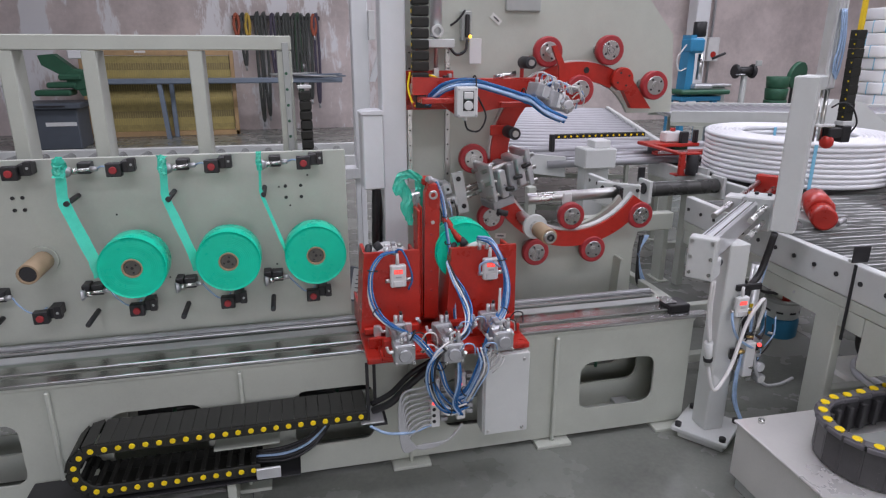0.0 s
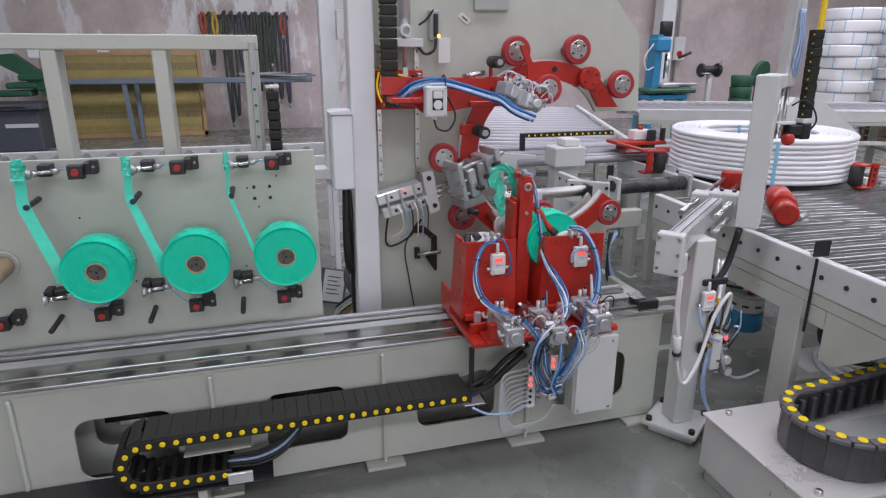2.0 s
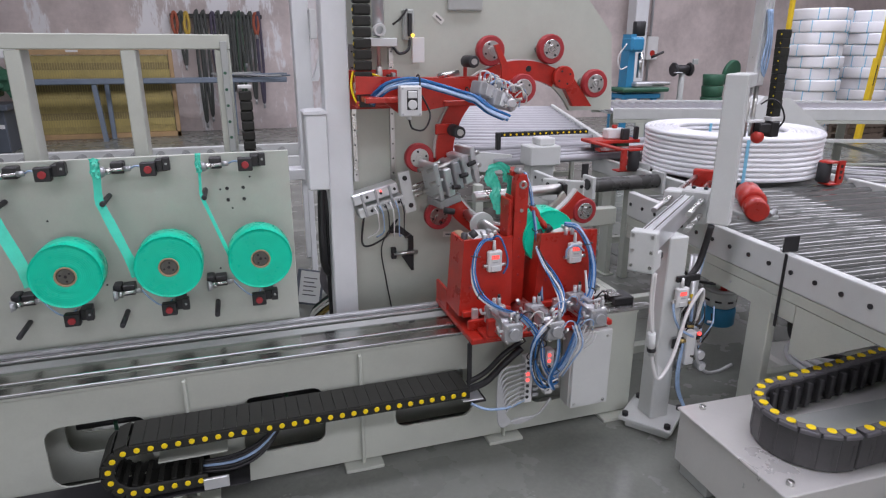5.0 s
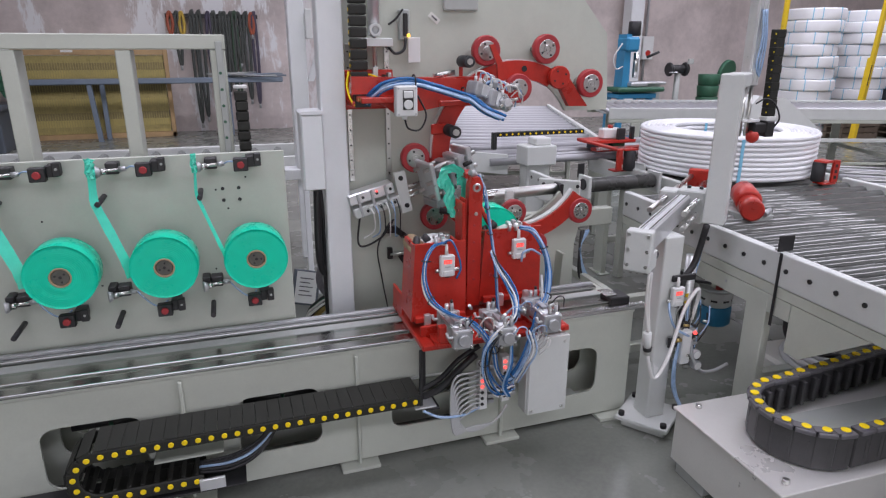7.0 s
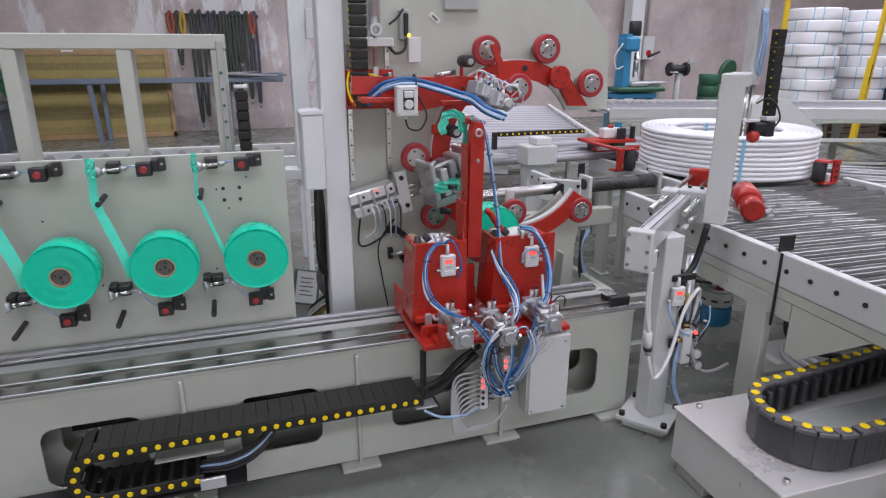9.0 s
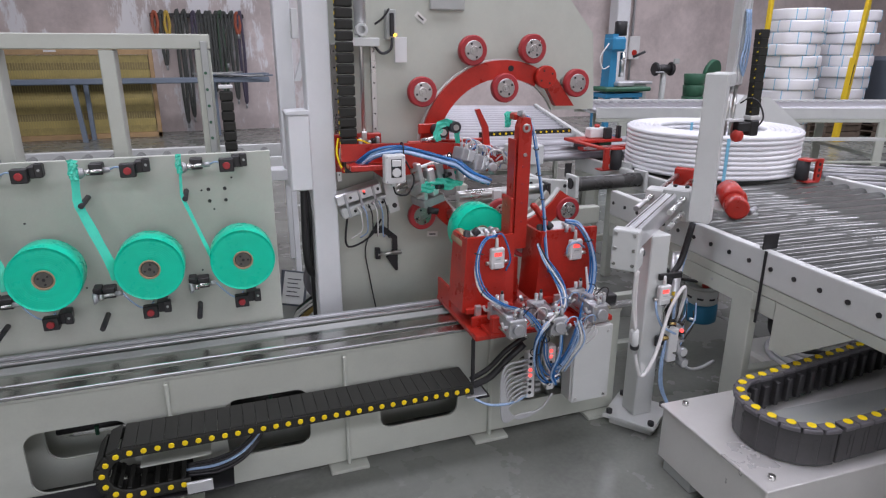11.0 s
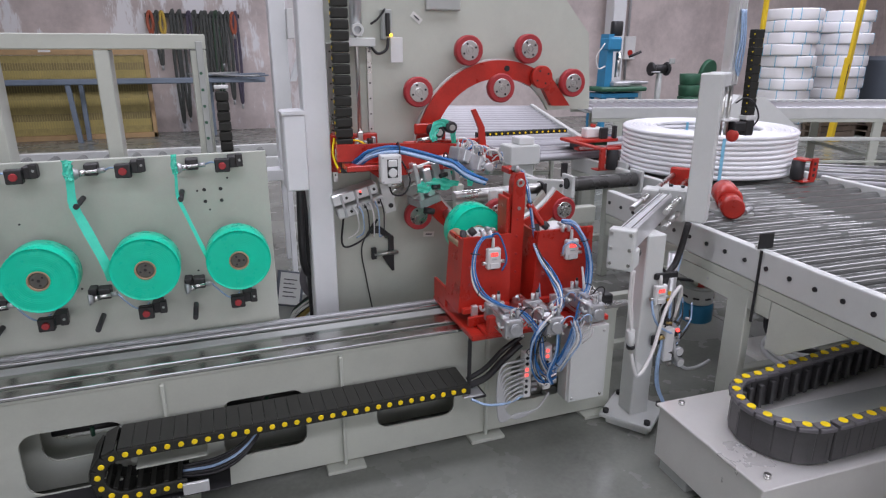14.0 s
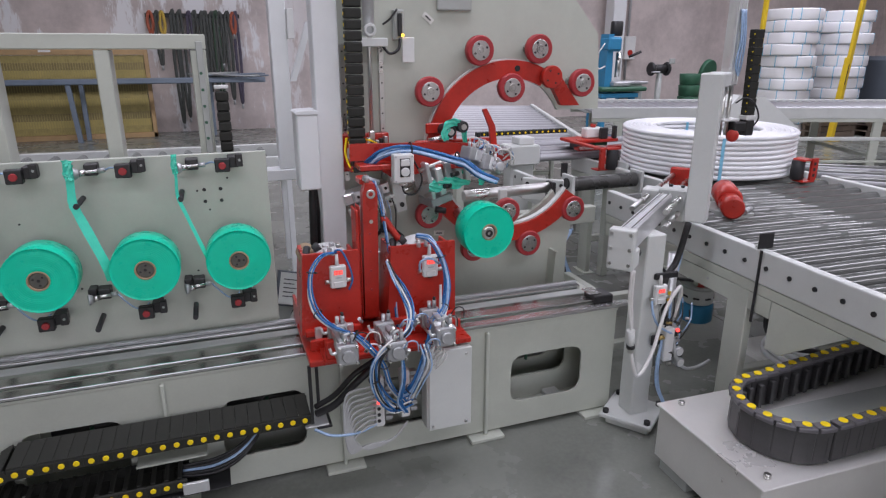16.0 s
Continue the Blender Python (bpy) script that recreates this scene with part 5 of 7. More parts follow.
# ---------------------------------------------------------------- second column with the junction box
def junction_column():
    c = thing("white_column", "white steel column behind the rail bed", "column")
    part("shaft", box(B(), .405, .505, 4.08, 4.2, 1.361, 3.6, .005), WHITE, c)
    part("cross_beam", box(B(), .20, .56, 4.07, 4.21, 1.29, 1.36, .005), WHITE, c)
    part("leg", box(B(), .21, .29, 4.08, 4.2, .021, 1.289, .005), WHITE, c)
    part("base_plate", box(B(), .15, .35, 4.0, 4.28, 0, .02, .003), WHITE, c)
    part("brace", prism(B(), [(.508, 1.9), (.545, 1.9), (.665, 2.25), (.625, 2.25)], 4.10, 4.14), WHITE, c)
    part("tag", box(B(), .507, .545, 4.05, 4.10, 2.15, 2.32, .003), PLASTICWHITE, c)
    j = thing("junction_box", "white steel junction box on the head column", "junction box")
    part("housing", box(B(), .372, .487, 3.40, 3.56, 1.36, 1.765, .006), WHITE, j)
    part("door", box(B(), .376, .484, 3.388, 3.399, 1.365, 1.76, .004), WHITE, j)
    part("rain_hood", prism(B(), [(.368, 1.766), (.490, 1.766), (.490, 1.780), (.472, 1.786), (.380, 1.782), (.368, 1.774)], 3.385, 3.57), WHITE, j)
    part("cable", hose(B(), [(.445, 3.46, 1.36), (.44, 3.47, 1.2), (.44, 3.50, 1.0), (.46, 3.56, .85), (.53, 3.62, .77), (.62, 3.65, .74)], .022, 10), BLACK, j, "thick black cable")
    part("cable", hose(B(), [(.46, 3.46, 1.36), (.47, 3.48, 1.2), (.475, 3.55, 1.0), (.48, 3.6, .6), (.50, 3.62, .1)], .012, 8), BLACK, j)
    MOVERS.append((j, lambda t: pose(at(HEAD, t), 0, 0), HEAD))
    # open cabinet on the floor behind the bed
    f = thing("floor_terminal", "small open grey terminal box with cables on the floor", "terminal box")
    m = pose(.425, 4.30, .465, -22, 15, 4)
    part("lid", box(B(), -.095, .095, -.012, .012, -.125, .125, .004, m), SLATE, f, "dark frame of the lid")
    part("sheet", box(B(), -.075, .075, -.016, -.0125, -.112, .112, 0, m), LIGHT, f, "pale printed sheet")
    for k in range(5):
        part("bar", box(B(), -.05, .045 - .02 * (k % 2), -.018, -.0165, -.06 + .030 * k, -.053 + .030 * k, 0, m), INK, f)
    part("socket", box(B(), .30, .56, 4.33, 4.55, 0, .40, .01), DIMGREY, f)
    rnd = random.Random(8)
    for k in range(11):
        a, b = rnd.uniform(-.03, .03), rnd.uniform(-.04, .04)
        part("cable", hose(B(), [(.40 + a, 4.05, .05), (.41 + a, 3.95, .36 + b), (.47 + a, 3.90, .47 + b), (.57 + a, 3.88, .53 + b), (.68 + a, 3.90, .50 + b), (.74 + a, 3.95, .36), (.76 + a, 4.0, .05)], .010, 8), (BLACK, WHITEHOSE, BLACK, BRASS, GREYHOSE, BLACK, GREENPAINT)[k % 7], f)
    part("cable", hose(B(), [(.53, 3.70, .86), (.47, 3.72, .80), (.46, 3.72, .70), (.51, 3.72, .62), (.57, 3.72, .66), (.58, 3.70, .76)], .022, 10), CHAINTOP, f, "curled grey corrugated hose")


junction_column()


# ---------------------------------------------------------------- roller conveyors
def roller_conveyor(name, label, m, length, width, top, pitch=.078, r=.032, beam=.18, leg_every=1.35, legs=True, bolts=True, beam_t=.055, leg_first=.45, roller_mat=None, group="roller conveyors"):
    """Runs along its own y from 0 to -length; rollers lie along x from 0 to width."""
    c = thing(name, label, "roller conveyor", group, m=m)
    for x in (-beam_t, width):
        b = part("side_beam", box(B(), x, x + beam_t, -length, 0, top - beam + .03, top + .028, .008, seg=2), LIGHT, c)
        part("lower_flange", box(B(), x + .004, x + beam_t - .004, -length, -.004, top - beam - .03, top - beam + .028, .004), GREY, c)
        if bolts:
            n = int((length - .06) / pitch) + 1
            bolt = mesh_of("axle_bolt", cyl(B(), (-.006, 0, 0), (.003, 0, 0), .013, 8), BLACK) if x < 0 else None
            for k in range(n if x < 0 else 0):
                o = new("axle_bolt", bolt)
                o.parent = c
                o.matrix_basis = pose(x, -.05 - pitch * k, top - .055)
    me = mesh_of("roller", cyl(B(), (.004, 0, top - r), (width - .004, 0, top - r), r, 24), roller_mat or ZINC)
    k = 0
    while .05 + pitch * k < length - .03:
        o = new("roller", me)
        o.parent = c
        o.matrix_basis = pose(0, -.05 - pitch * k, 0)
        k += 1
    # added sheet, keeps light from falling through the rollers to the floor
    part("light_block_pan", box(B(), .5, width - .002, -length + .01, -.01, top - 2 * r - .034, top - 2 * r - .028, .001), DIMGREY, c)
    if legs:
        y = leg_first
        while y < length:
            for x in (-beam_t + .002, width + .002):
                part("leg", box(B(), x, x + beam_t - .004, -y - .075, -y + .075, 0, top - beam - .031, .005), GREY, c)
                part("foot", box(B(), x - .03, x + beam_t + .03, -y - .11, -y + .11, 0, .012, .003), GREY, c)
            part("cross_tie", box(B(), 0, width, -y - .03, -y + .03, .30, .36, .004), GREY, c)
            y += leg_every
    return c


TOP_A = 1.075
CONV_W = 1.93
conv = roller_conveyor("roller_conveyor", "grey powered roller conveyor carrying the pipe coil", pose(2.765, 3.86, 0, 0, 0, -3.0), 3.4, CONV_W, TOP_A, pitch=.1515, r=.05, leg_every=1.62, leg_first=1.40)


roller_conveyor("coil_table", "dark roller bed under the white pipe coil", pose(3.36, 5.36, 0), 1.46, 1.34, TOP_A, pitch=.1515, r=.05, bolts=False, leg_every=1.0, leg_first=.3, beam=.14)


def bar_bed():
    b = thing("bar_bed", "row of bright steel slide bars beside the coil", "slide bars")
    m = pose(5.234, 4.252, 0, 0, 0, -38)
    for k in range(8):
        part("slide_bar", cyl(B(), m @ Vector((.03 * k - .2, -.108 * k, TOP_A - .02)), m @ Vector((4.2, -.108 * k, TOP_A - .02)), .028 if k % 3 else .036, 16), ZINCPALE if k % 3 == 1 else ZINC, b)
    for x in (.35, 3.8):
        part("bearer", box(B(), x, x + .08, -.80, .04, TOP_A - .13, TOP_A - .058, .004, m), GREY, b)
        part("leg", box(B(), x + .005, x + .075, -.75, -.68, 0, TOP_A - .131, .004, m), GREY, b)
        part("leg", box(B(), x + .005, x + .075, -.06, .01, 0, TOP_A - .131, .004, m), GREY, b)


bar_bed()


def conveyor_fittings():
    m = conv.matrix_basis
    s = thing("stop_flag", "black angled stop plate bolted on the conveyor beam", "stop plate", m=m)
    part("plate", box(B(), -.062, .032, -1.50, -1.49, TOP_A + .03, TOP_A + .115, .003), BLACK, s)
    part("clip", box(B(), -.05, .03, -1.489, -1.46, TOP_A + .03, TOP_A + .045, .003), LIGHT, s)
    part("bolt", cyl(B(), (-.03, -1.478, TOP_A + .044), (-.03, -1.478, TOP_A + .06), .009, 8), STEEL, s)
    j = thing("beam_joint", "dark rubber joint strip between two conveyor beams", "joint strip", m=m)
    part("strip", box(B(), -.062, -.0555, -1.53, -1.512, TOP_A - .37, TOP_A + .03, .002), BLACK, j)
    bm = prism(B(), [(-1.63, .60), (-1.72, .60), (-2.08, TOP_A - .212), (-1.63, TOP_A - .212)], .012, .05)
    bmesh.ops.transform(bm, matrix=pose(0, 0, 0, 0, 0, 90), verts=bm.verts)
    part("gusset", bm, GREY, j)
    for k in range(5):
        part("skirt_screw", cyl(B(), (-.0525, -.25 - .3 * k, .82), (-.0495, -.25 - .3 * k, .82), .008, 8), CAST, j)
    part("skirt", prism(B(), [(-.05, .765), (-.012, .765), (-.012, TOP_A - .212), (-.05, TOP_A - .212)], -1.625, -.02), GREY, j)
    # drive motors below the bed
    for x, y, z in ((.28, -.70, .54), (-.02, 1.0, .62)):
        mo = thing("drive_motor", "blue and white drive motor hung under the conveyor", "electric motor", "drive motors", m=m)
        part("housing", cyl(B(), (x, y, z - .21), (x, y, z - .08), .105, 28, chamfer=.012), BLUEPAINT, mo, "blue housing")
        part("cowl", cyl(B(), (x, y, z - .079), (x, y, z + .03), .10, 28, chamfer=.01), LIGHT, mo)
        for k in range(8):
            a = math.pi / 4 * k
            part("vent_slot", box(B(), -.02, .02, -.004, .004, -.006, .006, 0, pose(x + .099 * math.cos(a), y + .099 * math.sin(a), z - .03, 0, 0, math.degrees(a) + 90)), BLACK, mo)
        part("flange", cyl(B(), (x, y, z + .031), (x, y, z + .05), .115, 28), DIMGREY, mo)
        part("red_pipe", cyl(B(), (x - .03, y - .05, z + .05), (x - .03, y - .05, z + .20), .03, 14), RED, mo)
        part("hanger", box(B(), x - .06, x + .06, y - .06, y + .06, z + .051, TOP_A - .15, .004), GREY, mo)
    # white pipe lengths lying under the bed
    w = thing("pipe_offcuts", "white plastic pipe coil lying under the conveyor", "pipe coil", m=m)
    for k in range(7):
        a = np.linspace(.3, 3.6, 11)
        part("pipe_turn", hose(B(), [(.62 + (.34 - .02 * k) * math.cos(v), -1.45 + (.34 - .02 * k) * math.sin(v), .36 + .03 * k) for v in a], .018, 8, 4), PIPE, w)
    part("carton", box(B(), .25, 1.0, -1.85, -1.05, 0, .34, .02), PAPER, w)
    cab = thing("hanging_cable", "black cable looping below the conveyor beam", "cable", m=m)
    part("cable", hose(B(), [(.02, -1.55, .80), (.0, -1.57, .70), (.03, -1.60, .63), (.12, -1.64, .58), (.3, -1.66, .54)], .014, 8), BLACK, cab)
    part("cable", hose(B(), [(-.08, -.55, 1.0), (-.10, -.62, .85), (-.05, -.80, .72), (.1, -.85, .68)], .010, 8), BLACK, cab)


conveyor_fittings()


def pipe_coil(name, label, m, outer, inner, layers, r, mat, strap=True, turns=56, group="", rows=5):
    """A flat coil of pipe, each ring a closed torus."""
    c = thing(name, label, "pipe coil", group, m=m)
    rnd = random.Random(int(outer * 1000) + layers)
    for k in range(layers):
        for j in range(rows):
            if 0 < j < rows - 1 and 0 < k < layers - 1:
                continue
            rr = outer - r - (outer - inner - 2 * r) * j / max(1, rows - 1) - (r * .5 if k % 2 and rows > 2 and j < rows - 1 and j > 0 else 0)
            rr += rnd.uniform(-.004, .003)
            bm = B()
            z = r + 1.88 * r * k
            seg = 10
            rings = []
            for i in range(turns):
                a = 2 * math.pi * i / turns
                wob = .002 * math.sin(3 * a + k)
                rings.append([bm.verts.new(((rr + r * math.cos(2 * math.pi * q / seg)) * math.cos(a), (rr + r * math.cos(2 * math.pi * q / seg)) * math.sin(a), z + wob + r * math.sin(2 * math.pi * q / seg))) for q in range(seg)])
            for i in range(turns):
                u, w = rings[i], rings[(i + 1) % turns]
                for q in range(seg):
                    f = bm.faces.new((u[q], w[q], w[(q + 1) % seg], u[(q + 1) % seg]))
                    f.smooth = True
            bmesh.ops.recalc_face_normals(bm, faces=bm.faces)
            part("pipe_ring", bm, mat, c)
    h = 2 * r + 1.88 * r * (layers - 1)
    if strap:
        for a in strap if isinstance(strap, (list, tuple)) else (20, 110, 200, 290):
            bm = B()
            e = .004
            pts = [(inner - e, -e), (outer + e, -e), (outer + e, h - r * .9), (inner - e, h - r * .9)]
            for (p0, z0), (p1, z1) in zip(pts, pts[1:] + pts[:1]):
                box(bm, min(p0, p1) - .001, max(p0, p1) + .001, -.012, .012, min(z0, z1) - .001, max(z0, z1) + .001, 0, pose(0, 0, 0, 0, 0, a))
            part("strap", bm, STRAP, c, "blue plastic strap")
    return c


pipe_coil("white_pipe_coil", "white plastic pipe coil with pale blue straps on rollers", pose(4.10, 4.45, TOP_A + .03), .715, .42, 9, .0205, PIPE, strap=(73, 238), turns=96, rows=8)

roll = thing("red_pusher_roller", "red double centring roller on the conveyor", "centring roller")
zc = TOP_A + .085
part("roller_body", cyl(B(), (3.12, 3.10, zc + .005), (3.29, 3.34, zc + .005), .080, 28, chamfer=.015), RED, roll)
part("roller_front", cyl(B(), (3.03, 2.97, zc - .015), (3.12, 3.10, zc - .015), .070, 28, chamfer=.012), RED, roll)
part("roller_mount", box(B(), 3.06, 3.24, 3.0, 3.36, TOP_A - .06, TOP_A + .02, .006), DIMGREY, roll)
part("roller_pin", cyl(B(), (3.15, 3.0, TOP_A + .03), (3.26, 3.06, TOP_A + .03), .02, 12), CAST, roll)
clampr = thing("red_side_clamp", "red steel clamp with a dark rubber pad at the coil", "clamp", "coil clamps")
part("clamp_foot", box(B(), 4.38, 4.51, 3.655, 3.76, TOP_A + .004, TOP_A + .02, .004), RED, clampr)
part("rubber_pad", cyl(B(), (4.40, 3.735, TOP_A + .021), (4.40, 3.735, TOP_A + .175), .05, 24, chamfer=.006), RUBBER, clampr, "dark rubber roller")
part("clamp_plate", prism(B(), [(4.455, TOP_A + .021), (4.515, TOP_A + .021), (4.52, TOP_A + .195), (4.455, TOP_A + .195)], 3.655, 3.675), RED, clampr)
part("clamp_top", prism(B(), [(4.37, TOP_A + .176), (4.454, TOP_A + .176), (4.454, TOP_A + .193), (4.38, TOP_A + .187)], 3.66, 3.77), RED, clampr)
for z in (.05, .095, .14):
    part("plate_slot", box(B(), 4.472, 4.495, 3.652, 3.6545, TOP_A + z, TOP_A + z + .025, 0), BLACK, clampr)


# ---------------------------------------------------------------- stand with the horizontal cylinder
def push_stand():
    s = thing("push_stand", "white steel stand with a horizontal air cylinder and guide rods", "machine stand")
    turned = pose(2.19, 2.68, 0, 0, 0, 37)
    part("base_plate", box(B(), -.15, .15, -.15, .15, .045, .07, .004, turned), LIGHT, s)
    part("base_block", box(B(), -.12, .12, -.13, .12, 0, .0445, .006, turned), LIGHT, s)
    for x in (-.12, .12):
        for y in (-.12, .12):
            part("anchor_bolt", cyl(B(), turned @ Vector((x, y, .07)), turned @ Vector((x, y, .092)), .018, 10), BLACK, s)
    part("post", box(B(), 2.13, 2.25, 2.62, 2.74, .071, 1.155, .006), LIGHT, s)
    # everything along the slanting cylinder
    ax = pose(2.59, 3.06, 1.21, 0, 0, 40)
    part("head_block", box(B(), -.05, .10, -.115, .045, -.11, .085, .008, ax), LIGHT, s)
    part("bushing", box(B(), -.04, .08, .0455, .15, -.03, .07, .008, ax), LIGHT, s)
    part("cylinder_body", box(B(), -.98, -.071, -.04, .04, -.055, .06, .006, ax), ALU, s, "aluminium profile cylinder")
    for y in (-.02, .022):
        part("profile_groove", box(B(), -.97, -.08, y - .004, y + .004, .0605, .062, 0, ax), BLACK, s)
        part("profile_lip", box(B(), -.97, -.08, y - .013, y - .006, .0605, .066, .001, ax), ALU, s)
    part("end_cap", box(B(), -1.05, -.981, -.062, .062, -.125, .075, .008, ax, 2), LIGHT, s)
    for y in (-.045, .045):
        for z in (-.095, -.02, .055):
            part("cap_screw", cyl(B(), ax @ Vector((-1.055, y, z)), ax @ Vector((-1.049, y, z)), .009, 10), STEEL, s)
    part("valve_block", box(B(), -.98, -.85, -.05, .05, -.15, -.056, .006, ax), LIGHT, s)
    part("valve_plug", cyl(B(), ax @ Vector((-.849, -.02, -.10)), ax @ Vector((-.80, -.02, -.10)), .028, 14), BLACK, s)
    part("guide_rod", cyl(B(), ax @ Vector((-.42, .108, .03)), ax @ Vector((.72, .108, .03)), .016, 16), STEEL, s, "bright steel guide rod")
    for y, z in ((-.078, .035), (-.078, -.055)):
        part("guide_rod", cyl(B(), ax @ Vector((-.44, y, z)), ax @ Vector((.72, y, z)), .016, 16), STEEL, s, "bright steel guide rod")
    part("piston_rod", cyl(B(), ax @ Vector((.10, .01, .0)), ax @ Vector((.72, .01, .0)), .014, 14), STEEL, s)
    part("push_pad", box(B(), .72, .76, -.11, .13, -.05, .085, .010, ax), RED, s, "red push pad")
    part("push_pad_face", box(B(), .761, .78, -.09, .11, -.05, .07, .008, ax), RED, s)
    for y in (-.09, -.02):
        part("block_screw", box(B(), .02, .045, y, y + .022, .0855, .10, .002, ax), BLACK, s)
    # hanging post
    up = pose(2.525, 2.73, 0, 0, 0, 40)
    part("upper_post", box(B(), -.05, .06, -.056, .056, 1.175, 1.975, .006, up), LIGHT, s)
    part("post_bracket", box(B(), .061, .30, .0, .05, 1.18, 1.30, .006, up), LIGHT, s)
    part("upper_arm", box(B(), .061, .34, -.055, .055, 1.90, 1.972, .006, up), LIGHT, s)
    # hoses and regulator
    part("white_cable", hose(B(), [(1.895, 2.41, 1.06), (1.905, 2.42, .90), (1.93, 2.43, .75), (1.95, 2.44, .60), (1.99, 2.42, .46), (2.10, 2.46, .55), (2.21, 2.52, .76), (2.31, 2.55, .87), (2.37, 2.60, .80), (2.36, 2.62, .66)], .0095, 10), WHITEHOSE, s, "white cable in a loop")
    part("white_cable", hose(B(), [(1.875, 2.40, 1.06), (1.885, 2.41, .90), (1.92, 2.42, .74)], .006, 8), WHITEHOSE, s)
    part("connector", cyl(B(), (1.925, 2.425, .73), (1.945, 2.437, .60), .021, 14, .017), LIGHT, s)
    part("connector_ring", cyl(B(), (1.938, 2.432, .645), (1.941, 2.434, .625), .0225, 14), BLACK, s)
    part("cable_flag", prism(B(), [(1.95, .57), (1.985, .54), (1.965, .49)], 2.385, 2.388), PLASTICWHITE, s)
    pressure_switch(s, 2.215, 2.60, .835)
    part("switch_holder", box(B(), 2.19, 2.34, 2.60, 2.618, .905, .94, .004), BLACK, s)
    part("blue_hose", hose(B(), [(2.165, 2.585, .805), (2.155, 2.55, .74), (2.20, 2.55, .66), (2.29, 2.56, .60), (2.34, 2.58, .58)], .007, 8), BLUECLEAR, s)
    part("black_hose", hose(B(), [(2.47, 2.72, 1.17), (2.46, 2.74, 1.03), (2.43, 2.74, .93), (2.36, 2.72, .86), (2.34, 2.70, .76), (2.35, 2.68, .62)], .018, 10), BLACK, s, "black corrugated hose")
    part("blue_hose", hose(B(), [(2.49, 2.74, 1.17), (2.48, 2.76, .95), (2.45, 2.76, .75), (2.40, 2.70, .58)], .008, 8), BLUECLEAR, s)
    reg = part("regulator", box(B(), 2.27, 2.33, 2.56, 2.62, .42, .62, .006), PLASTICWHITE, s, "air regulator with gauges")
    part("plate", box(B(), 2.20, 2.27, 2.585, 2.60, .52, .58, .003), BLACK, reg)
    part("brass_fitting", cyl(B(), (2.235, 2.58, .565), (2.275, 2.58, .565), .012, 10), BRASS, reg)
    for x, z in ((2.37, .47), (2.385, .40)):
        part("gauge", cyl(B(), (x, 2.55, z), (x, 2.60, z), .028, 20, chamfer=.004), CAST, reg)
        part("gauge_face", cyl(B(), (x, 2.548, z), (x, 2.5505, z), .022, 18), PLASTICWHITE, reg)
    for k in range(5):
        part("valve_piece", box(B(), 2.335, 2.37 + .01 * (k % 2), 2.57, 2.62, .50 + .025 * k, .515 + .025 * k, .003), (BLACK, CAST, STEEL)[k % 3], reg)
    part("signal", cyl(B(), (2.345, 2.555, .605), (2.345, 2.565, .605), .010, 10), LEDDOT, reg, "lit red signal")
    part("grey_hose", hose(B(), [(2.33, 2.57, .56), (2.35, 2.56, .45), (2.42, 2.56, .36), (2.55, 2.60, .32), (2.68, 2.64, .32)], .009, 8), GREYHOSE, reg)
    part("blue_hose", hose(B(), [(2.26, 2.58, .55), (2.235, 2.57, .42), (2.24, 2.56, .28), (2.28, 2.52, .16)], .007, 8), BLUECLEAR, reg)
    part("blue_hose", hose(B(), [(2.27, 2.59, .55), (2.25, 2.575, .40), (2.26, 2.56, .26), (2.30, 2.52, .14)], .007, 8), BLUECLEAR, reg)
    rnd = random.Random(12)
    for k in range(26):
        x, y, z = rnd.uniform(2.27, 2.42), rnd.uniform(2.57, 2.68), rnd.uniform(.36, .68)
        if k % 3 == 0:
            part("valve_block", box(B(), x - .018, x + .018, y - .015, y + .02, z - .02, z + .02, .003), (CAST, DIMGREY, BLACK)[k // 3 % 3], reg)
        elif k % 3 == 1:
            part("valve_fitting", cyl(B(), (x, y, z), (x + .03, y - .012, z + rnd.uniform(-.02, .02)), .008, 8), (STEEL, BLACK, BRASS, ALU)[k // 3 % 4], reg)
        else:
            part("thin_hose", hose(B(), [(x, y, z), (x + .02, y - .02, z + .06), (x + .05, y, z + .09), (x + .06, y + .02, z + .16)], .004, 5, 4), (BLACK, BLUECLEAR, GREYHOSE)[k // 3 % 3], reg)
    part("wall_plate", box(B(), 2.255, 2.275, 2.64, 2.70, .34, .92, .003), DIMGREY, s)
    part("post_rod", cyl(B(), (2.34, 2.68, .20), (2.34, 2.68, .50), .012, 10), BLACK, s)
    part("glass_tube", cyl(B(), (2.42, 2.76, .42), (2.45, 2.78, .98), .032, 16), ALU, s)
    part("yellow_tag", box(B(), 2.405, 2.435, 2.742, 2.745, .70, .76, 0), YELLOWPAINT, s, "yellow tag")
    # lifting unit hanging over the coil
    u = thing("drop_unit", "black cable chain and white cylinder over the coil", "lifting unit")
    part("lift_body", box(B(), 2.765, 2.84, 2.88, 2.95, 1.90, 3.2, .006), ALU, u, "aluminium cylinder")
    for x in (2.775, 2.80, 2.825):
        part("lift_groove", box(B(), x - .004, x + .004, 2.876, 2.8795, 1.92, 3.2, 0), LIGHT, u)
    part("lift_rod", cyl(B(), (2.78, 2.91, 1.62), (2.78, 2.91, 1.90), .012, 12), STEEL, u)
    part("lift_rod", cyl(B(), (2.825, 2.91, 1.62), (2.825, 2.91, 1.90), .012, 12), STEEL, u)
    part("bridge", box(B(), 2.74, 2.88, 2.955, 3.02, 1.86, 1.955, .004), LIGHT, u)
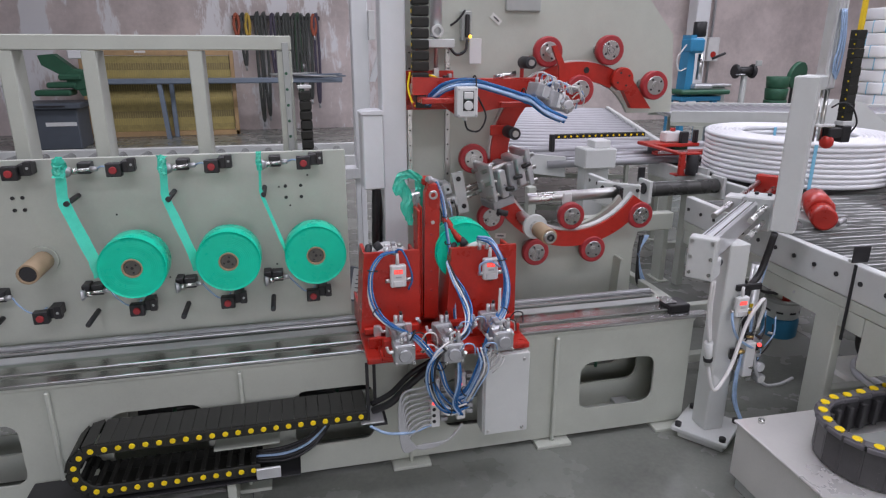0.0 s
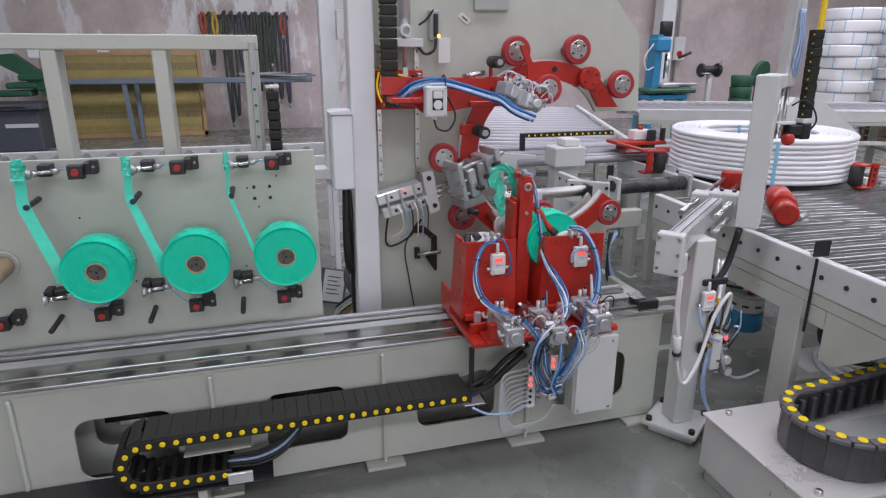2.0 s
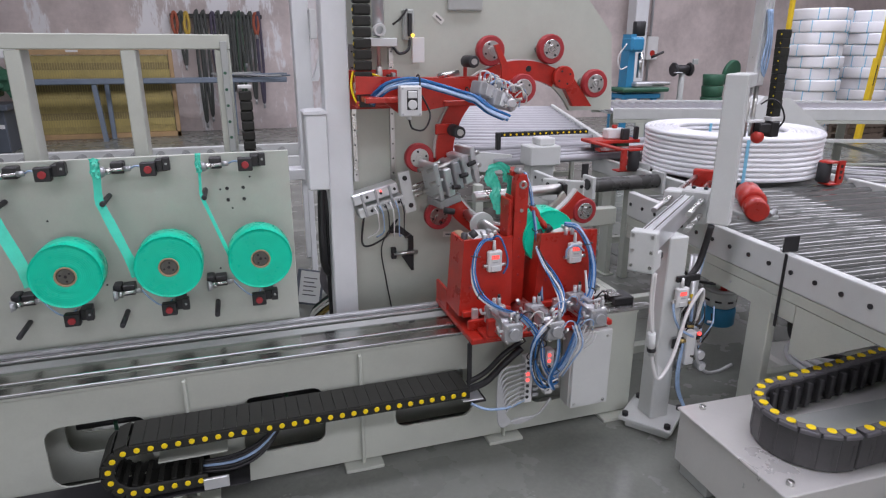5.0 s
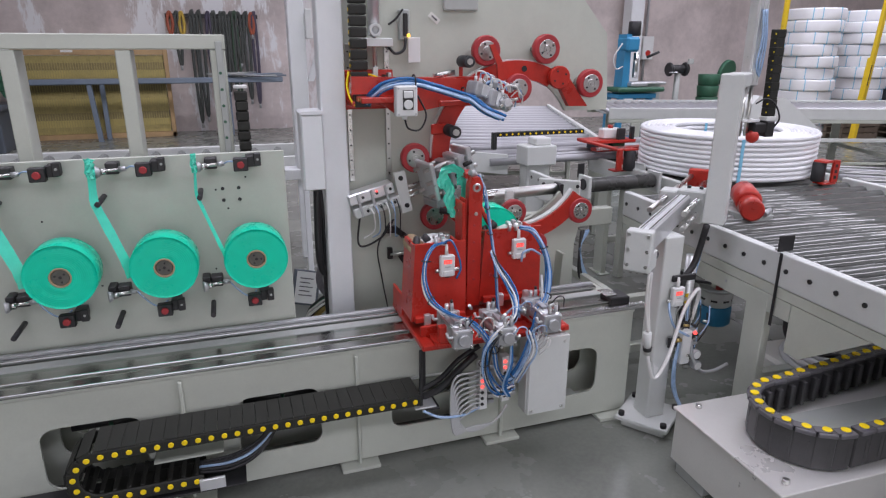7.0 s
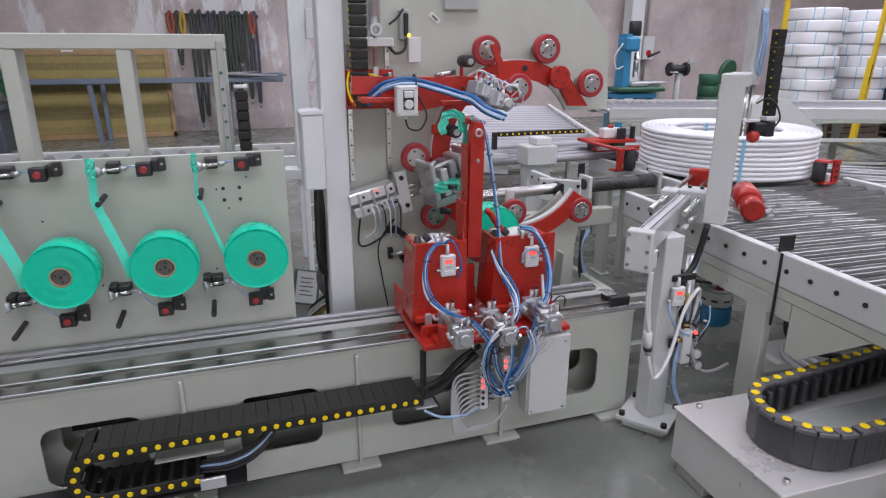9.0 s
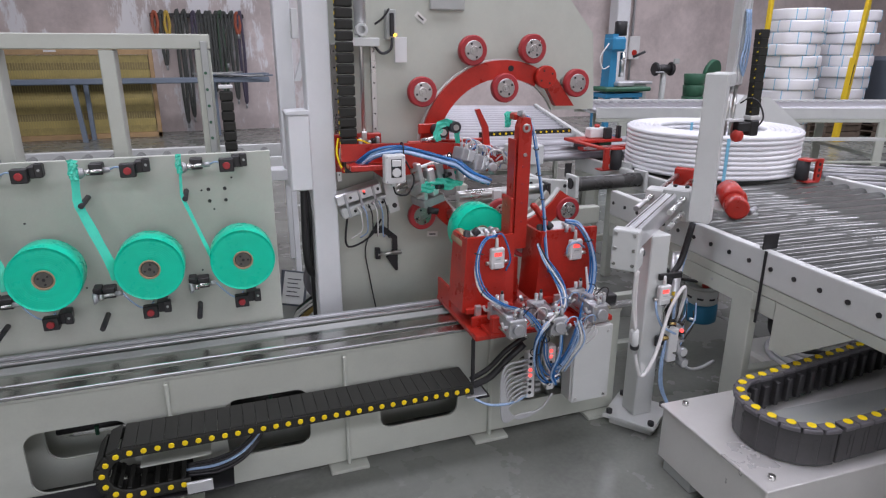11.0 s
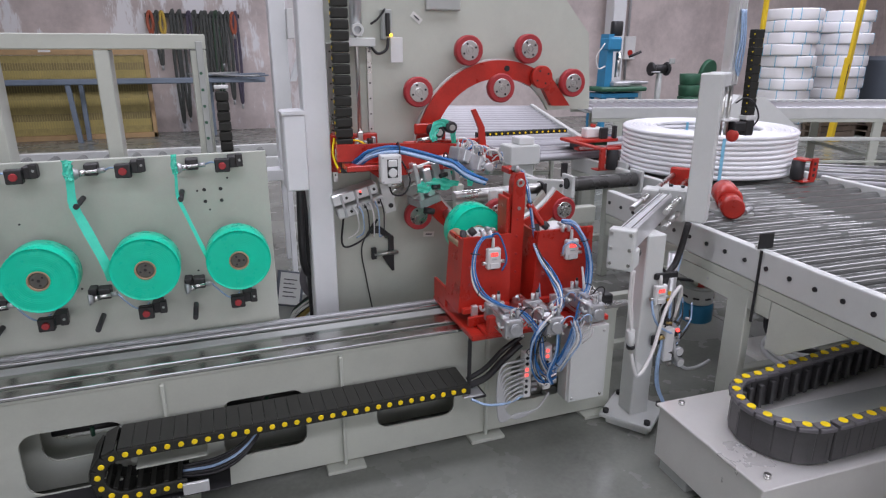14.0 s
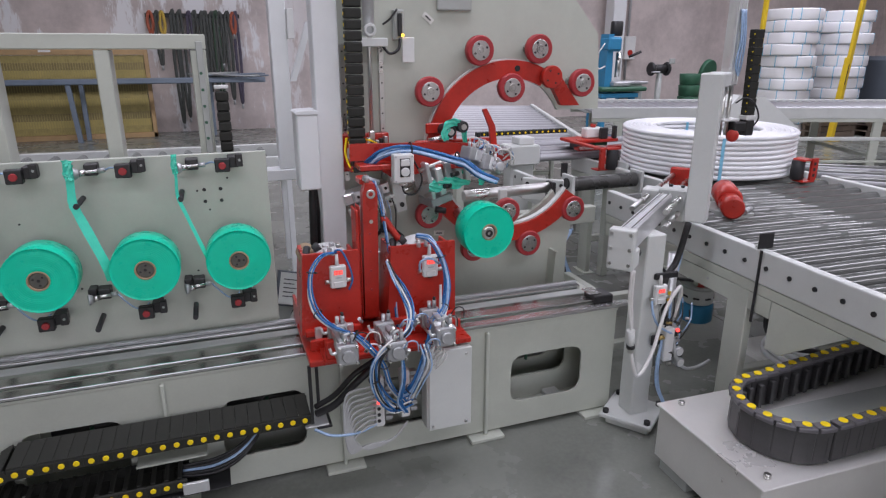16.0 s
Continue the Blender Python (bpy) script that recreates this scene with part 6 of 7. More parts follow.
    part("rod_plate", box(B(), 2.76, 2.88, 2.87, 2.95, 1.70, 1.715, .003), PLASTICWHITE, u)
    for k in range(10):
        z = 1.73 + .047 * k
        x = 2.925 - .0015 * k
        l = part("chain_link", box(B(), x, x + (.062 if k % 2 else .058), 2.87, 2.92, z, z + .0465, .003), CHAIN, u, "black chain link")
        part("link_dot", cyl(B(), (x - .002, 2.880, z + .022), (x + .001, 2.880, z + .022), .0045, 8), YELLOW, l)
    part("chain_clip", box(B(), 2.92, 2.99, 2.865, 2.925, 1.705, 1.729, .003), PLASTICWHITE, u)
    part("gripper_body", box(B(), 2.925, 2.985, 2.86, 2.93, 1.615, 1.704, .006), BLACK, u)
    part("gripper_side", box(B(), 2.84, 2.924, 2.86, 2.92, 1.64, 1.695, .006), BLACK, u)
    bm = B()
    bmesh.ops.create_uvsphere(bm, u_segments=20, v_segments=12, radius=.036, matrix=Matrix.Translation((2.85, 2.88, 1.618)))
    for f in bm.faces:
        f.smooth = True
    part("red_knob", bm, RED, u, "round red knob")
    part("thin_cable", hose(B(), [(2.86, 2.90, 1.80), (2.90, 2.87, 1.83), (2.95, 2.85, 1.80), (2.995, 2.85, 1.72), (2.99, 2.88, 1.66)], .005, 6), BLACK, u)
    for k in range(3):
        part("thin_hose", hose(B(), [(2.79 + .012 * k, 2.87, 2.3), (2.80 + .014 * k, 2.86, 2.15), (2.79 + .02 * k, 2.865, 2.02), (2.83, 2.88, 1.95)], .006, 6), BLUECLEAR, u)


push_stand()


# ---------------------------------------------------------------- steel box with the lying cable chain
def floor_box():
    b = thing("steel_box", "brushed stainless steel floor box with bolted lid", "machine cover", m=pose(2.03, 2.298, 0, 0, 0, -1.8) @ pose(-2.008, -2.30, 0))
    part("housing", box(B(), 2.020, 3.6, 1.598, 2.29, .06, .345, .006), STAINLESS, b)
    part("lid", box(B(), 2.008, 3.6, 1.585, 2.30, .346, .362, .004), STAINLESS, b)
    for y in (1.62, 2.04):
        part("foot_rail", box(B(), 2.03, 3.58, y, y + .21, 0, .0595, .004), DIMGREY, b)
    for x, y in ((2.118, 2.245), (2.086, 1.648), (2.9, 1.648)):
        part("lid_bolt", cyl(B(), (x, y, .362), (x, y, .385), .016, 12, chamfer=.004), STEEL, b)
    # dull sheet added for the dark reflection in the lid inside the chain
    part("liner", box(B(), 2.42, 3.58, 1.68, 2.06, .363, .367, 0), DIMGREY, b)
    ch = thing("lying_cable_chain", "black cable chain with yellow dots lying on its side", "cable chain")
    cx, cy, R, z0, z1 = 2.41, 1.865, .225, .368, .535
    path = [(3.49 - .085 * k, cy - R, 180) for k in range(13)]
    n = 9
    path += [(cx - R * math.sin(math.pi * (k + .5) / n), cy - R * math.cos(math.pi * (k + .5) / n), 180 - 180 * (k + .5) / n) for k in range(n)]
    path += [(cx + .04 + .085 * k, cy + R + .009 * k, 2) for k in range(14)]
    # link walls in dark grey, caps and steps in a paler grey
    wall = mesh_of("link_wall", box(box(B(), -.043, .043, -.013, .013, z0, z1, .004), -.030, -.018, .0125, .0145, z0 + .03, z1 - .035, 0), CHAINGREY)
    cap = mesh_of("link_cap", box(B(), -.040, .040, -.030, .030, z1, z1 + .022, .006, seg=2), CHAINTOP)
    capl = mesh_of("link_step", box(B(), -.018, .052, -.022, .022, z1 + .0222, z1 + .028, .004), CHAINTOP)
    dot = mesh_of("yellow_dot", cyl(B(), (0, 0, z1 + .021), (0, 0, z1 + .0315), .0195, 16, chamfer=.001), YELLOW)
    inner = mesh_of("cross_bar", box(B(), -.012, .012, -.045, -.014, z0 + .02, z1 - .02, .003), CHAINGREY)
    for x, y, a in path:
        l = new("chain_link", wall)
        l.parent = ch
        l.matrix_basis = pose(x, y, 0, 0, 0, a if a != 2 else 0)
        for nm, me in (("link_cap", cap), ("link_step", capl), ("yellow_dot", dot), ("cross_bar", inner)):
            o = new(nm, me)
            o.parent = l


floor_box()


# ---------------------------------------------------------------- transfer table behind the head
def transfer():
    t = thing("transfer_table", "grey transfer table with bright slide bars and side plates", "transfer table")
    part("side_plate", box(B(), 2.40, 2.44, 4.30, 4.80, .90, 1.11, .006), LIGHT, t)
    for k in range(4):
        part("plate_bolt", cyl(B(), (2.396, 4.36 + .13 * k, 1.06), (2.401, 4.36 + .13 * k, 1.06), .014, 8), BLACK, t)
    part("front_beam", box(B(), 1.85, 2.72, 4.0, 4.08, .82, .95, .006), GREY, t)
    part("angle_plate", box(B(), -.16, .16, -.02, .02, -.09, .08, .006, pose(2.38, 4.235, 1.06, 0, 0, -40)), LIGHT, t)
    for k in range(3):
        part("plate_bolt", cyl(B(), (2.28 + .10 * k, 4.297 - .084 * k, 1.10), (2.272 + .10 * k, 4.287 - .084 * k, 1.10), .014, 8), BLACK, t)
    for x in (1.9, 2.62, 3.4):
        part("leg", box(B(), x, x + .07, 4.85, 4.93, 0, 1.0, .005), GREY, t)
    part("leg", box(B(), 2.22, 2.30, 4.01, 4.07, 0, .819, .005), GREY, t)
    part("apron", prism(B(), [(1.55, 1.12), (2.38, 1.0), (2.38, 1.18), (1.55, 1.28)], 5.2, 5.24), LIGHT, t)
    for k, (y, z) in enumerate(((5.2, 1.12), (5.3, 1.14), (5.42, 1.15), (5.55, 1.15), (5.7, 1.16), (5.86, 1.16))):
        part("slide_bar", cyl(B(), (2.2, y, z), (4.3, y, z), .022 if k % 2 else .034, 16), ZINCPALE, t, "grey steel slide bar")
    part("control_box", box(B(), 2.42, 2.71, 4.90, 5.12, 1.12, 1.29, .01), LIGHT, t, "grey control box")
    part("box_top", box(B(), 2.52, 2.67, 4.94, 5.10, 1.291, 1.355, .008), PLASTICWHITE, t)
    part("box_post", box(B(), 2.45, 2.68, 4.96, 5.10, 0, 1.119, .008), LIGHT, t)
    part("black_roller", cyl(B(), (2.64, 4.25, 1.075), (3.24, 4.25, 1.075), .058, 24, chamfer=.008), DARKROLL, t, "dark grey rubber roller")
    part("black_roller", cyl(B(), (3.42, 4.62, 1.075), (3.9, 4.62, 1.075), .05, 24, chamfer=.008), DARKROLL, t)
    for x, y in ((2.605, 4.18), (3.245, 4.18), (3.36, 4.55)):
        part("roller_bracket", box(B(), x, x + .03, y, y + .16, .98, 1.15, .004), LIGHT, t)
    part("roller_hub", cyl(B(), (2.59, 4.25, 1.085), (2.604, 4.25, 1.085), .045, 18, chamfer=.004), BLACK, t)
    part("black_flag", box(B(), 2.60, 2.66, 4.345, 4.355, 1.12, 1.23, .003), BLACK, t)
    for k in range(6):
        part("under_tube", cyl(B(), (2.15 + .05 * k, 4.3 + .05 * k, .15), (2.15 + .05 * k, 4.3 + .05 * k, .80), .02, 12), (CAST, DIMGREY, STEEL)[k % 3], t)
    for k in range(4):
        part("cable", hose(B(), [(2.40 + .02 * k, 3.90, .82), (2.36, 3.84, .70), (2.36 + .02 * k, 3.82, .50), (2.46 + .03 * k, 3.80, .36), (2.56, 3.82, .22)], .010, 8), BLACK if k < 2 else BLUECLEAR, t)
    for z in (.10, .46):
        part("lower_frame", box(B(), 2.22, 2.74, 3.30, 3.36, z, z + .06, .004), GREY, t)
    part("frame_post", box(B(), 2.28, 2.35, 3.302, 3.358, 0, .099, .004), GREY, t)
    part("frame_post", box(B(), 2.28, 2.35, 3.302, 3.358, .161, .459, .004), GREY, t)
    part("frame_tie", box(B(), 2.36, 2.41, 3.361, 4.0, .46, .52, .004), GREY, t)
    part("grey_post", box(B(), 2.30, 2.40, 4.0, 4.09, .0, .818, .004), DIMGREY, t)
    c = thing("red_transfer_clamp", "red steel transfer clamp with dark pads on the slide bars", "clamp", "coil clamps")
    part("clamp_bridge", box(B(), 3.20, 3.74, 5.06, 5.16, 1.185, 1.215, .005), RED, c)
    part("clamp_bridge", box(B(), 3.20, 3.70, 5.17, 5.42, 1.24, 1.27, .005), RED, c)
    part("clamp_plate", box(B(), 3.17, 3.22, 4.66, 4.69, 1.085, 1.27, .004), RED, c)
    part("clamp_arm", box(B(), 3.17, 3.225, 4.691, 5.20, 1.25, 1.27, .004), RED, c)
    part("clamp_cap", box(B(), 3.221, 3.36, 4.64, 4.74, 1.256, 1.27, .003), RED, c)
    part("clamp_block", box(B(), 3.31, 3.41, 4.80, 4.90, 1.08, 1.16, .006), RED, c)
    part("clamp_riser", box(B(), 3.3, 3.42, 5.2, 5.4, 1.176, 1.239, .004), SLATE, c)
    part("clamp_riser", box(B(), 3.46, 3.60, 5.2, 5.4, 1.176, 1.239, .004), GREENPAINT, c)
    part("clamp_foot", box(B(), 3.17, 3.36, 4.70, 4.80, 1.066, 1.0795, .003), RED, c)
    part("valve_body", box(B(), 3.38, 3.58, 5.24, 5.34, 1.271, 1.37, .012), PLASTICWHITE, c, "white valve body")
    part("valve_knob", cyl(B(), (3.48, 5.29, 1.37), (3.48, 5.29, 1.40), .025, 14), RED, c)
    for x, w, z in ((3.505, .075, 1.376), (3.645, .036, 1.39)):
        part("pad", box(B(), x, x + w, 5.172, 5.22, 1.2705, z, .006), BLACK, c)
    part("pad", cyl(B(), (3.295, 4.67, 1.08), (3.295, 4.67, 1.255), .050, 20, chamfer=.006), RUBBER, c)
    part("clamp_slots", box(B(), 3.2, 3.5, 5.045, 5.059, 1.20, 1.228, .003), STEEL, c)
    # small chain lying on the table
    s = thing("small_cable_chain", "small black cable chain with yellow dots", "cable chain")
    for k in range(15):
        x = 2.40 + .062 * k
        l = part("chain_link", box(B(), x, x + .058, 5.50, 5.56, 1.30, 1.34, .005), CHAIN, s)
        part("yellow_dot", cyl(B(), (x + .03, 5.496, 1.32), (x + .03, 5.501, 1.32), .010, 8), YELLOW, l)
    part("chain_post", box(B(), 2.36, 2.398, 5.5, 5.56, 1.18, 1.34, .005), BLACK, s)


transfer()

# conveyors further back lie askew to the machine
roller_conveyor("rear_conveyor", "wide bright roller table behind the coiling machine", pose(3.30, 11.3, 0, 0, 0, -20), 5.2, 2.35, 1.10, pitch=.30, r=.045, roller_mat=ZINCPALE, bolts=False, leg_every=2.0)
cross = roller_conveyor("cross_conveyor", "long grey roller conveyor crossing the hall", pose(6.05, 9.3, 0, 0, 0, 70.5), 11.0, 1.75, 1.12, pitch=.16, r=.04, roller_mat=ZINCPALE, bolts=False, leg_every=2.2)
part("lower_rail", box(B(), -.06, -.005, -10.9, -.2, .60, .66, .006), LIGHT, cross)
part("lower_rail", box(B(), -.06, -.005, -10.9, -.2, .22, .26, .006), GREY, cross)
roller_conveyor("left_conveyor", "white roller conveyor behind the tape rack", pose(.80, 7.25, 0, 0, 0, -91.5), 5.4, .85, 1.05, pitch=.25, r=.045, bolts=False, leg_every=1.6)


def chute():
    c = thing("white_hood", "white folded sheet hood on the crossing conveyor", "sheet hood")
    part("hood", prism(B(), [(5.55, 1.0), (6.76, 1.0), (6.72, 1.17), (6.12, 1.555), (5.74, 1.59), (5.60, 1.45)], 5.8, 6.25), LIGHT, c)
    part("seam", box(B(), 5.55, 6.76, 5.78, 5.799, .97, 1.0, .004), DIMGREY, c)
    for x in (5.6, 6.64):
        part("leg", box(B(), x, x + .08, 5.95, 6.03, 0, .999, .004), LIGHT, c)


chute()
g = thing("left_stand", "white steel frame stand beside the roller conveyor", "steel stand")
for x in (.62, .98):
    part("leg", box(B(), x, x + .05, 5.9, 5.95, 0, .95, .004), WHITE, g)
    part("leg", box(B(), x, x + .05, 6.4, 6.45, 0, .95, .004), WHITE, g)
part("rail", box(B(), .60, 1.05, 5.89, 5.96, .951, 1.0, .004), WHITE, g)
part("rail", box(B(), .60, 1.05, 6.39, 6.46, .951, 1.0, .004), WHITE, g)
part("rung", box(B(), .62, .67, 5.961, 6.389, .951, 1.0, .004), WHITE, g)
part("rung", box(B(), .98, 1.03, 5.961, 6.389, .951, 1.0, .004), WHITE, g)


# ---------------------------------------------------------------- along the far wall
def far_left():
    s = thing("band_saw", "green band saw with a grey cabinet base", "band saw")
    part("cabinet", box(B(), -5.36, -4.42, 15.2, 16.1, .0, .86, .02), SLATE, s, "slate grey cabinet")
    part("tray", box(B(), -5.48, -4.32, 15.1, 16.2, .861, .98, .02), SLATE, s)
    part("slot", box(B(), -5.15, -4.6, 15.095, 15.12, .90, .935, 0), BLACK, s)
    part("name_plate", box(B(), -5.05, -4.45, 15.185, 15.2, .50, .58, 0), PLASTICWHITE, s, "pale name plate")
    for k in range(3):
        z = 1.12 + .16 * k
        part("vice", box(B(), -5.2 + .25 * k, -4.5 + .12 * k, 15.3, 15.8, z, z + .12, .03), GREENPAINT, s)
    part("saw_bow", prism(B(), [(-5.05, 1.95), (-4.75, 1.98), (-4.2, 1.5), (-4.1, 1.15), (-4.3, 1.1), (-4.45, 1.42), (-5.0, 1.75)], 15.4, 15.7), GREENPAINT, s)
    part("saw_wheel", cyl(B(), (-4.35, 15.38, 1.45), (-4.35, 15.72, 1.45), .22, 24, chamfer=.02), GREENPAINT, s)
    part("control_panel", box(B(), -4.45, -4.05, 15.3, 15.45, 1.88, 2.06, .02), PLASTICWHITE, s)
    part("panel_post", box(B(), -4.12, -4.05, 15.35, 15.42, .981, 1.879, .01), DIMGREY, s)
    part("side_rest", box(B(), -5.85, -5.45, 15.2, 15.4, 1.33, 1.42, .02), LIGHT, s)
    part("rest_post", box(B(), -5.68, -5.6, 15.25, 15.35, 0, 1.329, .01), DIMGREY, s)
    t = thing("saw_table", "long blue-grey steel feed table of the saw", "feed table")
    part("beam", box(B(), -4.4, 1.36, 16.45, 16.6, 1.29, 1.42, .02), STEELBLUE, t)
    part("beam", box(B(), -4.4, 1.0, 16.85, 17.0, 1.29, 1.40, .02), STEELBLUE, t)
    for x in (-2.9, -.1):
        part("leg", prism(B(), [(x, 0), (x + .1, 0), (x + .02, 1.289), (x - .08, 1.289)], 16.48, 16.58), STEELBLUE, t)
        part("leg", box(B(), x + .12, x + .22, 16.86, 16.96, 0, 1.289, .01), STEELBLUE, t)
    rnd = random.Random(6)
    b = thing("steel_rods", "loose steel rods lying on the feed table", "steel rods")
    for k in range(16):
        x0 = rnd.uniform(-.5, .3)
        part("rod", cyl(B(), (x0, 16.4 + .035 * k, 1.44 + rnd.uniform(0, .05)), (x0 + rnd.uniform(.8, 1.4), 16.4 + .035 * k + rnd.uniform(-.1, .1), 1.44 + rnd.uniform(0, .08)), .02, 8), (CAST, STEELBLUE, DIMGREY)[k % 3], b)
    p = thing("mesh_crate", "timber crate of stacked yellow wire mesh panels", "crate")
    x0, x1, y0, y1 = -4.75, -1.25, 17.1, 17.85
    for x in (x0, x1 - .09):
        part("post", box(B(), x, x + .09, y0 - .03, y0 + .06, .0, 2.05, .008), WOOD, p)
    part("skid", box(B(), x0, x1, y0 - .03, y0 + .1, .0, .12, .008), WOOD, p)
    part("top_rail", box(B(), x0 + .091, x1 - .091, y0 - .03, y0 + .06, 1.93, 2.05, .008), WOOD, p)
    # packs differ in tone; the darkest carry painted shade
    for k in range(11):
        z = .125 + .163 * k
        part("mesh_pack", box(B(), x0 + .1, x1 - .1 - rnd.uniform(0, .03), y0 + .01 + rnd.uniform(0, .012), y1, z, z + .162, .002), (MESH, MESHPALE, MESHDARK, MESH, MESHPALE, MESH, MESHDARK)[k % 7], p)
    wire = mesh_of("wire", box(B(), -.006, .006, y0 - .012, y0 + .004, .14, 1.92, 0), MESH)
    for k in range(60):
        o = new("wire", wire)
        o.parent = p
        o.matrix_basis = pose(x0 + .15 + .0545 * k, 0, 0)
    for x in (-3.5, -2.3):
        part("tag", box(B(), x, x + .25, y0 - .035, y0 - .031, 1.99, 2.04, 0), PAPER, p)
    r = thing("sling_rack", "black wall rack hung with dark lifting slings", "sling rack")
    part("rail", box(B(), -1.25, .95, 17.82, 17.9, 2.80, 2.90, .01), BLACK, r)
    for x in (-1.2, .85):
        part("stay", box(B(), x, x + .06, 17.9, 18.0, 2.78, 2.88, .005), BLACK, r)
    for k in (0, 1, 2, 4, 5, 7, 8, 9, 10, 11, 12, 13, 14, 15, 16):
        x = -1.12 + .125 * k + rnd.uniform(-.05, .05)
        ln = (2.2, 1.5, 2.4, 2.0, 2.6, 2.3)[k % 6] * rnd.uniform(.7, 1.1)
        mat = (WEB, WEB, WEB, WEBGREEN, WEB, WEB, WEB, WEBVIOLET, WEB)[k % 9]
        if k in (0, 15):
            mat, ln = WEBRED, .45
        if k == 2:
            mat, ln = WEBYELLOW, .5
        w = .03 + .012 * rnd.random()
        part("sling", hose(B(), [(x - w, 17.78, 2.86), (x - w - .02, 17.76, 2.86 - ln * .5), (x, 17.75, 2.86 - ln), (x + w + .02, 17.76, 2.86 - ln * .5), (x + w, 17.78, 2.86), (x, 17.77, 2.93), (x - w, 17.78, 2.86)], .04, 6, 5), mat, r, {WEBRED: "red sling", WEBYELLOW: "yellow sling", WEBGREEN: "green sling", WEBVIOLET: "violet sling"}.get(mat, ""))
        part("sling_hook", cyl(B(), (x, 17.74, 2.86 - ln - .1), (x, 17.74, 2.86 - ln + .02), .03, 8), CAST, r)


far_left()


def far_right():
    d = thing("drill_press", "blue pillar drill press on a blue stand", "drill press")
    x, y = 8.9, 13.0
    part("stand", box(B(), x - .45, x + .55, y - .35, y + .35, .0, .06, .01), BLUEPAINT, d)
    for a in (-.4, .38):
        part("stand_leg", box(B(), x + a, x + a + .12, y - .3, y - .18, .061, 1.0, .01), BLUEPAINT, d)
        part("stand_leg", box(B(), x + a, x + a + .12, y + .2, y + .32, .061, 1.0, .01), BLUEPAINT, d)
    part("stand_top", box(B(), x - .45, x + .55, y - .35, y + .35, 1.001, 1.10, .01), BLUEPAINT, d)
    part("table", box(B(), x - .5, x + .75, y - .4, y + .3, 1.14, 1.24, .03), GREENPAINT, d)
    part("vice", box(B(), x - .1, x + .35, y - .3, y + .1, 1.241, 1.36, .03), CAST, d)
    part("pillar", prism(B(), [(x - .26, 1.1), (x - .06, 1.1), (x - .08, 2.4), (x - .22, 2.4)], y - .12, y + .2), BLUEPAINT, d)
    part("drill_head", box(B(), x - .25, x + .10, y - .22, y + .22, 2.02, 2.34, .05), BLUEPAINT, d)
    part("motor", cyl(B(), (x + .05, y, 2.36), (x + .05, y, 2.68), .14, 20, chamfer=.02), BLACK, d)
    part("quill", cyl(B(), (x + .12, y - .05, 1.45), (x + .12, y - .05, 2.0), .06, 16), STEEL, d)
    part("feed_lever", cyl(B(), (x + .3, y - .2, 1.9), (x + .55, y - .3, 2.02), .03, 8), BLACK, d)
    part("hose", hose(B(), [(x - .3, y - .1, 2.2), (x - .5, y - .1, 1.9), (x - .42, y - .1, 1.65), (x - .25, y - .1, 1.7)], .015, 6), WHITEHOSE, d)
    c = thing("hall_column", "white steel hall column with a switch box", "column")
    part("shaft", box(B(), 11.75, 12.2, 17.3, 17.75, 0, HALL[4], .02), WHITE, c)
    part("conduit", cyl(B(), (12.75, 17.9, .0), (12.75, 17.9, HALL[4]), .04, 10), CAST, c)
    part("switch_box", box(B(), 12.55, 12.95, 17.72, 17.85, 1.75, 2.45, .02), PLASTICWHITE, c, "grey wall switch box")
    part("switch_red", cyl(B(), (12.75, 17.70, 1.95), (12.75, 17.72, 1.95), .09, 16), RED, c, "red rotary switch")
    b = thing("bench_grinder", "black double bench grinder on a grey pedestal", "bench grinder")
    part("pedestal", cyl(B(), (10.25, 13, 0), (10.25, 13, 1.53), .07, 14), DIMGREY, b)
    part("body", cyl(B(), (10.05, 13, 1.62), (10.42, 13, 1.62), .105, 18, chamfer=.03), BLACK, b)
    part("tool_rest", box(B(), 9.93, 10.12, 12.80, 12.90, 1.54, 1.57, .01), CAST, b)
    part("eye_shield", box(B(), 10.38, 10.52, 12.80, 12.86, 1.74, 1.86, .01), DIMGREY, b)
    part("pedestal_foot", box(B(), 10.05, 10.45, 12.8, 13.2, 0, .04, .01), DIMGREY, b)
    for a in (9.96, 10.40):
        part("wheel_guard", cyl(B(), (a, 13, 1.62), (a + .09, 13, 1.62), .16, 20, chamfer=.03), BLACK, b)
    v = thing("grey_cabinet", "grey steel machine block beside the drill press", "machine block")
    part("body", box(B(), 9.3, 9.75, 12.9, 13.3, 0, 1.28, .03), DIMGREY, v)
    part("top", box(B(), 9.2, 9.85, 12.85, 13.35, 1.281, 1.35, .02), CAST, v)
    e = thing("green_bins", "stacked round green plastic bins", "plastic bins")
    for k in range(4):
        part("bin", cyl(B(), (11.35, 13.2, .42 + .27 * k), (11.35, 13.2, .68 + .27 * k), .24, 24, .26, .01), GREENPAINT, e)
    part("bin", cyl(B(), (11.35, 13.2, .0), (11.35, 13.2, .419), .22, 24, .24, .01), GREENPAINT, e)
    part("lid", cyl(B(), (12.05, 13.35, 1.5), (12.02, 13.45, 1.52), .32, 24, chamfer=.01), GREENPAINT, e)
    part("lid_post", box(B(), 12.0, 12.1, 13.46, 13.52, 0, 1.5, .01), BLACK, e)
    # stacks of wrapped pipe coils
    rnd = random.Random(2)
    m0 = None
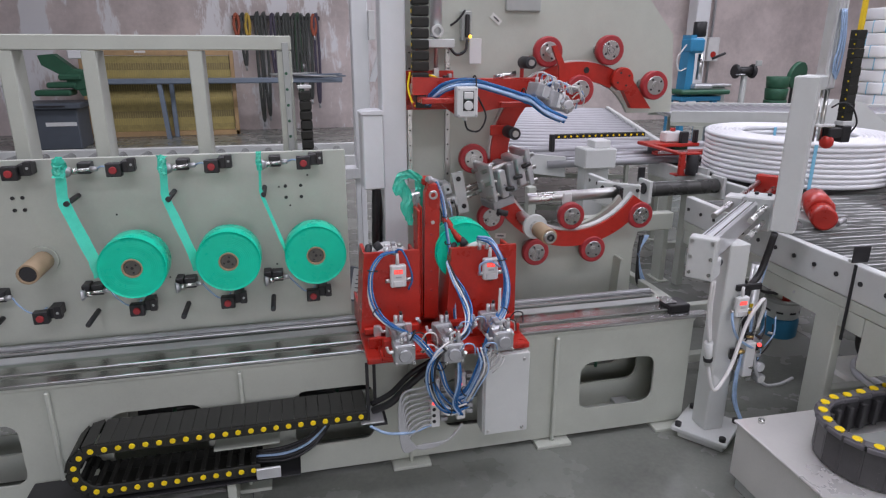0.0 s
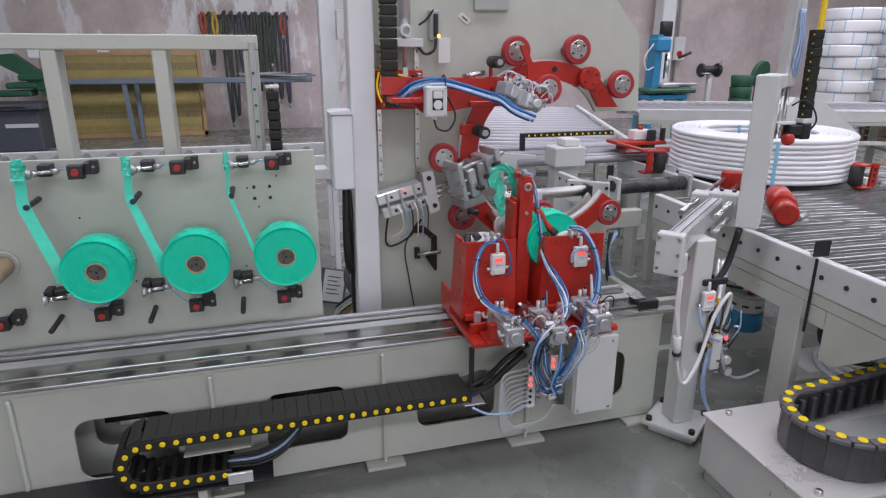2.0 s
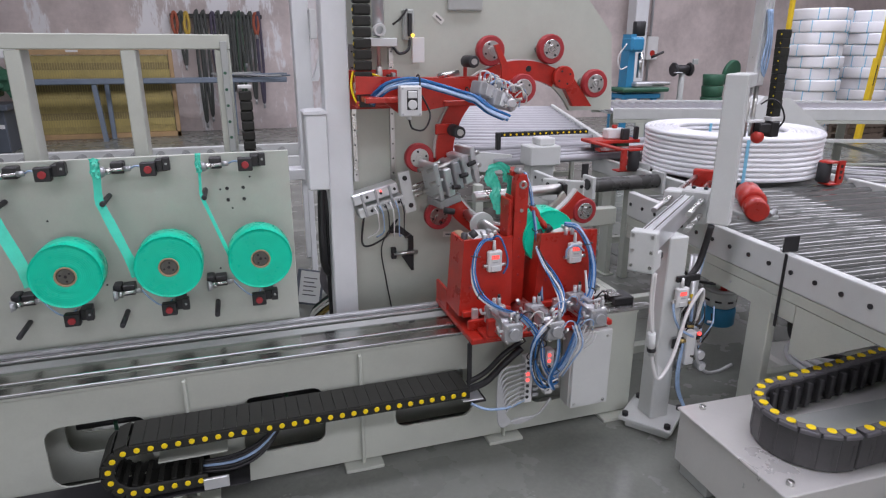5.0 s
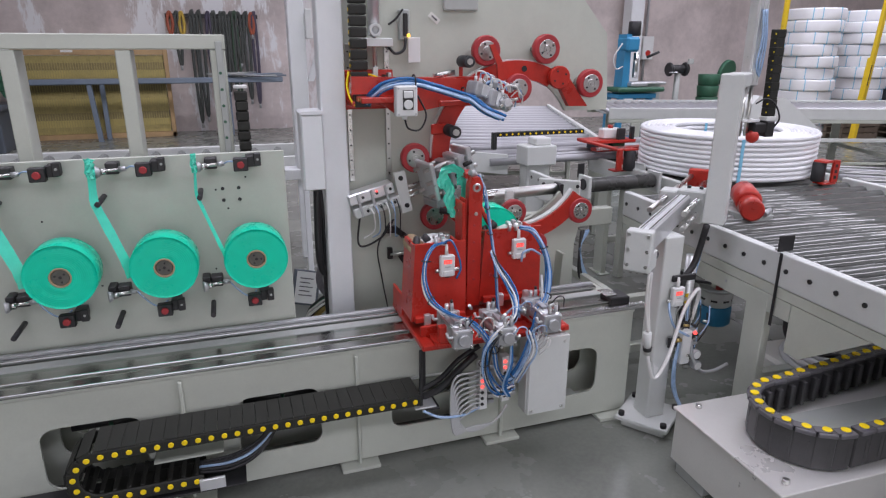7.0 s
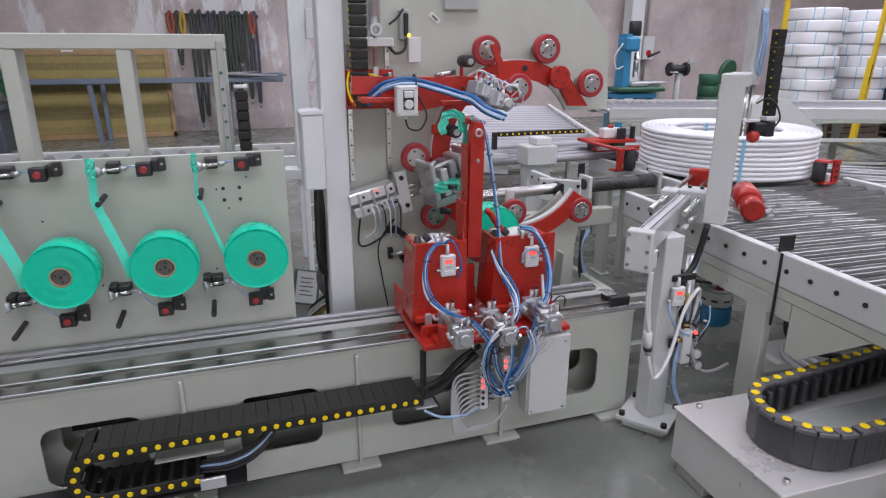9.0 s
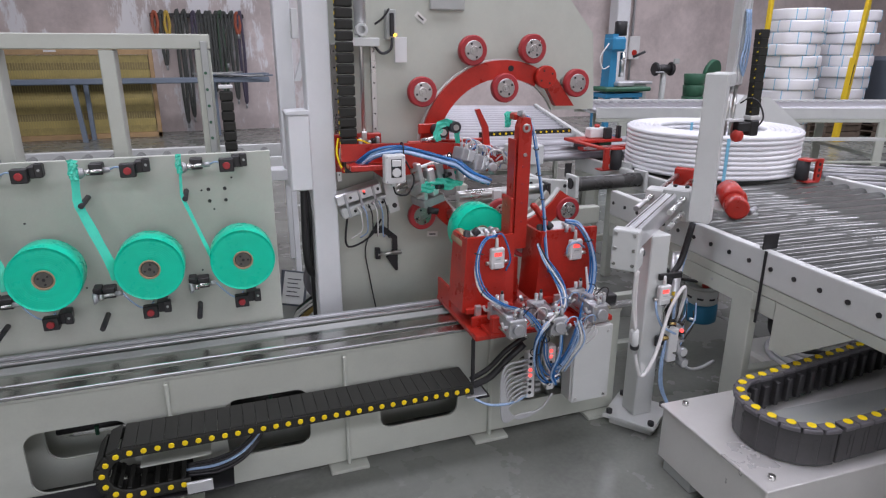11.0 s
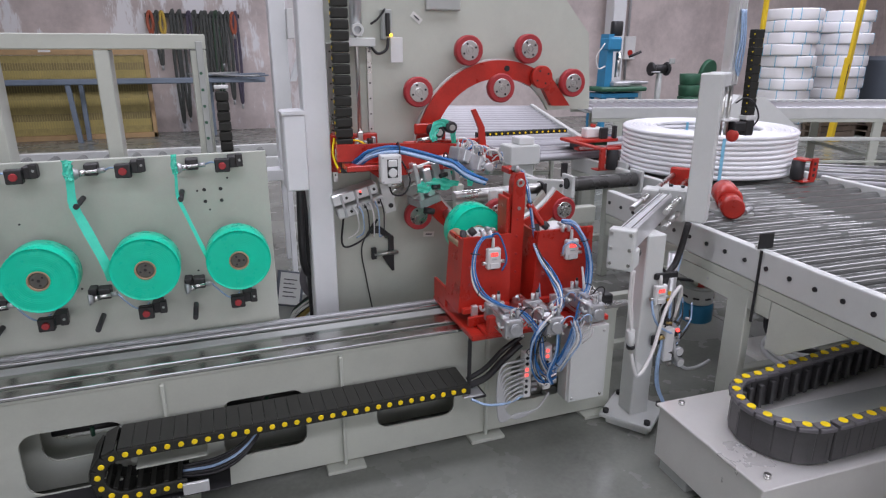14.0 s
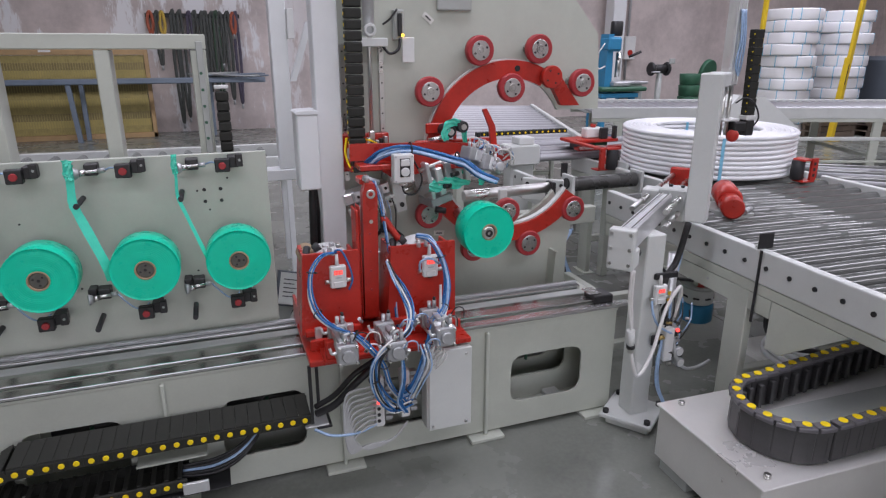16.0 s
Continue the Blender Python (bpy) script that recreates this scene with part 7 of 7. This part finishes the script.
    for sx, sy, n in ((13.72, 12.6, 11), (15.72, 12.75, 11)):
        for k in range(n):
            st = thing("wrapped_coil", "white wrapped pipe coil with blue straps in a stack", "pipe coil", "stacked pipe coils", m=pose(sx + rnd.uniform(-.05, .05), sy + rnd.uniform(-.05, .05), .02 + .272 * k, 0, 0, rnd.uniform(0, 360)))
            if m0 is None:
                bm = B()
                seg = 48
                prof = [(.32, .008), (.60, .004)] + [(.628 + .012 * math.cos(a), .136 + .128 * math.sin(a)) for a in np.linspace(-1.25, 1.25, 7)] + [(.60, .268), (.32, .262)]
                rings = [[bm.verts.new((r * math.cos(2 * math.pi * q / seg), r * math.sin(2 * math.pi * q / seg), z)) for q in range(seg)] for r, z in prof]
                for i in range(len(rings)):
                    u, w = rings[i], rings[(i + 1) % len(rings)]
                    for q in range(seg):
                        f = bm.faces.new((u[q], u[(q + 1) % seg], w[(q + 1) % seg], w[q]))
                        f.smooth = True
                bmesh.ops.recalc_face_normals(bm, faces=bm.faces)
                m0 = mesh_of("wrap", bm, PIPE)
                m1 = mesh_of("strap", box(B(), .31, .6415, -.010, .010, .002, .270, .003), STRAP)
            o = new("wrap", m0)
            o.parent = st
            for a in range(8):
                o = new("strap", m1)
                o.parent = st
                o.matrix_basis = pose(0, 0, 0, 0, 0, 45 * a + rnd.uniform(-16, 16))
    for i, (px, py, lean) in enumerate(((12.42, 12.2, 0), (13.78, 11.0, 4))):
        yp = thing("yellow_post", "yellow painted steel safety post", "safety post", "safety posts")
        m = pose(px, py, 0, 0, lean, 0)
        part("shaft", box(B(), .02, .12, .02, .11, .02, 4.0, .01, m), YELLOWPAINT, yp)
        part("cuff", box(B(), -.02, .019, -.01, .13, .02, 1.9, .01, m), YELLOWPAINT, yp)
        part("plug", box(B(), -.012, .012, -.014, -.0105, 1.3, 1.75, 0, m), BLACK, yp)
        part("floor_plate", box(B(), px - .1, px + .22, py - .08, py + .22, 0, .02, .004), YELLOWPAINT, yp)
    # more pallets added and stacked to darken the floor by the cross conveyor
    for px, py, pz in ((13.9, 11.4, 0), (13.95, 11.45, .15), (13.92, 11.4, .30), (15.3, 11.2, 0), (15.33, 11.2, .15), (15.28, 11.22, .30), (15.3, 11.2, .45), (16.75, 10.3, 0), (16.75, 10.3, .15)):
        pl = thing("wooden_pallet", "brown worn wooden pallet, darkened for the conveyor's shade", "pallet", "pallets")
        for i in range(7):
            part("board", box(B(), px + .172 * i, px + .172 * i + .12, py, py + 1.0, pz + .115, pz + .137, .003), SHADEWOOD, pl)
        for i in range(3):
            part("bearer", box(B(), px, px + 1.15, py + .45 * i, py + .45 * i + .1, pz + .001, pz + .1145, .003), SHADEWOOD, pl)
    k = thing("dark_machine", "dark slate covered machine near the wall", "machine")
    part("body", box(B(), 16.6, 18.6, 11.4, 13.0, 0, 1.9, .1), SLATE, k)
    part("bridge", box(B(), 16.3, 18.9, 11.3, 11.5, 2.0, 2.2, .02), DIMGREY, k)
    part("stay", box(B(), 16.4, 16.6, 11.3, 11.399, 0, 2.0, .02), DIMGREY, k)


far_right()


# ---------------------------------------------------------------- everything that moves
def motions():
    fine = sorted({round(.125 * k, 3) for k in range(129)} | {r[0] for r in CARRIAGE})
    for ob, where, rows in MOVERS:
        times = [r[0] for r in rows] if rows else fine
        walk(ob, [(t, where(t)) for t in times])


motions()
